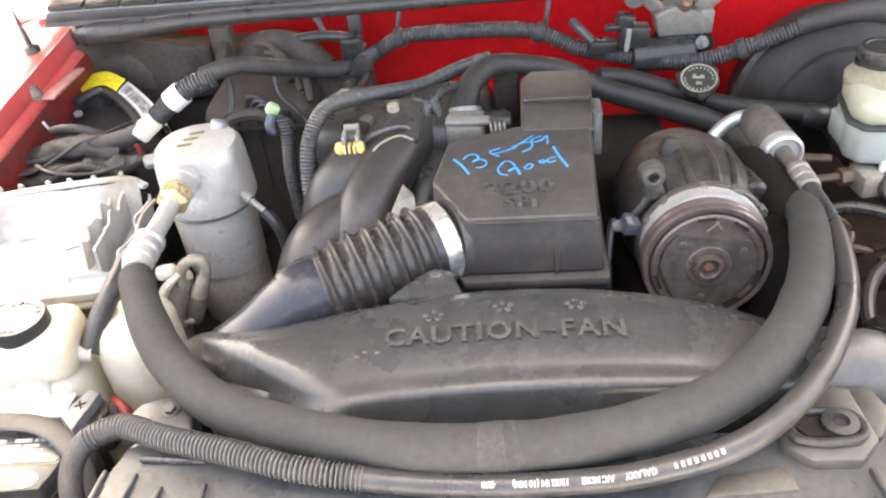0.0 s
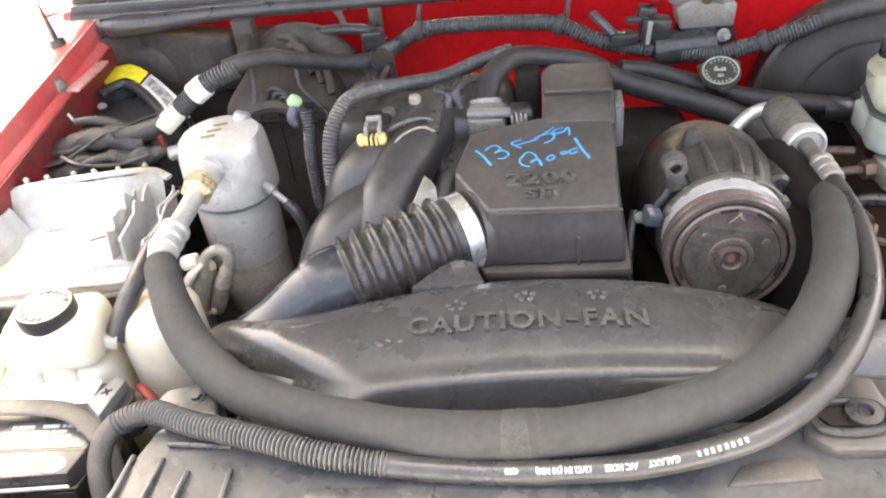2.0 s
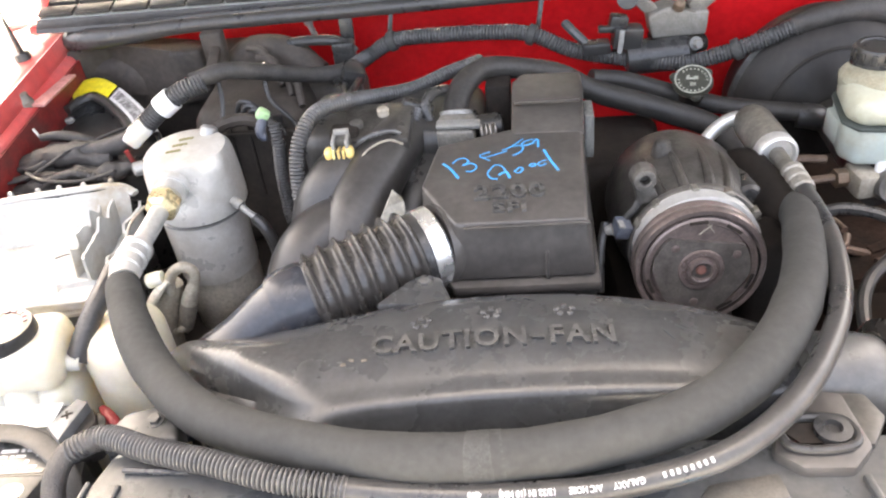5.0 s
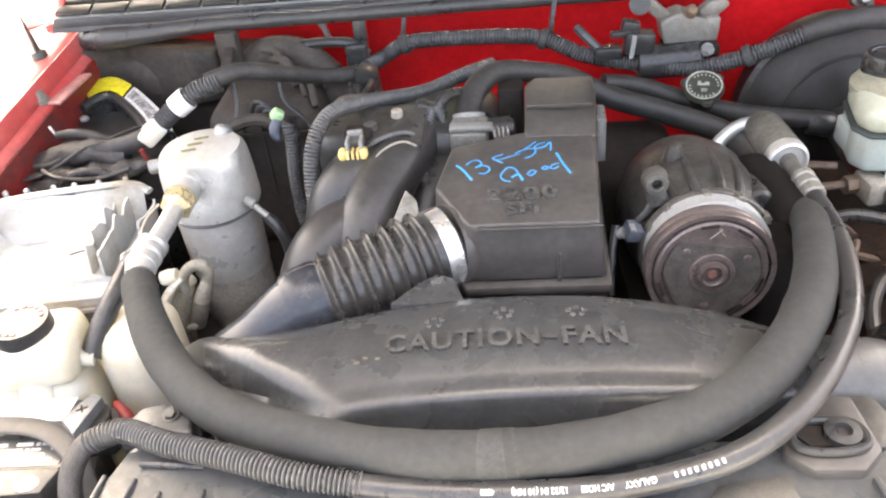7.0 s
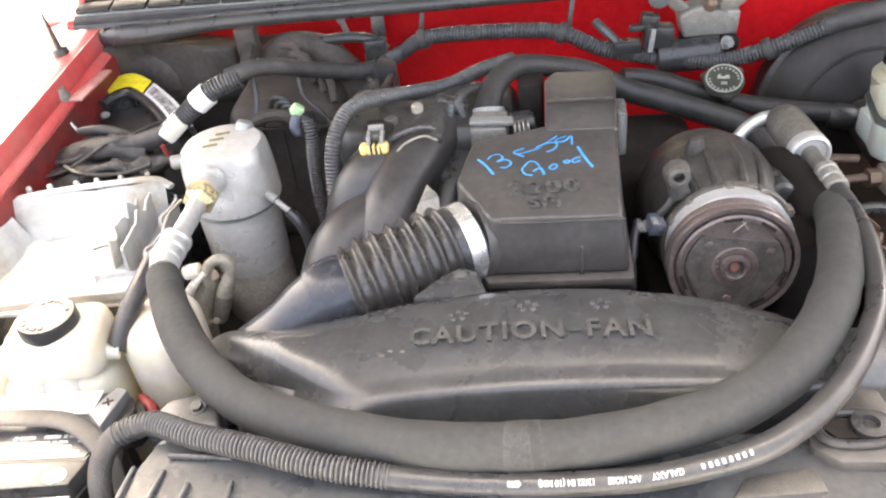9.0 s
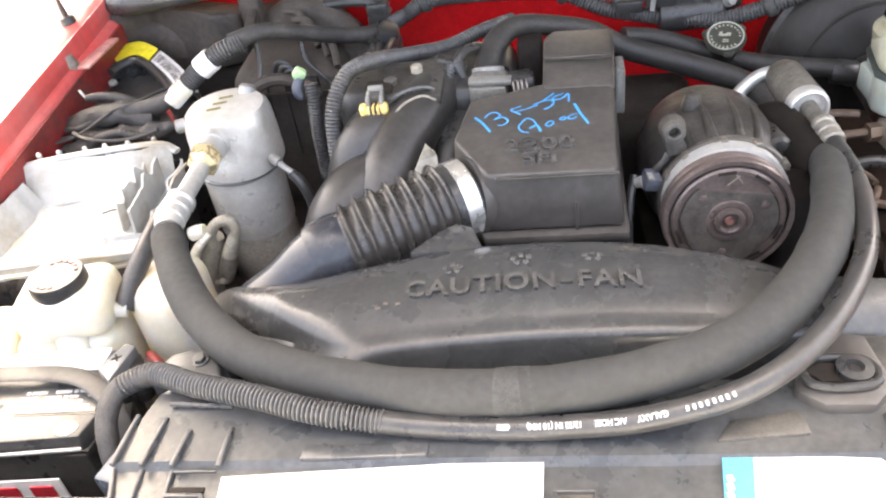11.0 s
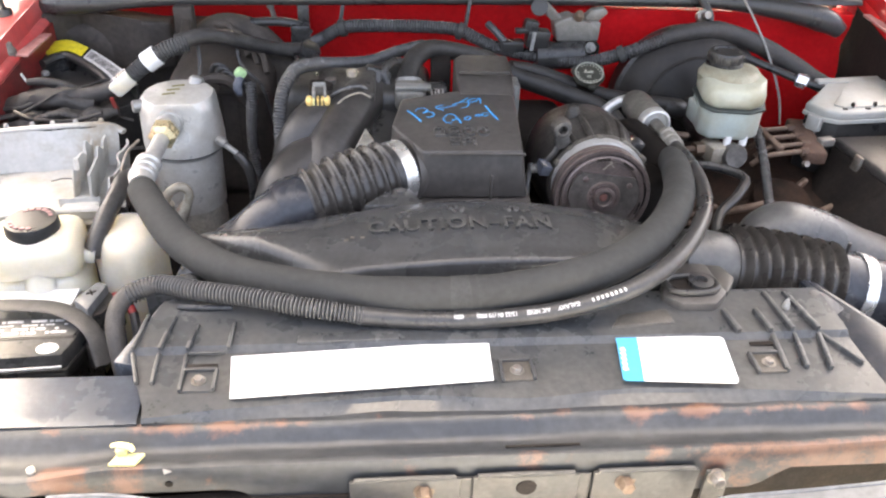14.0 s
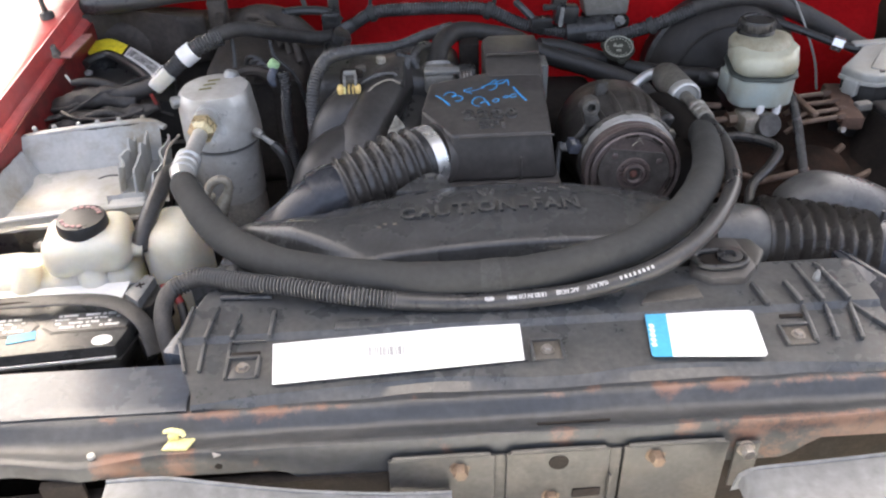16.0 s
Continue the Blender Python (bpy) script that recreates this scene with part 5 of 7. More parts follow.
    part("mount_ear", lathe([(0.011, -0.04), (0.012, 0.0), (0.009, 0.004), (0.005, 0.005)], axis_m((0.256, 0.645, 1.005), ax), 20), "black", c)
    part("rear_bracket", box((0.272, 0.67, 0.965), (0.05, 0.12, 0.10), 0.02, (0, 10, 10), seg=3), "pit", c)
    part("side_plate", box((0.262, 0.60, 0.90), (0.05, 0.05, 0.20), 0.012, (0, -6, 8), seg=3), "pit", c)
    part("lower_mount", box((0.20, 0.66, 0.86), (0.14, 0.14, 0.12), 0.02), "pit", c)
    part("top_boss", lathe([(0.014, -0.012), (0.0105, 0.004), (0.009, 0.009), (0.006, 0.011)], Matrix.Translation((0.185, 0.695, 1.036)) @ Matrix.Scale(0.75, 4), 18), "comp", c)
    w = thing("clutch_connector", (0.13, 0.64, 0.98), "blue-grey wire connector at the compressor clutch", "connector")
    shell = part("shell", box((0.136, 0.626, 0.994), (0.015, 0.018, 0.014), 0.002, (10, 15, 10)), "blueconn", w)
    part("latch", box((0.134, 0.620, 1.002), (0.006, 0.010, 0.003), 0.001, (10, 15, 10)), "greyconn", shell, "pale grey latch")
    part("boot", sweep([(0.128, 0.626, 0.993), (0.122, 0.628, 0.990)], [0.006, 0.0045], 10, 0.003), "greyconn", shell)
    part("lead", sweep([(0.122, 0.635, 0.995), (0.116, 0.62, 0.975), (0.113, 0.60, 0.94)], 0.004, 8, 0.006), "black", w)
    part("lead", sweep([(0.140, 0.632, 1.0), (0.15, 0.635, 1.01), (0.155, 0.64, 1.02)], 0.004, 8, 0.006), "black", w)
    # muffler canister and its pipes
    u = thing("hose_muffler", (0.30, 0.74, 0.99), "dull aluminium muffler canister on the hose line", "muffler")
    a0, a1 = Vector((0.300, 0.785, 1.004)), Vector((0.3015, 0.704, 1.008))
    mm = axis_m(a0, a1 - a0)
    L = (a1 - a0).length
    can = part("canister", lathe([(0.010, -0.010), (0.0165, -0.006), (0.0196, 0.003), (0.0202, 0.008), (0.0202, L - 0.016), (0.0196, L - 0.014)], mm, 32), "grimealu", u, "canister dark with baked-on grime")
    part("end_cap", lathe([(0.0196, L - 0.016), (0.0206, L - 0.014), (0.0206, L - 0.004), (0.0196, L - 0.001), (0.0178, L), (0.0165, L - 0.001), (0.0155, L - 0.005), (0.006, L - 0.005)], mm, 32), "alutube", can, "pale rolled end cap")
    part("outlet_pipe", sweep([a1 + Vector((0, 0.01, 0)), a1 + Vector((0.001, -0.014, 0.0)), Vector((0.302, 0.665, 1.012))], [0.0085, 0.008, 0.0075], 14, 0.005), "grimealu", u)
    part("inlet_pipe", sweep([(0.298, 0.788, 1.006), (0.285, 0.796, 1.003), (0.270, 0.798, 0.993), (0.255, 0.792, 0.978), (0.247, 0.78, 0.95)], 0.0075, 12, 0.006), "alutube", u)
    part("inlet_collar", lathe([(0.0105, -0.006), (0.0115, -0.004), (0.0115, 0.004), (0.0105, 0.006)], axis_m((0.298, 0.788, 1.006), (-0.8, 0.4, -0.2)), 16), "grimealu", u)


def build_side_mass():
    # Added dark bulk: hides the red firewall and stands for deep shade here.
    e = thing("shade_filler", (0.55, 0.78, 0.55), "dark rusty masses added to fill the shade under the brake pipes", "steering gear")
    part("housing", box((0.55, 0.80, 0.72), (0.36, 0.30, 0.34), 0.03), "rustmatte", e)
    part("filler_rail", box((0.50, 0.62, 0.70), (0.30, 0.30, 0.24), 0.03), "rustmatte", e)
    part("filler_boss", lathe([(0.045, 0), (0.045, 0.03), (0.03, 0.045), (0.012, 0.05)], axis_m((0.50, 0.70, 0.865), (0.1, -0.4, 1)), 24), "rustmatte", e)
    for pts in ([(0.40, 0.66, 0.90), (0.45, 0.665, 0.905), (0.50, 0.69, 0.90), (0.545, 0.72, 0.91)], [(0.41, 0.63, 0.895), (0.46, 0.635, 0.89), (0.52, 0.66, 0.885), (0.57, 0.68, 0.89)], [(0.36, 0.70, 0.90), (0.40, 0.69, 0.89), (0.43, 0.70, 0.875)]):
        part("rusty_line", sweep(pts, 0.005, 8, 0.006), "rustpipe", e)
    part("cast_rib", box((0.47, 0.72, 0.885), (0.14, 0.012, 0.02), 0.004, (10, 0, 24)), "rustmatte", e)
    l = thing("wheelhouse_panel", (-0.35, 0.8, 0.55), "grimy dark panel under the accumulator", "panel")
    part("panel", box((-0.36, 0.82, 0.68), (0.40, 0.46, 0.24), 0.02), "matte", l)
    part("radiator_tank", box((0.02, 0.36, 0.78), (0.62, 0.05, 0.40), 0.01), "matte", l)


def build_engine_mass():
    e = thing("engine_block", (0.02, 0.75, 0.55), "grimy dark engine block beneath the intake", "engine")
    part("block", box((0.03, 0.78, 0.66), (0.46, 0.42, 0.38), 0.03), "matte", e)
    part("head_cover", box((0.14, 0.85, 0.865), (0.17, 0.14, 0.19), 0.02, (0, 0, -3), seg=3), "matte", e)
    part("front_cover", box((0.05, 0.57, 0.80), (0.30, 0.06, 0.25), 0.02), "matte", e)


# ---- passenger side ----
def build_accumulator():
    a = thing("ac_accumulator", (-0.308, 0.785, 0.82), "silver aluminium air-conditioning accumulator can with faceted cap", "accumulator")
    m = Matrix.Translation((-0.308, 0.785, 0))
    mc = Matrix.Translation((-0.310, 0.785, 0))
    part("can", lathe([(0.042, 0.872), (0.0455, 0.874), (0.0460, 0.90), (0.0468, 0.955), (0.045, 0.962)], mc, 40), "alucan", a)
    part("base_cup", lathe([(0.042, 0.80), (0.0440, 0.803), (0.0445, 0.858), (0.0435, 0.861), (0.0435, 0.873), (0.040, 0.874)], mc, 40), "canbase", a, "dust-stained base cup")
    bm = lathe([(0.047, 0.958), (0.0515, 0.961), (0.0520, 0.970), (0.0515, 0.978), (0.0515, 0.99), (0.051, 1.005), (0.050, 1.016), (0.048, 1.024), (0.043, 1.030), (0.030, 1.032), (0.001, 1.033)], m, 48)
    for v in bm.verts:
        x, y, z = v.co.x + 0.308, v.co.y - 0.785, v.co.z
        if z > 0.984:
            k = min(1, (z - 0.984) / 0.008)
            y = max(y, -0.052 + 0.010 * k + 0.12 * (z - 0.99))
            x = min(x, 0.052 - 0.006 * k - 0.08 * (z - 0.99))
            u = (x - y) / math.sqrt(2)
            if u > 0.054:
                x, y = x - (u - 0.054) / math.sqrt(2), y + (u - 0.054) / math.sqrt(2)
        v.co = Vector((x - 0.308, y + 0.785, z))
    part("cap", bm, "alucan", a, angle=28)
    part("seam", lathe([(0.0465, 0.953), (0.0495, 0.955), (0.0495, 0.957), (0.0465, 0.959)], mc, 40), "alu", a)
    part("side_port", lathe([(0.008, 0), (0.008, 0.012), (0.005, 0.014)], axis_m((-0.350, 0.770, 1.020), (-1, -0.3, 0)), 14), "alu", a)
    part("rear_port", lathe([(0.010, 0), (0.010, 0.014), (0.007, 0.018)], axis_m((-0.292, 0.812, 1.022), (0.2, 0.5, 0.7)), 16), "alu", a)
    for i in range(3):
        part("stamp_bar", box((-0.318 + 0.004 * i, 0.785 + 0.013 * i - 0.01, 1.0332), (0.016, 0.004, 0.0006), rot=(0, 0, 12)), "stamp", a)
    s = thing("pressure_switch", (-0.31, 0.665, 0.86), "bent steel pipe with a grimy grey switch", "pressure switch")
    part("pipe_loop", sweep([(-0.320, 0.662, 0.930), (-0.318, 0.660, 0.944), (-0.310, 0.660, 0.957), (-0.298, 0.660, 0.963), (-0.290, 0.660, 0.958), (-0.2895, 0.660, 0.949), (-0.294, 0.660, 0.936)], 0.0058, 12, 0.003), "dustalu", s)
    part("sleeve", sweep([(-0.2925, 0.660, 0.941), (-0.296, 0.660, 0.934), (-0.304, 0.660, 0.918), (-0.3055, 0.660, 0.915)], [0.0062, 0.0075, 0.0092, 0.0085], 16, 0.003), "dustalu", s)
    body = part("body", sweep([(-0.304, 0.660, 0.917), (-0.309, 0.660, 0.905), (-0.317, 0.660, 0.886), (-0.319, 0.660, 0.880)], [0.0090, 0.0095, 0.0085, 0.0060], 14, 0.003, seed=9), "switchbody", s, "corroded grey switch body")
    part("terminal", lathe([(0.0038, 0), (0.0038, 0.004), (0.002, 0.006)], axis_m((-0.318, 0.653, 0.888), (-0.2, -0.8, 0.2)), 10), "dustalu", body)
    part("terminal", lathe([(0.0030, 0), (0.0030, 0.004), (0.002, 0.005)], axis_m((-0.325, 0.655, 0.884), (-0.3, -0.8, 0.1)), 10), "dustalu", body)
    part("horn", sweep([(-0.320, 0.672, 0.936), (-0.333, 0.670, 0.908), (-0.342, 0.670, 0.884), (-0.346, 0.670, 0.852), (-0.346, 0.670, 0.828)], [0.011, 0.0155, 0.017, 0.0155, 0.011], 16, 0.005), "dustalu", s, "tan stained horn body")
    part("rim", sweep([(-0.316, 0.656, 0.950), (-0.333, 0.655, 0.934), (-0.347, 0.655, 0.911), (-0.353, 0.655, 0.890), (-0.353, 0.655, 0.868)], [0.004, 0.0075, 0.0085, 0.008, 0.004], 12, 0.004, flat=0.7), "flap", s, "cream rim")
    part("elbow", sweep([(-0.338, 0.660, 0.948), (-0.331, 0.660, 0.950), (-0.322, 0.660, 0.952)], [0.0078, 0.0080, 0.0070], 12, 0.003), "white", s)
    # pale stub with a wire beside the can
    b = thing("service_valve", (-0.235, 0.75, 0.93), "small silver service valve beside the accumulator", "valve")
    part("stem", sweep([(-0.255, 0.748, 0.976), (-0.242, 0.738, 0.970), (-0.236, 0.734, 0.967)], 0.0036, 10, 0.004), "greyconn", b)
    part("cap", lathe([(0.0055, -0.006), (0.006, 0.004), (0.0045, 0.007)], axis_m((-0.256, 0.748, 0.978), (-0.8, 0.5, 0.4)), 12), "greyconn", b)
    part("hose", sweep([(-0.237, 0.735, 0.967), (-0.226, 0.728, 0.955), (-0.220, 0.726, 0.93), (-0.222, 0.73, 0.88)], 0.0065, 10, 0.006), "black", b)


def build_tank():
    t = thing("coolant_tank", (-0.44, 0.58, 0.78), "cream translucent plastic coolant tank with a black cap", "coolant tank")
    part("body", box((-0.475, 0.566, 0.845), (0.17, 0.072, 0.16), 0.020, (0, 0, 2), seg=4), "white", t)
    part("shoulder", box((-0.437, 0.566, 0.945), (0.095, 0.075, 0.05), 0.018, (0, 0, 6), seg=4), "white", t)
    part("side_lobe", box((-0.350, 0.598, 0.860), (0.066, 0.085, 0.185), 0.026, (0, 0, -10), seg=4), "white", t)
    part("low_lobe", box((-0.560, 0.566, 0.872), (0.10, 0.072, 0.105), 0.02, (0, 0, 4), seg=4), "white", t)
    part("front_bulge", sweep([(-0.515, 0.537, 0.83), (-0.510, 0.536, 0.90), (-0.500, 0.545, 0.94)], [0.016, 0.018, 0.014], 14, 0.008), "white", t)
    part("front_bulge", sweep([(-0.43, 0.540, 0.83), (-0.432, 0.538, 0.89), (-0.435, 0.545, 0.93)], [0.018, 0.020, 0.016], 14, 0.008), "white", t)
    part("mount_tab", lathe([(0.012, 0), (0.012, 0.006), (0.006, 0.009)], Matrix.Translation((-0.503, 0.598, 0.924)), 16), "black", t, "dark mounting bolt")
    part("neck", lathe([(0.022, 0.955), (0.022, 0.972)], Matrix.Translation((-0.437, 0.565, 0)), 24), "white", t)
    c = part("cap", lathe([(0.0265, 0.962), (0.028, 0.964), (0.0275, 0.982), (0.026, 0.986), (0.001, 0.987)], Matrix.Translation((-0.437, 0.565, -0.004)), 36), "black", t, "black screw cap")
    for k in range(18):
        a = 2 * math.pi * k / 18
        if 1 <= k <= 6 or 10 <= k <= 14:
            part("cap_print", box((-0.437 + 0.0200 * math.cos(a), 0.565 + 0.0200 * math.sin(a), 0.9832), (0.0045, 0.0042, 0.0006), rot=(0, 0, math.degrees(a) + 90)), "redprint", c)
    n = part("nipple", lathe([(0.013, -0.008), (0.013, 0.004), (0.008, 0.006), (0.008, 0.03)], axis_m((-0.408, 0.555, 0.942), (1, 0.2, -0.25)), 16), "white", t)
    h = thing("overflow_hose", (-0.36, 0.60, 0.95), "black rubber overflow hose from the tank", "hose")
    part("hose", sweep([(-0.384, 0.562, 0.934), (-0.378, 0.580, 0.948), (-0.370, 0.605, 0.963), (-0.363, 0.63, 0.972), (-0.360, 0.66, 0.974), (-0.355, 0.70, 0.96)], 0.0105, 12, 0.006), "rubber", h)


def build_tray():
    t = thing("junction_tray", (-0.48, 0.71, 0.85), "open pale grey plastic tray with brown dirt on its floor", "tray")
    xs = np.linspace(0, 1, 24)

    def line(p, q, z0, dz, wob, seed):
        """One row of a thin moulded wall, uneven along its length."""
        p, q = Vector(p), Vector(q)
        d = (q - p).normalized()
        out = []
        for u in xs:
            v = p.lerp(q, u)
            k = noise.noise(Vector((u * 5 + seed, seed, 0)))
            out.append(Vector((v.x - d.y * wob * k, v.y + d.x * wob * k, z0 + dz * noise.noise(Vector((u * 6, seed, 4))))))
        return out

    def wall(name, p, q, zs, wob=0.0, jag=0.0, lean=(0, 0), seed=1, thick=0.0026):
        rows = []
        for z in zs:
            k = (z - zs[0]) / (zs[-1] - zs[0])
            off = (lean[0] * k, lean[1] * k)
            rows.append(line((p[0] + off[0], p[1] + off[1]), (q[0] + off[0], q[1] + off[1]), z, jag * k, wob, seed))
        part(name, sheet(rows, thick), "tray", t, angle=50)
    rows = [line((-0.575, y), (-0.385, y + 0.012), 0.931, 0.004, 0, y * 30) for y in np.linspace(0.628, 0.775, 12)]
    part("floor", sheet(rows, 0.004), "tray", t, angle=60)
    wall("back_wall", (-0.575, 0.762), (-0.395, 0.782), (0.930, 0.945, 0.960, 0.972, 0.977), 0.003, 0.003, (0, 0.022), 3)
    part("back_rim", sweep([(-0.578, 0.788, 0.974), (-0.53, 0.794, 0.978), (-0.46, 0.802, 0.979), (-0.41, 0.808, 0.977), (-0.388, 0.800, 0.970)], 0.0055, 8, 0.008, flat=0.6, seed=4), "tray", t)
    wall("left_wall", (-0.572, 0.64), (-0.556, 0.765), (0.930, 0.95, 0.966), 0.004, 0.006, (-0.014, 0), 5)
    wall("partition", (-0.436, 0.700), (-0.432, 0.782), (0.930, 0.945, 0.958, 0.970), 0.007, 0.010, (0.006, 0), 7)
    wall("partition", (-0.408, 0.672), (-0.414, 0.785), (0.930, 0.945, 0.960, 0.974), 0.006, 0.010, (0.004, 0), 11)
    wall("right_wall", (-0.386, 0.642), (-0.390, 0.795), (0.925, 0.945, 0.962), 0.010, 0.012, (0.004, 0), 15)
    wall("step", (-0.442, 0.668), (-0.396, 0.672), (0.930, 0.938, 0.945), 0.004, 0.003, (0, 0.004), 21)
    part("step_floor", prism([(-0.440, 0.640), (-0.394, 0.645), (-0.396, 0.672), (-0.438, 0.672)], 0.931, 0.9405, 0.002), "tray", t)
    part("front_lip", sweep([(-0.585, 0.622, 0.947), (-0.52, 0.627, 0.949), (-0.45, 0.633, 0.950), (-0.388, 0.638, 0.949)], 0.0045, 8, 0.008, flat=0.7, seed=6), "tray", t)
    wall("front_wall", (-0.585, 0.625), (-0.388, 0.641), (0.938, 0.944, 0.949), 0.002, 0.0, (0, -0.002), 25)
    for u in (0.1, 0.24, 0.42, 0.56, 0.72, 0.9):
        p = Vector((-0.575, 0.798, 0)).lerp(Vector((-0.40, 0.814, 0)), u)
        part("hinge_post", lathe([(0.003, 0.965), (0.0035, 0.982), (0.002, 0.984)], Matrix.Translation((p.x, p.y, 0)), 8), "tray", t)
    part("loose_wire", sweep([(-0.468, 0.728, 0.938), (-0.455, 0.731, 0.940), (-0.443, 0.730, 0.940)], 0.001, 6, 0.004), "black", t)
    part("lower_case", prism([(-0.59, 0.81), (-0.40, 0.82), (-0.384, 0.642), (-0.59, 0.626)], 0.80, 0.928, 0.003), "black", t)
    l = thing("wire_clips", (-0.375, 0.66, 0.93), "thin bent wire clips on the tray's side", "wire")
    part("wire", sweep([(-0.376, 0.640, 0.935), (-0.377, 0.655, 0.955), (-0.371, 0.672, 0.966), (-0.365, 0.66, 0.955)], 0.002, 6, 0.004), "steel", l)
    part("wire", sweep([(-0.378, 0.70, 0.95), (-0.372, 0.73, 0.972), (-0.358, 0.75, 0.982)], 0.002, 6, 0.004), "steel", l)
    part("blade", sweep([(-0.372, 0.665, 0.935), (-0.370, 0.675, 0.955), (-0.362, 0.690, 0.962)], 0.006, 8, 0.004, flat=0.25), "flap", l)


def build_battery():
    b = thing("battery", (-0.52, 0.472, 0.70), "black car battery with worn labels, stickers and a grey lid stripe", "battery")
    part("case", box((-0.52, 0.474, 0.795), (0.27, 0.108, 0.19), 0.005), "black", b)
    part("lid", prism([(-0.66, 0.416), (-0.386, 0.424), (-0.374, 0.460), (-0.368, 0.530), (-0.66, 0.530)], 0.889, 0.9115, 0.003), "batlid", b, "dusty black battery lid")
    part("lid_stripe", box((-0.522, 0.4165, 0.8985), (0.27, 0.003, 0.003), 0.0008, (0, 0, 1.7)), "batlabel", b, "pale worn line along the lid's edge")
    part("lid_skirt", prism([(-0.66, 0.4145), (-0.384, 0.4225), (-0.372, 0.459), (-0.380, 0.462), (-0.66, 0.43)], 0.880, 0.893, 0.002), "black", b)
    part("top_label", prism([(-0.655, 0.510), (-0.395, 0.503), (-0.392, 0.531), (-0.655, 0.529)], 0.9110, 0.9130), "paper", b, "white label strip along the lid")
    block = part("terminal_block", prism([(-0.386, 0.488), (-0.369, 0.519), (-0.357, 0.514), (-0.368, 0.470)], 0.900, 0.930, 0.002), "grille", b, "grey terminal cover")
    part("terminal_step", prism([(-0.367, 0.512), (-0.357, 0.516), (-0.349, 0.500), (-0.356, 0.478), (-0.367, 0.472)], 0.890, 0.919, 0.002), "black", block)
    part("terminal_step", prism([(-0.357, 0.520), (-0.347, 0.512), (-0.342, 0.500), (-0.348, 0.484), (-0.357, 0.480)], 0.885, 0.911, 0.002), "black", block)
    part("terminal_step", prism([(-0.368, 0.468), (-0.356, 0.474), (-0.352, 0.452), (-0.362, 0.440), (-0.372, 0.450)], 0.870, 0.900, 0.003), "black", block)
    for l1, l2 in ((0.010, 0.0018), (0.0018, 0.010)):
        part("plus_mark", box((-0.3705, 0.499, 0.9303), (l1, l2, 0.0008), rot=(0, 0, 25)), "matte", block)
    for x0, x1 in ((-0.468, -0.376), (-0.568, -0.476)):
        part("label_groove", prism([(x0 - 0.002, 0.460), (x0 + 0.006, 0.485), (x1 - 0.012, 0.482), (x1 + 0.002, 0.466), (x1 - 0.003, 0.449), (x0 + 0.010, 0.450)], 0.9108, 0.9122), "black", b)
        part("face_label", prism([(x0, 0.460), (x0 + 0.008, 0.483), (x1 - 0.013, 0.480), (x1, 0.466), (x1 - 0.005, 0.451), (x0 + 0.011, 0.452)], 0.9115, 0.9130), "batlid", b)
        for row in range(4):
            for i in range(9 - row % 2):
                if (i * 7 + row * 3) % 5:
                    w = 0.0035 + 0.0025 * ((i * 5 + row) % 3)
                    part("print_bar", box((x0 + 0.014 + i * 0.0078, 0.4575 + row * 0.0062, 0.9133), (w, 0.0036 if row != 2 else 0.0022, 0.0005), rot=(0, 0, -1)), "batlabel", b)
    part("blue_sticker", box((-0.487, 0.447, 0.9125), (0.028, 0.013, 0.001), rot=(0, 0, 10)), "blue", b)
    part("white_dot", lathe([(0.0105, 0), (0.0105, 0.001)], Matrix.Translation((-0.401, 0.4335, 0.9115)) @ Matrix.Diagonal((1, 0.75, 1, 1)), 24), "paper", b)
    part("front_label", box((-0.52, 0.4150, 0.84), (0.20, 0.002, 0.05)), "paper", b, "white label with crimson block print")
    for i in range(5):
        part("print_bar", box((-0.58 + i * 0.035, 0.4135, 0.845), (0.022, 0.002, 0.024)), "crimson", b)
    s = thing("battery_strap", (-0.48, 0.49, 0.915), "black plastic hold-down strap across the battery", "strap")
    part("band", sweep([(-0.66, 0.493, 0.921), (-0.55, 0.494, 0.923), (-0.49, 0.493, 0.924), (-0.42, 0.488, 0.924), (-0.385, 0.473, 0.923), (-0.36, 0.450, 0.915), (-0.350, 0.430, 0.89)], [0.010, 0.010, 0.010, 0.010, 0.0095, 0.009, 0.009], 16, 0.006, flat=0.22), "strap", s)
    for x0, x1 in ((-0.62, -0.535), (-0.53, -0.485), (-0.48, -0.435)):
        part("slot", box(((x0 + x1) / 2, 0.4905, 0.9255), (x1 - x0, 0.0035, 0.0012), 0.0004), "matte", s)
    r = thing("positive_cable", (-0.35, 0.50, 0.88), "red insulated battery cable end", "cable")
    part("boot", sweep([(-0.3585, 0.530, 0.904), (-0.350, 0.521, 0.906), (-0.341, 0.512, 0.904), (-0.334, 0.503, 0.897)], [0.0035, 0.0050, 0.0055, 0.0050], 12, 0.003, flat=0.7), "redcloth", r, "red terminal boot")
    part("cable", sweep([(-0.334, 0.503, 0.897), (-0.331, 0.492, 0.885), (-0.329, 0.475, 0.86), (-0.327, 0.45, 0.82)], 0.0050, 10, 0.006), "black", r)


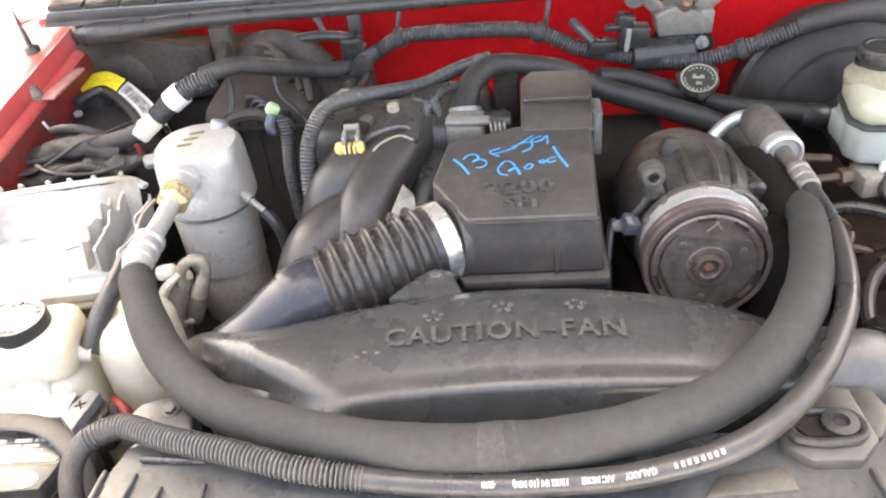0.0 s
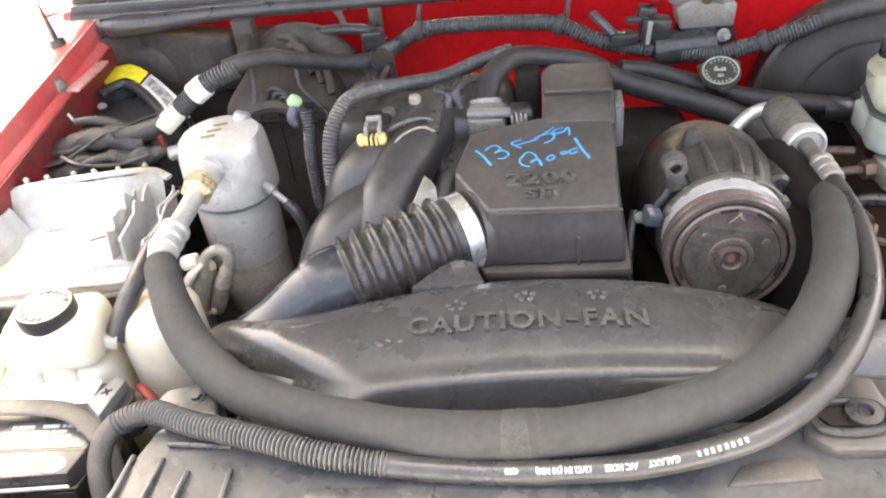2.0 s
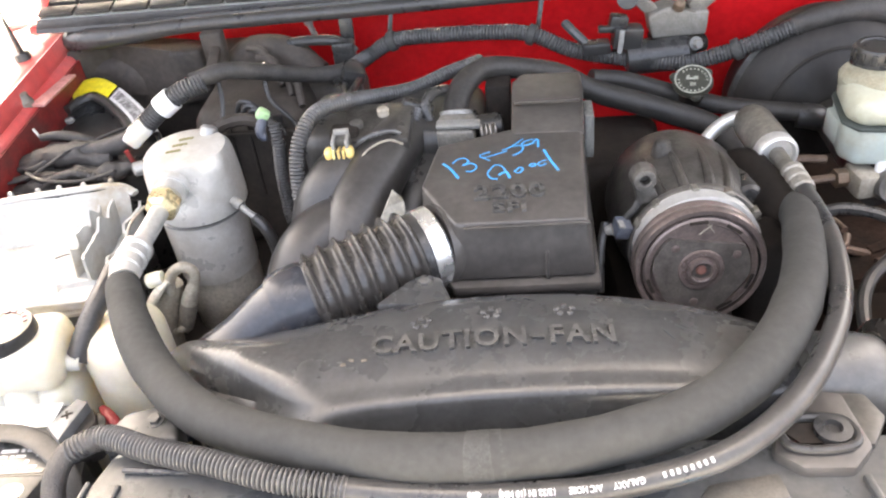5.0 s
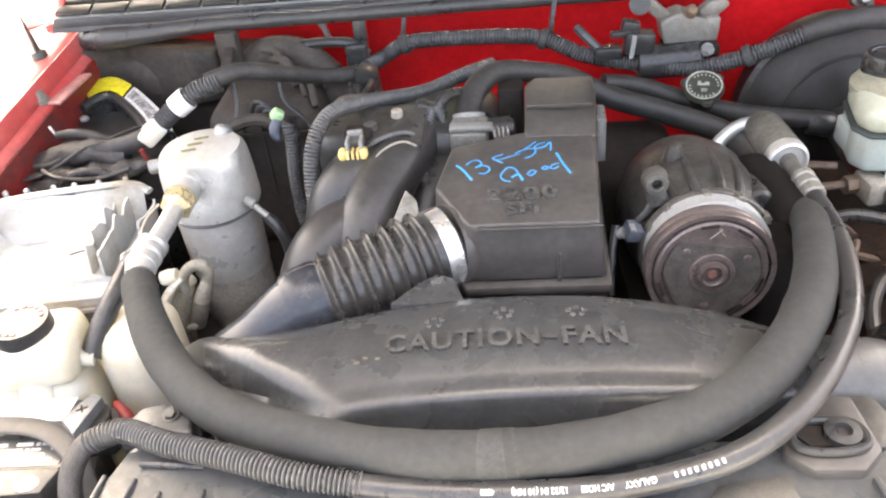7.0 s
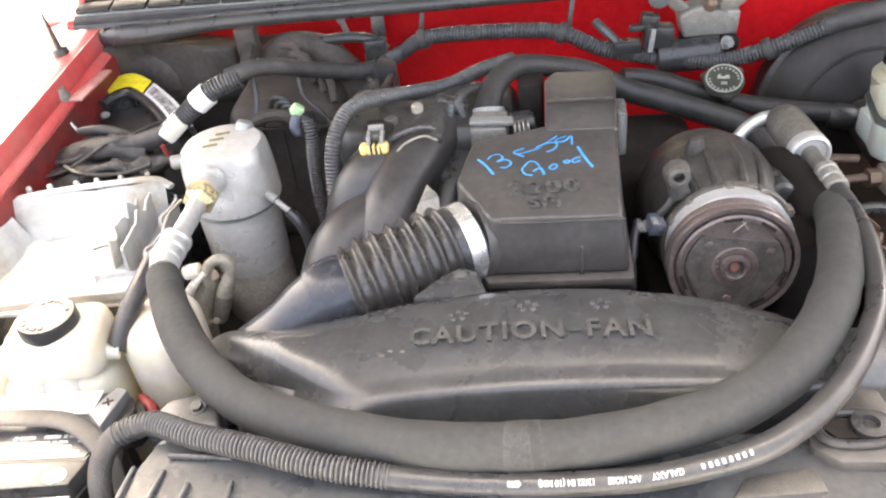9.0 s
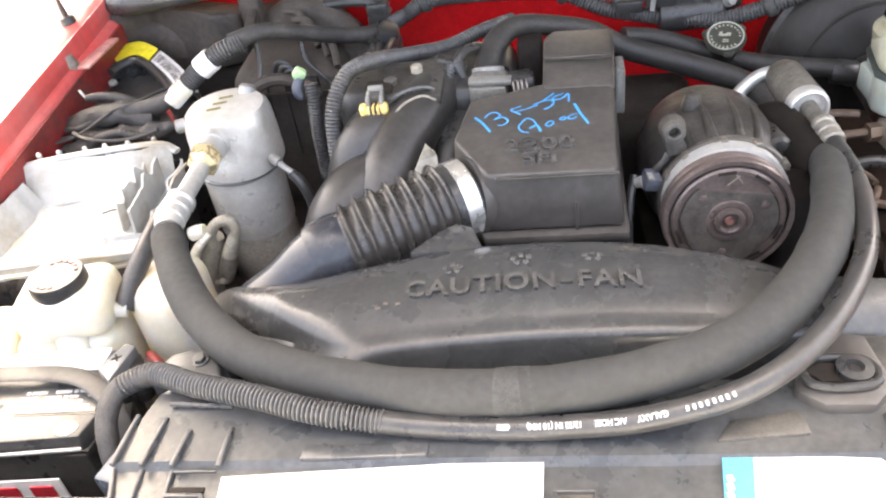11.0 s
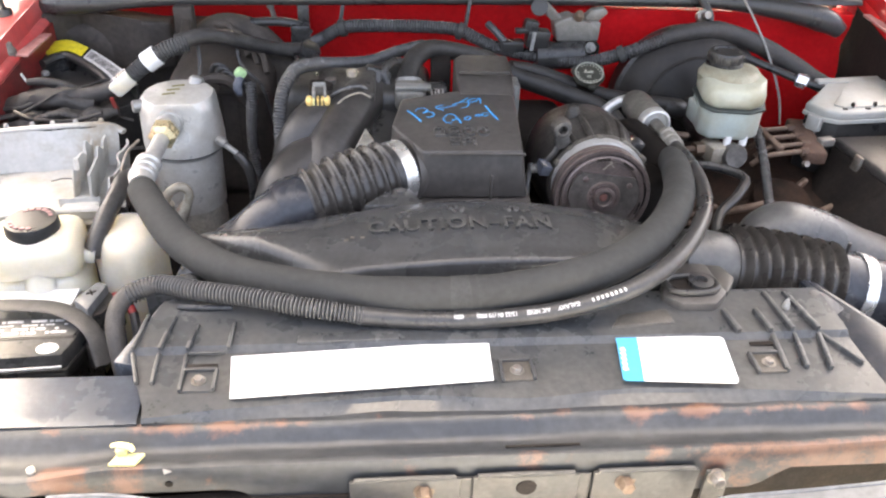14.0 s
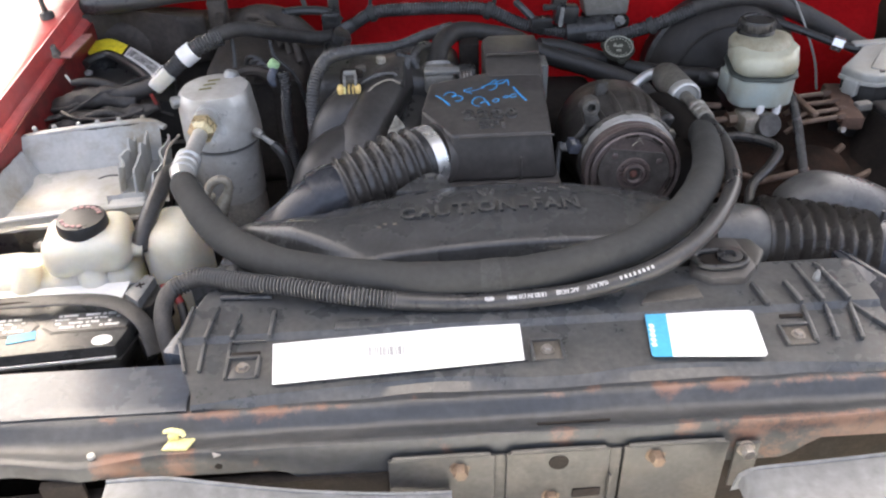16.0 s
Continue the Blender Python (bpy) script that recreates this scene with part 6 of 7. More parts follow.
def build_heater_side():
    h = thing("heater_case", (-0.38, 1.02, 0.80), "dusty black plastic heater case against the firewall", "heater case")
    part("shell", box((-0.43, 1.115, 0.91), (0.30, 0.06, 0.22), 0.025, (0, 0, -3), seg=4), "dustcase", h)
    part("inlet_cover", prism([(-0.575, 1.075), (-0.50, 1.10), (-0.40, 1.06), (-0.36, 1.07), (-0.36, 1.10), (-0.57, 1.12)], 0.95, lambda x, y: 1.040 - 0.10 * abs(x + 0.50), 0.006, seg=3), "dustcase", h)
    part("side_duct", box((-0.185, 1.03, 0.89), (0.10, 0.07, 0.21), 0.02, (0, 0, -3), seg=3), "dustcase", h)
    part("upper_duct", sweep([(-0.32, 1.07, 0.995), (-0.285, 1.07, 1.015), (-0.24, 1.06, 1.012), (-0.20, 1.04, 0.985)], [0.022, 0.024, 0.024, 0.022], 14, 0.008), "dustcase", h)
    part("evaporator_case", box((-0.275, 0.995, 0.895), (0.15, 0.15, 0.21), 0.03, (0, 0, -3), seg=4), "dustcase", h)
    part("curved_rib", sweep([(-0.33, 0.90, 0.96), (-0.30, 0.89, 1.0), (-0.26, 0.895, 1.0), (-0.235, 0.90, 0.96)], 0.008, 8, 0.006), "dustcase", h)
    for k in range(4):
        part("duct_rib", sweep([(-0.29 + 0.016 * k, 1.05 - 0.02 * k, 1.03 - 0.006 * k), (-0.265 + 0.016 * k, 1.03 - 0.02 * k, 1.032 - 0.006 * k), (-0.25 + 0.014 * k, 1.0 - 0.02 * k, 1.01 - 0.006 * k)], 0.005, 8, 0.006), "dustcase", h)
    for k in range(5):
        part("case_rib", box((-0.325 + 0.024 * k, 0.921, 0.93), (0.004, 0.006, 0.10), 0.0015), "dustcase", h)
    part("case_seam", box((-0.275, 0.9175, 0.972), (0.14, 0.005, 0.006), 0.0015, (0, 0, -3)), "dustcase", h)
    for k in range(6):
        a = k * 0.16
        part("accordion_fold", sweep([(-0.292 + 0.008 * k, 0.93 - 0.006 * k, 0.985), (-0.280 + 0.008 * k, 0.925 - 0.006 * k, 1.012 - 0.003 * k), (-0.262 + 0.007 * k, 0.922 - 0.006 * k, 1.006 - 0.004 * k), (-0.255 + 0.006 * k, 0.92 - 0.006 * k, 0.98)], 0.0035, 8, 0.005), "rubber", h)
    part("vacuum_tube", sweep([(-0.30, 0.925, 1.045), (-0.298, 0.915, 1.02), (-0.300, 0.90, 1.0), (-0.302, 0.88, 0.99)], 0.003, 8, 0.005), "black", h)
    part("vacuum_tube", sweep([(-0.25, 0.95, 1.04), (-0.243, 0.93, 1.01), (-0.215, 0.91, 0.985), (-0.20, 0.90, 0.93)], 0.0028, 8, 0.005), "black", h)
    part("case_clip", box((-0.238, 0.918, 0.985), (0.014, 0.008, 0.016), 0.002, (0, 0, -3)), "black", h)
    part("bracket", box((-0.335, 1.055, 1.035), (0.03, 0.02, 0.045), 0.004, (0, 0, -5)), "dustcase", h)
    part("bracket_arm", box((-0.33, 1.02, 1.03), (0.014, 0.08, 0.012), 0.003, (8, 0, 4)), "dustcase", h)
    b = thing("blower_motor", (-0.51, 0.96, 0.85), "round black blower housing with a yellow and white warning label", "blower")
    edge = [(-0.567, 1.04, 0.990), (-0.552, 1.070, 0.992), (-0.525, 1.083, 0.994), (-0.497, 1.066, 0.992), (-0.460, 1.025, 0.990), (-0.418, 0.968, 0.988), (-0.388, 0.915, 0.987)]
    out, par, _ = smooth_path(edge, 0.008)
    hull = [(p.x + 0.004, p.y + 0.004) for p in out[::3]] + [(-0.392, 0.905), (-0.43, 0.875), (-0.50, 0.87), (-0.57, 0.90), (-0.585, 0.97)]
    part("housing", prism(hull, 0.80, 0.965, 0.004), "black", b)
    inner = [Vector((-0.50, 0.955, 0.983)).lerp(p, 0.66) - Vector((0, 0, 0.002)) for p in out]
    part("flange", sheet([[p - Vector((0, 0, 0.022)) for p in out], [p - Vector((0, 0, 0.002)) for p in out], inner, [p - Vector((0, 0, 0.05)) for p in inner]], 0.003), "black", b)
    def arc(u0, u1, a, c, dz, mat, label):
        q = [p for p, t in zip(out, par) if u0 <= t <= u1]
        mid = Vector((-0.50, 0.955, 0.983))
        rows = [[mid.lerp(p, k) + Vector((0, 0, dz)) for p in q] for k in (a, c)]
        part("label_arc", sheet(rows, 0.0008), mat, b, label)
    lip = [Vector((-0.50, 0.955, 0.983)).lerp(p, 0.64) - Vector((0, 0, 0.004)) for p, t in zip(out, par) if t < 6]
    part("inner_lip", sweep(lip, 0.0065, 10, 0.006), "black", b)
    part("dome", lathe([(0.105, 0.0), (0.104, 0.020), (0.096, 0.034), (0.07, 0.044), (0.03, 0.049), (0.002, 0.050)], Matrix.Translation((-0.450, 1.135, 0.962)) @ Matrix.Diagonal((1.05, 0.50, 1.2, 1)), 40), "dustcase", b, "dusty domed blower casing")
    arc(0.6, 3.4, 0.70, 1.0, 0.001, "yellow", "yellow warning label band")
    arc(3.4, 6.0, 0.70, 1.0, 0.001, "batlabel", "pale printed label band")
    arc(3.6, 5.8, 0.75, 0.93, 0.0022, "batprint", "grey printed lines")
    part("flange_bolt", lathe([(0.006, 0), (0.006, 0.004), (0.003, 0.006)], Matrix.Translation((-0.415, 0.912, 0.986)), 12), "greyconn", b)
    part("flange_bolt", lathe([(0.006, 0), (0.006, 0.004), (0.003, 0.006)], Matrix.Translation((-0.535, 0.99, 0.975)), 12), "greyconn", b)
    # bundle of wires below the label
    w = thing("wire_bundle", (-0.47, 0.87, 0.95), "tangled black taped wires beside the tray", "wires")
    rnd = random.Random(4)
    for k in range(14):
        p = Vector((-0.575 + rnd.uniform(0, 0.06), 0.845 + rnd.uniform(0, 0.06), 0.965 + rnd.uniform(-0.03, 0.02)))
        pts = [p]
        d = Vector((1, rnd.uniform(-0.3, 0.3), rnd.uniform(-0.2, 0.3))).normalized()
        for j in range(rnd.randint(3, 6)):
            d = (d + Vector((0.15, rnd.uniform(-0.7, 0.7), rnd.uniform(-0.35, 0.35)))).normalized()
            p = p + d * rnd.uniform(0.025, 0.04)
            p = Vector((min(-0.37, p.x), max(0.842, min(0.925, p.y)), max(0.92, min(0.992, p.z))))
            pts.append(p)
        part("wire", sweep(pts, rnd.choice((0.0015, 0.002, 0.0025, 0.0035)), 8, 0.005, seed=k + 1), "tapewrap" if k % 3 else "black", w)
    part("taped_branch", sweep([(-0.532, 0.905, 0.998), (-0.515, 0.905, 0.999), (-0.499, 0.905, 0.997), (-0.482, 0.905, 0.992), (-0.466, 0.905, 0.984)], [0.0045, 0.006, 0.0065, 0.006, 0.006], 12, 0.004, seed=9), "tapewrap", w)
    part("taped_branch", sweep([(-0.56, 0.888, 0.953), (-0.545, 0.888, 0.963), (-0.524, 0.888, 0.976), (-0.492, 0.888, 0.982), (-0.457, 0.888, 0.983), (-0.43, 0.888, 0.988), (-0.403, 0.888, 0.998)], [0.010, 0.012, 0.012, 0.013, 0.0125, 0.012, 0.012], 14, 0.004, seed=11), "tapewrap", w)
    part("braided_loop", sweep([(-0.53, 0.85, 0.951), (-0.514, 0.85, 0.964), (-0.495, 0.85, 0.972), (-0.475, 0.85, 0.974), (-0.454, 0.85, 0.967), (-0.435, 0.85, 0.96)], 0.0055, 12, ridge=0.14, pitch=0.005), "tapewrap", w)
    for pts, r, sd in (([(-0.575, 0.895, 0.955), (-0.545, 0.893, 0.972), (-0.505, 0.890, 0.981), (-0.47, 0.886, 0.979), (-0.44, 0.884, 0.975)], [0.012, 0.018, 0.020, 0.017, 0.012], 21), ([(-0.57, 0.862, 0.94), (-0.53, 0.862, 0.955), (-0.49, 0.866, 0.962), (-0.45, 0.868, 0.962), (-0.41, 0.876, 0.965)], [0.014, 0.018, 0.017, 0.016, 0.014], 23)):
        bm = sweep(pts, r, 20, 0.003, flat=0.7)
        for v in bm.verts:
            v.co += v.co.normalized() * 0.006 * noise.noise(v.co * 45 + Vector((sd, 0, 0))) + Vector((0, 0, 0.003 * noise.noise(v.co * 120)))
        part("taped_harness", bm, "tapewrap", w, "lumpy cloth-taped harness")
    part("terminal", sweep([(-0.532, 0.905, 0.998), (-0.538, 0.907, 1.01)], 0.0018, 6, 0.004), "alutube", w)
    part("red_wire", sweep([(-0.415, 0.87, 0.988), (-0.413, 0.87, 0.979), (-0.411, 0.87, 0.971)], 0.003, 8, 0.006), "shadered", w)


def build_looms():
    l = thing("main_loom", (-0.2, 1.0, 0.99), "ribbed black wiring loom clipped along the firewall", "wiring loom")
    part("loom_left", sweep([(-0.402, 0.889, 1.0), (-0.383, 0.893, 1.015), (-0.36, 0.896, 1.032), (-0.335, 0.90, 1.046), (-0.309, 0.907, 1.052)], 0.0118, 16, ridge=0.20, waves=8, sharp=0.55, pitch=0.0042), "loom", l)
    part("white_tape", sweep([(-0.367, 0.895, 1.027), (-0.358, 0.8965, 1.033), (-0.350, 0.898, 1.038)], 0.0145, 14, 0.004), "paper", l, "white tape wrap")
    part("white_connector", box((-0.401, 0.889, 1.002), (0.034, 0.026, 0.022), 0.004, (0, -38, 10)), "white", l, "cream plastic connector")
    part("loom_middle", sweep([(-0.325, 0.905, 1.053), (-0.283, 0.92, 1.057), (-0.237, 0.95, 1.036), (-0.201, 0.98, 1.016), (-0.168, 1.0, 1.006), (-0.145, 1.02, 1.004)], [0.011, 0.0105, 0.0105, 0.0105, 0.011, 0.011], 14, 0.006, seed=5), "tapewrap", l)
    part("loom_firewall", sweep([(-0.15, 1.02, 1.003), (-0.125, 1.045, 1.008), (-0.09, 1.045, 1.025), (-0.03, 1.035, 1.030), (0.04, 1.025, 1.031), (0.087, 1.012, 1.029), (0.135, 1.0, 1.009), (0.18, 0.99, 1.0), (0.23, 0.975, 0.995), (0.28, 0.96, 0.996), (0.34, 0.945, 1.017), (0.40, 0.935, 1.044)], 0.0100, 16, ridge=0.20, waves=8, sharp=0.55, pitch=0.0042), "loom", l)
    part("loom_right", sweep([(0.39, 0.937, 1.040), (0.42, 0.935, 1.050), (0.48, 0.945, 1.048), (0.55, 0.945, 1.026), (0.61, 0.93, 0.995), (0.65, 0.91, 0.975), (0.68, 0.88, 0.97)], [0.011, 0.013, 0.015, 0.014, 0.016, 0.014, 0.012], 14, 0.008, seed=7), "tapewrap", l)
    for p, d in (((-0.095, 1.047, 1.023), (1, -0.1, 0.3)), ((0.087, 1.011, 1.029), (1, -0.3, -0.3)), ((0.33, 0.947, 1.013), (1, -0.2, 0.5))):
        part("clip", lathe([(0.0125, -0.005), (0.0135, -0.004), (0.0135, 0.004), (0.0125, 0.005)], axis_m(p, d), 16), "tape", l)
    for x, y, z in ((-0.095, 1.058, 1.047), (0.10, 1.03, 1.048)):
        part("clip_strap", box((x, y, z), (0.006, 0.006, 0.045), 0.001, (-15, 10, 0)), "black", l)
    part("junction", box((-0.148, 1.0, 1.0), (0.03, 0.03, 0.03), 0.006, (10, 20, 10)), "black", l)
    j = thing("branch_wires", (-0.14, 0.95, 0.97), "cluster of thin black wires and clips below the loom", "wires")
    rnd = random.Random(8)
    for k in range(12):
        a = Vector((-0.15 + rnd.uniform(-0.02, 0.02), 1.0 + rnd.uniform(-0.02, 0.01), 1.0))
        e = Vector((-0.13 + rnd.uniform(-0.05, 0.05), 0.90 + rnd.uniform(-0.03, 0.05), 0.96 + rnd.uniform(-0.02, 0.02)))
        mid = (a + e) / 2 + Vector((rnd.uniform(-0.03, 0.03), rnd.uniform(-0.01, 0.01), rnd.uniform(-0.01, 0.02)))
        part("wire", sweep([a, mid, e], rnd.choice((0.0025, 0.003, 0.005)), 8, 0.008), "black", j)
    # second loom over the manifold
    s = thing("sensor_loom", (-0.1, 0.82, 0.95), "ribbed loom arching over the intake", "wiring loom")
    part("loom", sweep([(-0.178, 0.715, 0.95), (-0.180, 0.728, 1.0), (-0.176, 0.745, 1.04), (-0.160, 0.772, 1.062), (-0.135, 0.80, 1.060), (-0.10, 0.84, 1.045), (-0.06, 0.87, 1.036), (-0.02, 0.895, 1.04), (0.02, 0.92, 1.04)], 0.0082, 14, ridge=0.18, waves=8, sharp=0.55, pitch=0.0038), "loom", s)
    part("drop", sweep([(-0.052, 0.80, 1.045), (-0.060, 0.775, 1.03), (-0.064, 0.745, 1.0), (-0.062, 0.70, 0.95)], 0.0062, 12, ridge=0.16, pitch=0.004), "loom", s)
    part("hook", box((-0.052, 0.805, 1.046), (0.035, 0.016, 0.012), 0.004, (0, 20, 0)), "black", s)
    part("jumper", sweep([(-0.125, 0.74, 1.035), (-0.10, 0.735, 1.052), (-0.075, 0.745, 1.05), (-0.06, 0.755, 1.03)], 0.0028, 8, 0.005), "loom", s)
    part("stub", sweep([(-0.02, 0.83, 1.05), (-0.035, 0.815, 1.055), (-0.045, 0.80, 1.045), (-0.035, 0.79, 1.02)], 0.006, 10, 0.005), "black", s)
    g = thing("heater_sensor", (-0.238, 0.86, 0.9), "pale green vacuum connector on a ribbed loom", "connector")
    part("green_cap", box((-0.237, 0.860, 1.025), (0.015, 0.013, 0.014), 0.004, (10, 40, 15)), "green", g, "pale green plug")
    part("plug_body", sweep([(-0.237, 0.858, 1.020), (-0.242, 0.852, 1.010), (-0.240, 0.850, 1.002), (-0.236, 0.850, 1.001)], [0.0060, 0.0062, 0.006, 0.005], 12, 0.003), "blueconn", g, "blue-grey plug body")
    part("loom", sweep([(-0.225, 0.855, 1.015), (-0.224, 0.848, 0.99), (-0.228, 0.845, 0.95), (-0.226, 0.835, 0.90), (-0.215, 0.81, 0.86)], 0.0078, 14, ridge=0.18, waves=8, sharp=0.55, pitch=0.0038), "loom", g)
    # bolt and bracket on the firewall by the heater
    k = thing("vacuum_bracket", (-0.16, 1.05, 0.98), "small dark bracket and tube with a bright bolt", "bracket")
    part("tube", sweep([(-0.235, 1.055, 1.03), (-0.20, 1.05, 1.033), (-0.165, 1.045, 1.030), (-0.145, 1.04, 1.015)], 0.007, 10, 0.006), "black", k)
    part("block", box((-0.16, 1.04, 1.015), (0.03, 0.02, 0.035), 0.004), "black", k)
    part("strap", box((-0.155, 1.06, 1.045), (0.018, 0.006, 0.05), 0.001, (-10, 0, 0)), "black", k)
    part("ball_stud", lathe([(0.004, 0), (0.004, 0.02), (0.006, 0.024), (0.006, 0.032), (0.003, 0.036)], axis_m((-0.20, 1.07, 1.03), (-0.2, -0.3, 1)), 12), "alu", k)


def build_engine_hoses():
    p = thing("breather_hose", (0.06, 0.88, 0.95), "thick black breather hose arching behind the air box", "hose")
    part("hose_clamp", lathe([(0.0165, -0.004), (0.018, -0.003), (0.018, 0.003), (0.0165, 0.004)], axis_m((-0.0125, 0.805, 1.032), (0, 0.5, 0.8)), 20), "greyconn", p)
    part("hose", sweep([(-0.013, 0.795, 1.02), (-0.012, 0.815, 1.037), (-0.001, 0.84, 1.050), (0.024, 0.865, 1.055), (0.07, 0.878, 1.044), (0.110, 0.884, 1.030), (0.146, 0.882, 1.008), (0.216, 0.868, 0.986), (0.286, 0.85, 0.960), (0.31, 0.81, 0.93)], [0.016, 0.0145, 0.0135, 0.0125, 0.0122, 0.0125, 0.0132, 0.0138, 0.014, 0.014], 16, 0.008), "oldrubber", p)
    q = thing("booster_hose", (0.27, 0.91, 0.93), "black vacuum hose running to the brake booster", "hose")
    part("hose", sweep([(0.15, 0.92, 1.005), (0.19, 0.928, 0.995), (0.235, 0.918, 0.982), (0.29, 0.90, 0.968), (0.34, 0.885, 0.963), (0.392, 0.868, 0.962)], 0.0108, 14, 0.008), "oldrubber", q)
    part("elbow", sweep([(0.385, 0.872, 0.958), (0.402, 0.868, 0.956), (0.41, 0.875, 0.95)], 0.015, 14, 0.005), "black", q)
    o = thing("oil_cap", (0.265, 0.90, 0.95), "black oil filler cap with pale engraved ring", "oil cap")
    d = Vector((-0.08, -0.42, 0.9)).normalized()
    c = Vector((0.265, 0.894, 1.003))
    m = axis_m(c, d) @ Matrix.Scale(0.86, 4)
    part("neck", lathe([(0.018, -0.06), (0.018, -0.008)], m, 20), "matte", o)
    cap = part("cap", lathe([(0.021, -0.008), (0.0265, -0.006), (0.0275, -0.003), (0.0265, 0.0), (0.025, 0.003), (0.0225, 0.003), (0.0215, 0.0015), (0.001, 0.0015)], m, 36), "olive", o)
    for k in range(3):
        a = radians(40 + 120 * k)
        part("grip_lobe", lathe([(0.007, -0.007), (0.008, -0.003), (0.006, 0.0)], m @ Matrix.Translation((0.0245 * math.cos(a), 0.0245 * math.sin(a), 0)), 12), "olive", cap)
    part("ring", lathe([(0.0235, 0.002), (0.0245, 0.0036), (0.0225, 0.0036), (0.0222, 0.002)], m, 36, cap=False), "capprint", cap)
    for k in range(22):
        a = 2 * math.pi * k / 22
        if k % 11 < 9:
            bm = bmesh.new()
            bmesh.ops.create_cube(bm, size=1, matrix=m @ Matrix.Translation((0.0188 * math.cos(a), 0.0188 * math.sin(a), 0.002)) @ Matrix.Rotation(a, 4, "Z") @ Matrix.Diagonal((0.0026, 0.002, 0.0008, 1)))
            part("ring_print", bm, "capprint", cap)
    for x, y, sx, sy in ((-0.001, 0.002, 0.016, 0.003), (0.004, 0.0045, 0.006, 0.003), (-0.006, 0.005, 0.004, 0.005), (0, -0.006, 0.008, 0.0014), (0, -0.009, 0.008, 0.0014)):
        bm = bmesh.new()
        bmesh.ops.create_cube(bm, size=1, matrix=m @ Matrix.Translation((x, y, 0.002)) @ Matrix.Diagonal((sx, sy, 0.0008, 1)))
        part("emblem", bm, "capprint", cap)


# ---- driver side ----
def build_brakes():
    b = thing("brake_booster", (0.435, 0.93, 0.80), "large dusty black brake booster drum on the firewall", "brake booster")
    m = axis_m((0.445, 0.985, 0.930), (0, -1, 0.06)) @ Matrix.Scale(0.90, 4)
    part("drum", lathe([(0.10, -0.02), (0.128, 0.0), (0.133, 0.02), (0.133, 0.036), (0.136, 0.038), (0.136, 0.046), (0.130, 0.052), (0.122, 0.070), (0.10, 0.086), (0.06, 0.098), (0.045, 0.106), (0.04, 0.108)], m, 64), "booster", b)
    part("rim_band", lathe([(0.1345, 0.044), (0.1375, 0.046), (0.1375, 0.050), (0.1345, 0.052)], m, 64), "comp", b)
    for r0, z0 in ((0.094, 0.089),):
        part("pressed_ring", lathe([(r0 + 0.003, z0 - 0.003), (r0 + 0.001, z0 + 0.0005), (r0 - 0.002, z0 + 0.001), (r0 - 0.004, z0 - 0.002)], m, 56, cap=False), "booster", b)
    part("check_valve", lathe([(0.014, 0.08), (0.014, 0.115), (0.010, 0.118)], m @ Matrix.Translation((-0.03, 0.01, 0)), 16), "black", b)
    c = thing("master_cylinder", (0.42, 0.78, 0.90), "cast master cylinder with rusty brake pipes", "master cylinder")
    part("body", sweep([(0.432, 0.90, 0.945), (0.425, 0.80, 0.945), (0.42, 0.725, 0.945)], 0.021, 18, 0.01), "comp", c)
    part("nose", lathe([(0.014, -0.015), (0.017, 0.0), (0.0165, 0.016), (0.015, 0.018), (0.013, 0.0175)], axis_m((0.424, 0.722, 0.953), (0, -1, 0.35)), 24), "castgrey", c)
    part("port_block", box((0.402, 0.730, 0.955), (0.024, 0.036, 0.026), 0.004, (0, 0, 6)), "dustalu", c, "dusty pale port block")
    part("port_nut", lathe([(0.010, 0), (0.010, 0.014)], axis_m((0.391, 0.738, 0.955), (-1, -0.1, 0)), 6), "rustbolt", c)
    part("brake_pipe", sweep([(0.385, 0.739, 0.955), (0.360, 0.737, 0.955), (0.335, 0.738, 0.953), (0.31, 0.76, 0.93)], 0.0045, 8, 0.006), "rustpipe", c)
    part("brake_pipe", sweep([(0.375, 0.76, 0.965), (0.345, 0.76, 0.968), (0.32, 0.765, 0.962), (0.30, 0.78, 0.94)], 0.0045, 8, 0.006), "rustpipe", c)
    r = thing("brake_reservoir", (0.415, 0.79, 0.96), "pale translucent brake fluid reservoir with a black cap", "reservoir")
    tank = [(0.366, 0.742), (0.376, 0.722), (0.425, 0.712), (0.450, 0.722), (0.462, 0.752), (0.474, 0.80), (0.462, 0.82), (0.395, 0.82), (0.378, 0.80)]
    part("lower_half", prism([(0.420 + (x - 0.420) * 0.95, 0.766 + (y - 0.766) * 0.95) for x, y in tank], 0.966, 1.008, 0.006, seg=3), "reservoir", r)
    part("seam", prism(tank, 1.006, 1.010, 0.0015), "seamdark", r)
    part("upper_half", prism([(0.420 + (x - 0.420) * 0.99, 0.766 + (y - 0.766) * 0.99) for x, y in tank], 1.009, lambda x, y: 1.036 + 0.06 * (y - 0.71), 0.012, seg=4, top=0.93), "restop", r, "yellowed upper half")
    part("fill_collar", lathe([(0.043, 1.026), (0.044, 1.035), (0.038, 1.0425), (0.027, 1.046)], Matrix.Translation((0.418, 0.782, 0)) @ Matrix.Diagonal((0.95, 0.98, 1, 1)), 32), "dusttop", r, "brown dust round the filler")
    for x in (0.405, 0.428):
        part("foot", lathe([(0.005, -0.008), (0.0055, 0.006)], Matrix.Translation((x + 0.001, 0.722, 0.966)), 12), "paper", r)
    part("side_lug", box((0.377, 0.775, 0.985), (0.012, 0.035, 0.03), 0.004), "reservoir", r)
    k = Vector((0.415, 0.797, 1.044))
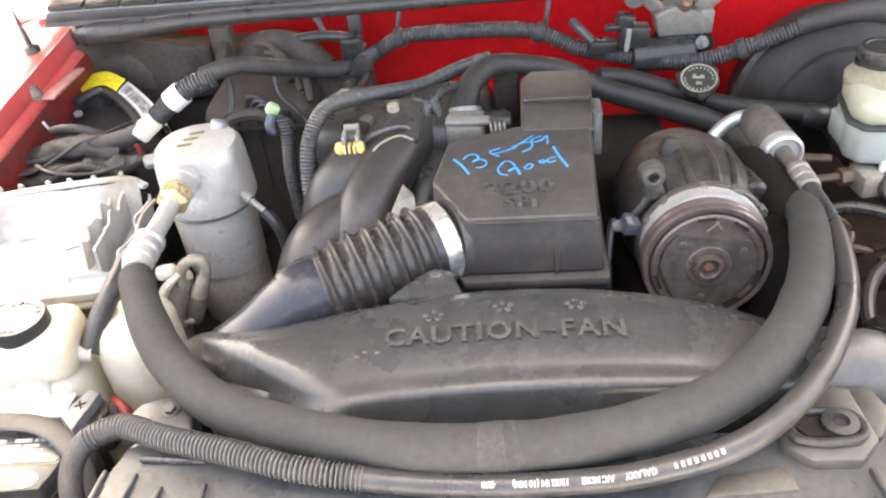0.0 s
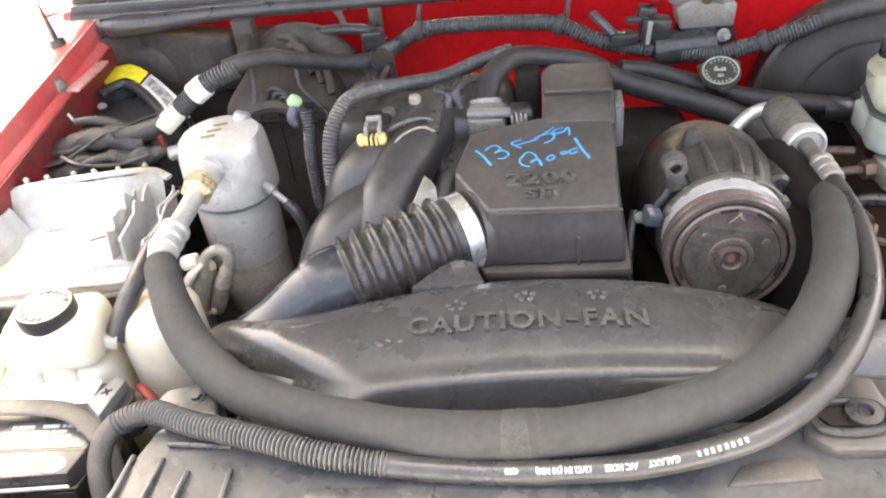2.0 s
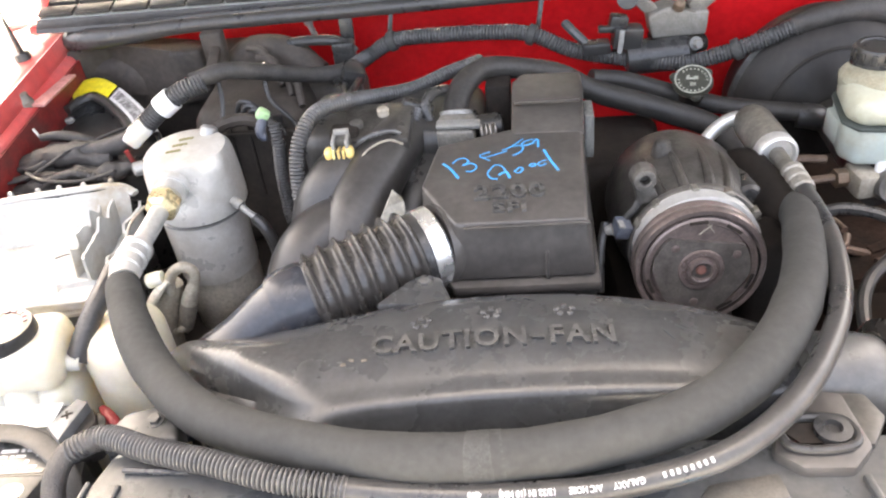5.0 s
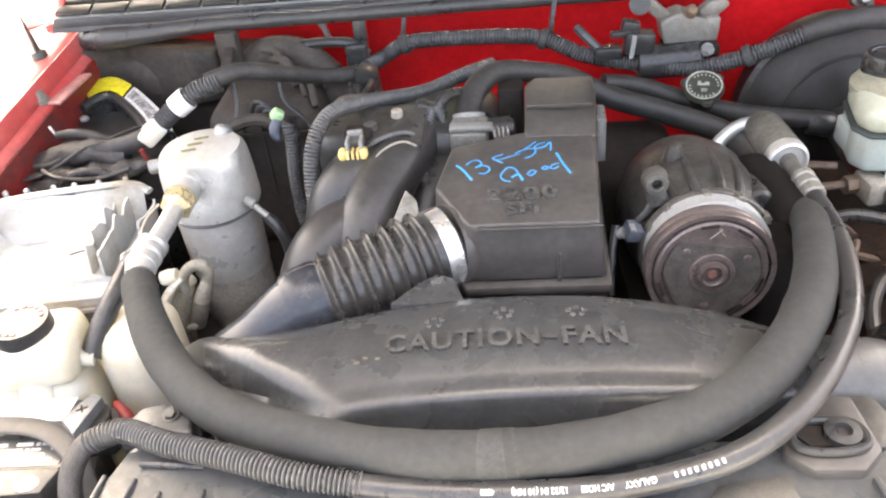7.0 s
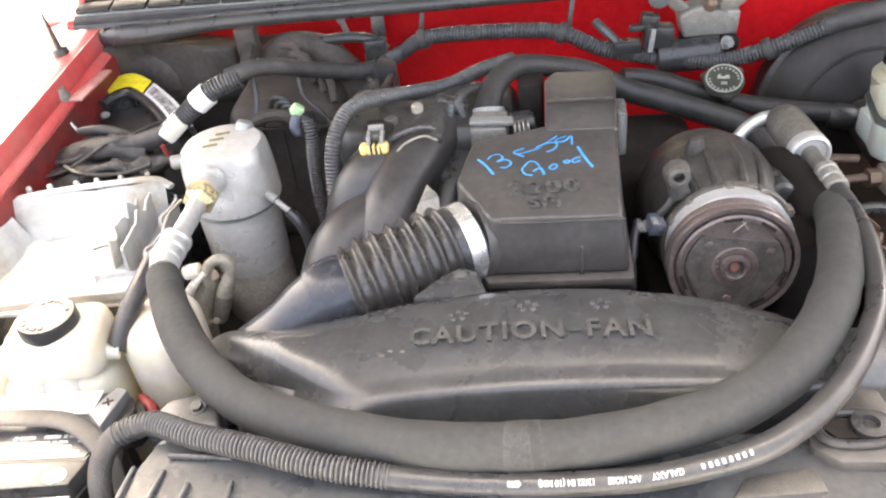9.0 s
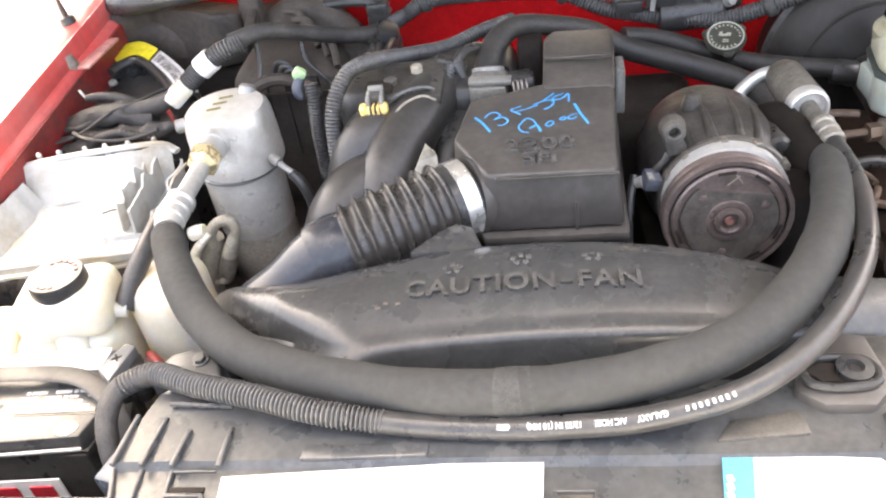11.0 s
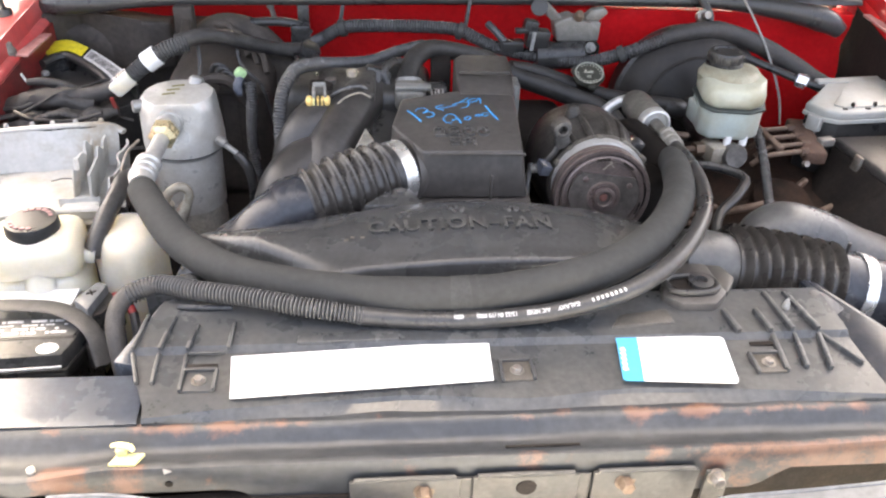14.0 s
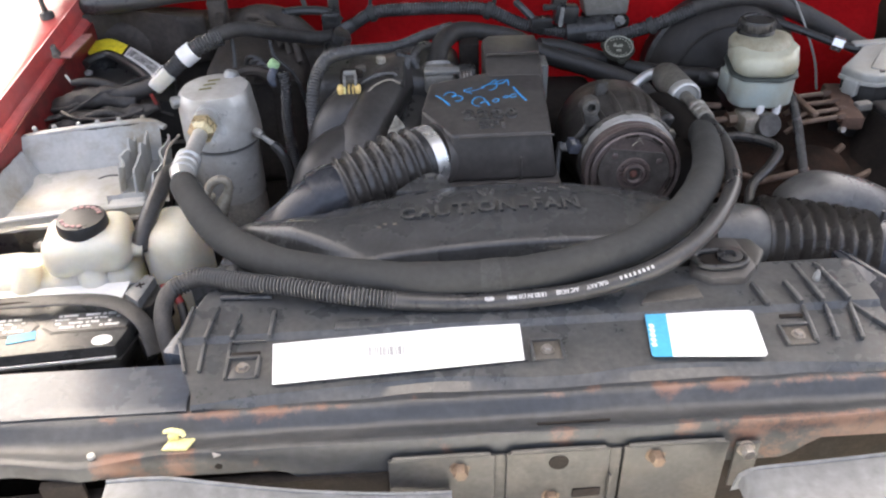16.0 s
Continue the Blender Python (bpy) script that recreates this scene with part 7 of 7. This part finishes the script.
    cap = part("cap", lathe([(0.030, 0.0), (0.030, 0.006), (0.0275, 0.008), (0.0275, 0.024), (0.026, 0.027), (0.021, 0.027), (0.020, 0.025), (0.001, 0.025)], Matrix.Translation(k) @ Matrix.Diagonal((0.84, 0.84, 0.72, 1)), 36), "black", r, "black reservoir cap")
    for i in range(12):
        a = 2 * math.pi * i / 12
        part("grip", box(k + Vector((0.0233 * math.cos(a), 0.0230 * math.sin(a), 0.0115)), (0.003, 0.006, 0.010), 0.001, (0, 0, math.degrees(a))), "black", cap)
    r.location += Vector((0.010, 0.004, 0.008))
    # rusty pipes and proportioning block on the apron side
    p = thing("brake_pipes", (0.51, 0.75, 0.92), "row of rusty brake pipes with a distribution block", "brake pipes")
    for x0, y0, x1, y1 in ((0.492, 0.790, 0.549, 0.794), (0.490, 0.763, 0.548, 0.768), (0.486, 0.737, 0.546, 0.743), (0.470, 0.713, 0.534, 0.722)):
        pipe = part("pipe", sweep([(x0 - 0.02, y0 - 0.004, 0.944), (x0, y0 - 0.001, 0.9545), ((x0 + x1) / 2, (y0 + y1) / 2, 0.9555), (x1, y1, 0.955), (x1 + 0.012, y1 + 0.002, 0.945)], 0.0036, 8, 0.006), "rustpipe", p)
        part("pipe_nut", lathe([(0.0062, -0.006), (0.0062, 0.006)], axis_m((x1 - 0.003, y1, 0.955), (1, 0.08, 0)), 6), "rust", pipe)
    part("clip_bar", box((0.4945, 0.758, 0.9595), (0.010, 0.074, 0.007), 0.002, (0, 0, 2)), "rustpipe", p, "rusty clip bar over the pipes")
    part("block", box((0.558, 0.768, 0.948), (0.030, 0.115, 0.020), 0.005, (0, 0, -12)), "rustdark", p, "dark rusted distribution block")
    part("tee", box((0.575, 0.746, 0.957), (0.024, 0.014, 0.012), 0.003, (0, 0, 10)), "bracketgrey", p)
    part("bright_nut", lathe([(0.0045, 0), (0.0045, 0.008)], axis_m((0.525, 0.705, 0.945), (0, -1, 0.5)), 6), "steel", p)
    part("rusty_rail", box((0.47, 0.66, 0.85), (0.20, 0.16, 0.03), 0.006, (14, 0, 10)), "rustmatte", p)
    w = thing("loop_wire", (0.36, 0.6, 0.9), "black wires looping behind the air duct", "wires")
    part("wire", sweep([(0.325, 0.66, 0.965), (0.35, 0.655, 0.975), (0.38, 0.64, 0.975), (0.395, 0.620, 0.972), (0.375, 0.595, 0.963), (0.345, 0.57, 0.955), (0.325, 0.53, 0.95), (0.320, 0.48, 0.94)], 0.006, 10, 0.006), "black", w)
    part("wire", sweep([(0.478, 0.80, 0.965), (0.480, 0.772, 0.968), (0.466, 0.715, 0.958), (0.448, 0.66, 0.948), (0.432, 0.61, 0.935), (0.43, 0.58, 0.90)], 0.0062, 10, 0.006), "loom", w)
    for k3 in range(4):
        part("coil_loop", sweep([(0.335 + 0.025 * math.cos(a), 0.66 + 0.03 * math.sin(a), 0.945 - 0.014 * k3) for a in np.linspace(0, 6.0, 12)], 0.0035, 8, 0.006), "rustpipe", w)


def build_driver_side():
    f = thing("fuse_box", (0.66, 0.81, 0.88), "fuse box with a pale grey dusty lid", "fuse box")
    lid = [(0.566, 0.805), (0.582, 0.775), (0.60, 0.765), (0.79, 0.775), (0.79, 0.905), (0.66, 0.895), (0.63, 0.865)]
    part("lid", prism(lid, 0.978, 0.992, 0.004, seg=3), "fuse", f)
    part("lid_panel", prism([(0.600, 0.790), (0.612, 0.780), (0.775, 0.788), (0.775, 0.880), (0.672, 0.872), (0.648, 0.848)], 0.9915, 0.9945, 0.0015), "fuse", f)
    part("lid_lip", prism([(0.688 + (x - 0.688) * 1.02, 0.836 + (y - 0.836) * 1.03) for x, y in lid], 0.974, 0.980, 0.0015), "fuse", f)
    part("side_label", box((0.5745, 0.792, 0.945), (0.002, 0.022, 0.028), 0.0006, (0, 0, 28)), "batlabel", f, "small pale side label")
    for x in (0.625, 0.66, 0.70):
        part("lid_pin", lathe([(0.0028, 0.991), (0.0028, 0.9975), (0.0015, 0.999)], Matrix.Translation((x, 0.782 + 0.04 * (x - 0.6), 0)), 10), "matte", f)
    part("lid_tab", box((0.66, 0.878, 0.990), (0.08, 0.016, 0.010), 0.003), "fuse", f)
    part("body", prism([(0.665 + (x - 0.665) * 0.96, 0.83 + (y - 0.83) * 0.94) for x, y in lid], 0.89, 0.979, 0.003), "black", f)
    part("latch", box((0.575, 0.785, 0.968), (0.012, 0.022, 0.022), 0.003, (0, 0, 30)), "fuse", f)
    for x in (0.61, 0.645, 0.68):
        part("vent", box((x, 0.776, 0.993), (0.006, 0.004, 0.002)), "black", f)
    a = thing("air_cleaner", (0.64, 0.66, 0.75), "black air cleaner housing with a dusty sloping lid", "air cleaner")
    bm = bmesh.new()
    foot = [(0.50, 0.66), (0.565, 0.785), (0.81, 0.78), (0.81, 0.52), (0.55, 0.52)]
    brim = [(0.607, 0.628), (0.597, 0.762), (0.80, 0.752), (0.80, 0.55), (0.625, 0.58)]
    lo, hi = ([bm.verts.new((x, y, z)) for x, y in ring] for ring, z in ((foot, 0.80), (brim, 0.946)))
    bm.faces.new(hi)
    for k in range(5):
        bm.faces.new((lo[k], lo[(k + 1) % 5], hi[(k + 1) % 5], hi[k]))
    bmesh.ops.bevel(bm, geom=[e for e in bm.edges if not e.is_boundary], offset=0.008, segments=3, affect="EDGES", profile=0.5)
    part("housing", bm, "matte", a)
    part("lid", prism(brim, 0.944, lambda x, y: 0.957 + 0.03 * (x - 0.6), 0.004, seg=3), "plastic", a)
    part("lid_clip", box((0.600, 0.70, 0.946), (0.006, 0.016, 0.022), 0.002, (0, 8, 4)), "steel", a)
    d = thing("resonator_duct", (0.45, 0.52, 0.85), "smooth grey-black moulded resonator duct", "air duct")
    part("shell", sweep([(0.352, 0.520, 0.950), (0.366, 0.522, 0.957), (0.40, 0.526, 0.962), (0.445, 0.524, 0.950), (0.50, 0.515, 0.925), (0.60, 0.50, 0.890)], [0.010, 0.024, 0.034, 0.036, 0.038, 0.040], 28, 0.006, flat=0.8), "duct2", d)
    part("seam", sweep([(0.366, 0.500, 0.955), (0.40, 0.4935, 0.958), (0.445, 0.489, 0.947), (0.50, 0.478, 0.924), (0.60, 0.461, 0.890)], 0.0025, 8, 0.008), "duct2", d)
    b = thing("inlet_bellows", (0.37, 0.43, 0.88), "ribbed black inlet hose with steel clamp by the radiator", "air hose")
    part("neck", sweep([(0.225, 0.432, 0.985), (0.26, 0.436, 0.979), (0.290, 0.437, 0.971)], [0.034, 0.036, 0.036], 24, 0.008), "duct2", b)
    part("bellows", sweep([(0.286, 0.437, 0.971), (0.33, 0.437, 0.963), (0.37, 0.433, 0.955), (0.404, 0.428, 0.948)], 0.0435, 28, ridge=0.25, pitch=0.0155, waves=10, sharp=2.2), "bellows", b, angle=60)
    part("cuff", sweep([(0.402, 0.4285, 0.9485), (0.43, 0.424, 0.943), (0.475, 0.415, 0.935)], 0.041, 28, 0.008), "duct", b)
    c = part("band_clamp", sweep([(0.428, 0.4245, 0.9435), (0.440, 0.422, 0.941)], 0.0432, 32, 0.004), "chrome", b, "bright steel band clamp")
    part("clamp_screw", box((0.436, 0.40, 0.898), (0.012, 0.012, 0.012), 0.002), "chrome", c)
    part("clip_pin", lathe([(0.002, 0), (0.002, 0.016)], Matrix.Translation((0.418, 0.43, 0.985)), 8), "black", b)
    part("outlet_elbow", sweep([(0.47, 0.416, 0.936), (0.54, 0.40, 0.92), (0.62, 0.42, 0.90)], 0.045, 24, 0.01), "duct", b)
    part("mount_lug", prism([(0.222, 0.405), (0.262, 0.40), (0.268, 0.378), (0.252, 0.355), (0.24, 0.36)], 0.985, 1.003, 0.003), "greyplate", b)
    # wiper motor on the firewall
    w = thing("wiper_motor", (0.25, 0.99, 0.98), "cast wiper motor with grey bracket arms on the firewall", "wiper motor")
    up = Matrix.Translation((0, 1.005, 0)) @ Matrix.Rotation(radians(90), 4, "X")
    part("bracket", prism([(0.247, 1.030), (0.314, 1.029), (0.314, 1.046), (0.316, 1.060), (0.300, 1.062), (0.282, 1.060), (0.268, 1.070), (0.255, 1.066), (0.241, 1.058)], -0.012, 0.022, 0.004, seg=3, m=up), "bracketgrey", w, "pale grey cast housing")
    part("arm", prism([(0.239, 1.059), (0.256, 1.064), (0.233, 1.085), (0.220, 1.094), (0.214, 1.083)], -0.004, 0.012, 0.003, m=up), "bracketgrey", w)
    part("arm", prism([(0.296, 1.058), (0.314, 1.058), (0.328, 1.071), (0.322, 1.079), (0.303, 1.077), (0.290, 1.066)], -0.004, 0.012, 0.003, m=up), "bracketgrey", w)
    part("crank_shaft", lathe([(0.007, 0), (0.007, 0.010), (0.004, 0.014)], axis_m((0.277, 0.985, 1.066), (0.1, -0.5, 1)), 14), "rustbolt", w)
    part("grommet", lathe([(0.011, -0.004), (0.013, 0.0), (0.013, 0.006), (0.006, 0.008)], axis_m((0.216, 0.990, 1.082), (-0.2, -1, 0.5)), 18), "black", w)
    part("terminal_box", box((0.205, 0.99, 1.052), (0.022, 0.018, 0.022), 0.003, (0, 10, 0)), "black", w)
    part("terminal_pin", box((0.190, 0.985, 1.048), (0.020, 0.010, 0.008), 0.002), "black", w)
    part("gear_case", prism([(0.250, 1.008), (0.289, 1.007), (0.317, 1.012), (0.316, 1.028), (0.246, 1.029)], -0.010, 0.030, 0.005, seg=3, m=up), "matte", w, "black gear case")
    part("motor", lathe([(0.016, -0.04), (0.022, -0.038), (0.022, 0.036), (0.018, 0.04)], axis_m((0.255, 0.985, 1.008), (1, -0.05, 0.05)), 24), "black", w)
    part("cover", box((0.275, 0.985, 1.004), (0.060, 0.02, 0.010), 0.003), "matte", w)
    part("connector", box((0.216, 0.985, 1.036), (0.036, 0.024, 0.028), 0.003, (0, 6, 0)), "black", w)
    part("connector_latch", box((0.206, 0.970, 1.036), (0.006, 0.004, 0.030), 0.001, (0, 6, 0)), "greyconn", w)
    part("connector", box((0.178, 0.988, 1.024), (0.035, 0.02, 0.016), 0.003), "black", w)
    part("lead", sweep([(0.165, 0.99, 1.03), (0.15, 0.995, 1.045), (0.142, 1.01, 1.05)], 0.006, 8, 0.006), "loom", w)
    hexbolt((0.298, 0.968, 1.026), (0.3, -1, 0.2), 0.006, 0.008, w, "alu", "bolt", 1.4)
    w.location += Vector((-0.012, 0, -0.010))
    s = thing("firewall_stud", (0.467, 0.985, 1.06), "small steel stud on the firewall flange", "stud")
    part("stud", lathe([(0.010, 0), (0.010, 0.01), (0.006, 0.012), (0.006, 0.026)], axis_m((0.467, 0.992, 1.056), (0, -0.9, 0.4)), 14), "steel", s)
    c2 = thing("hood_cable", (0.55, 0.93, 0.95), "thin grey cable hanging in front of the firewall", "cable")
    part("cable", sweep([(0.495, 1.03, 1.13), (0.523, 0.98, 1.09), (0.552, 0.93, 1.03), (0.577, 0.90, 0.965), (0.582, 0.88, 0.92)], 0.0018, 8, 0.01), "greyconn", c2)
    part("sheath", sweep([(0.43, 1.08, 1.12), (0.455, 1.02, 1.095), (0.478, 0.985, 1.06), (0.468, 0.975, 1.038)], 0.006, 10, 0.006), "black", c2)
    n = thing("washer_line", (0.6, 0.9, 0.95), "black pipe with a bright nut beside the fuse box", "pipe")
    part("pipe", sweep([(0.47, 0.965, 1.03), (0.52, 0.94, 1.012), (0.57, 0.91, 0.998), (0.60, 0.888, 0.990), (0.63, 0.87, 0.985)], 0.006, 10, 0.008), "black", n)
    part("nut", lathe([(0.011, -0.008), (0.011, 0.008)], axis_m((0.601, 0.886, 0.990), (0.8, -0.5, -0.2)), 6), "chrome", n)


build_setting()
build_fenders()
build_cowl()
build_radiator_cover()
build_labels()
build_tie_bar()
build_front_hoses()
build_shroud()
build_bellows()
build_airbox()
build_intake()
build_compressor()
build_engine_mass()
build_side_mass()
build_accumulator()
build_tank()
build_tray()
build_battery()
build_heater_side()
build_looms()
build_engine_hoses()
build_brakes()
build_driver_side()
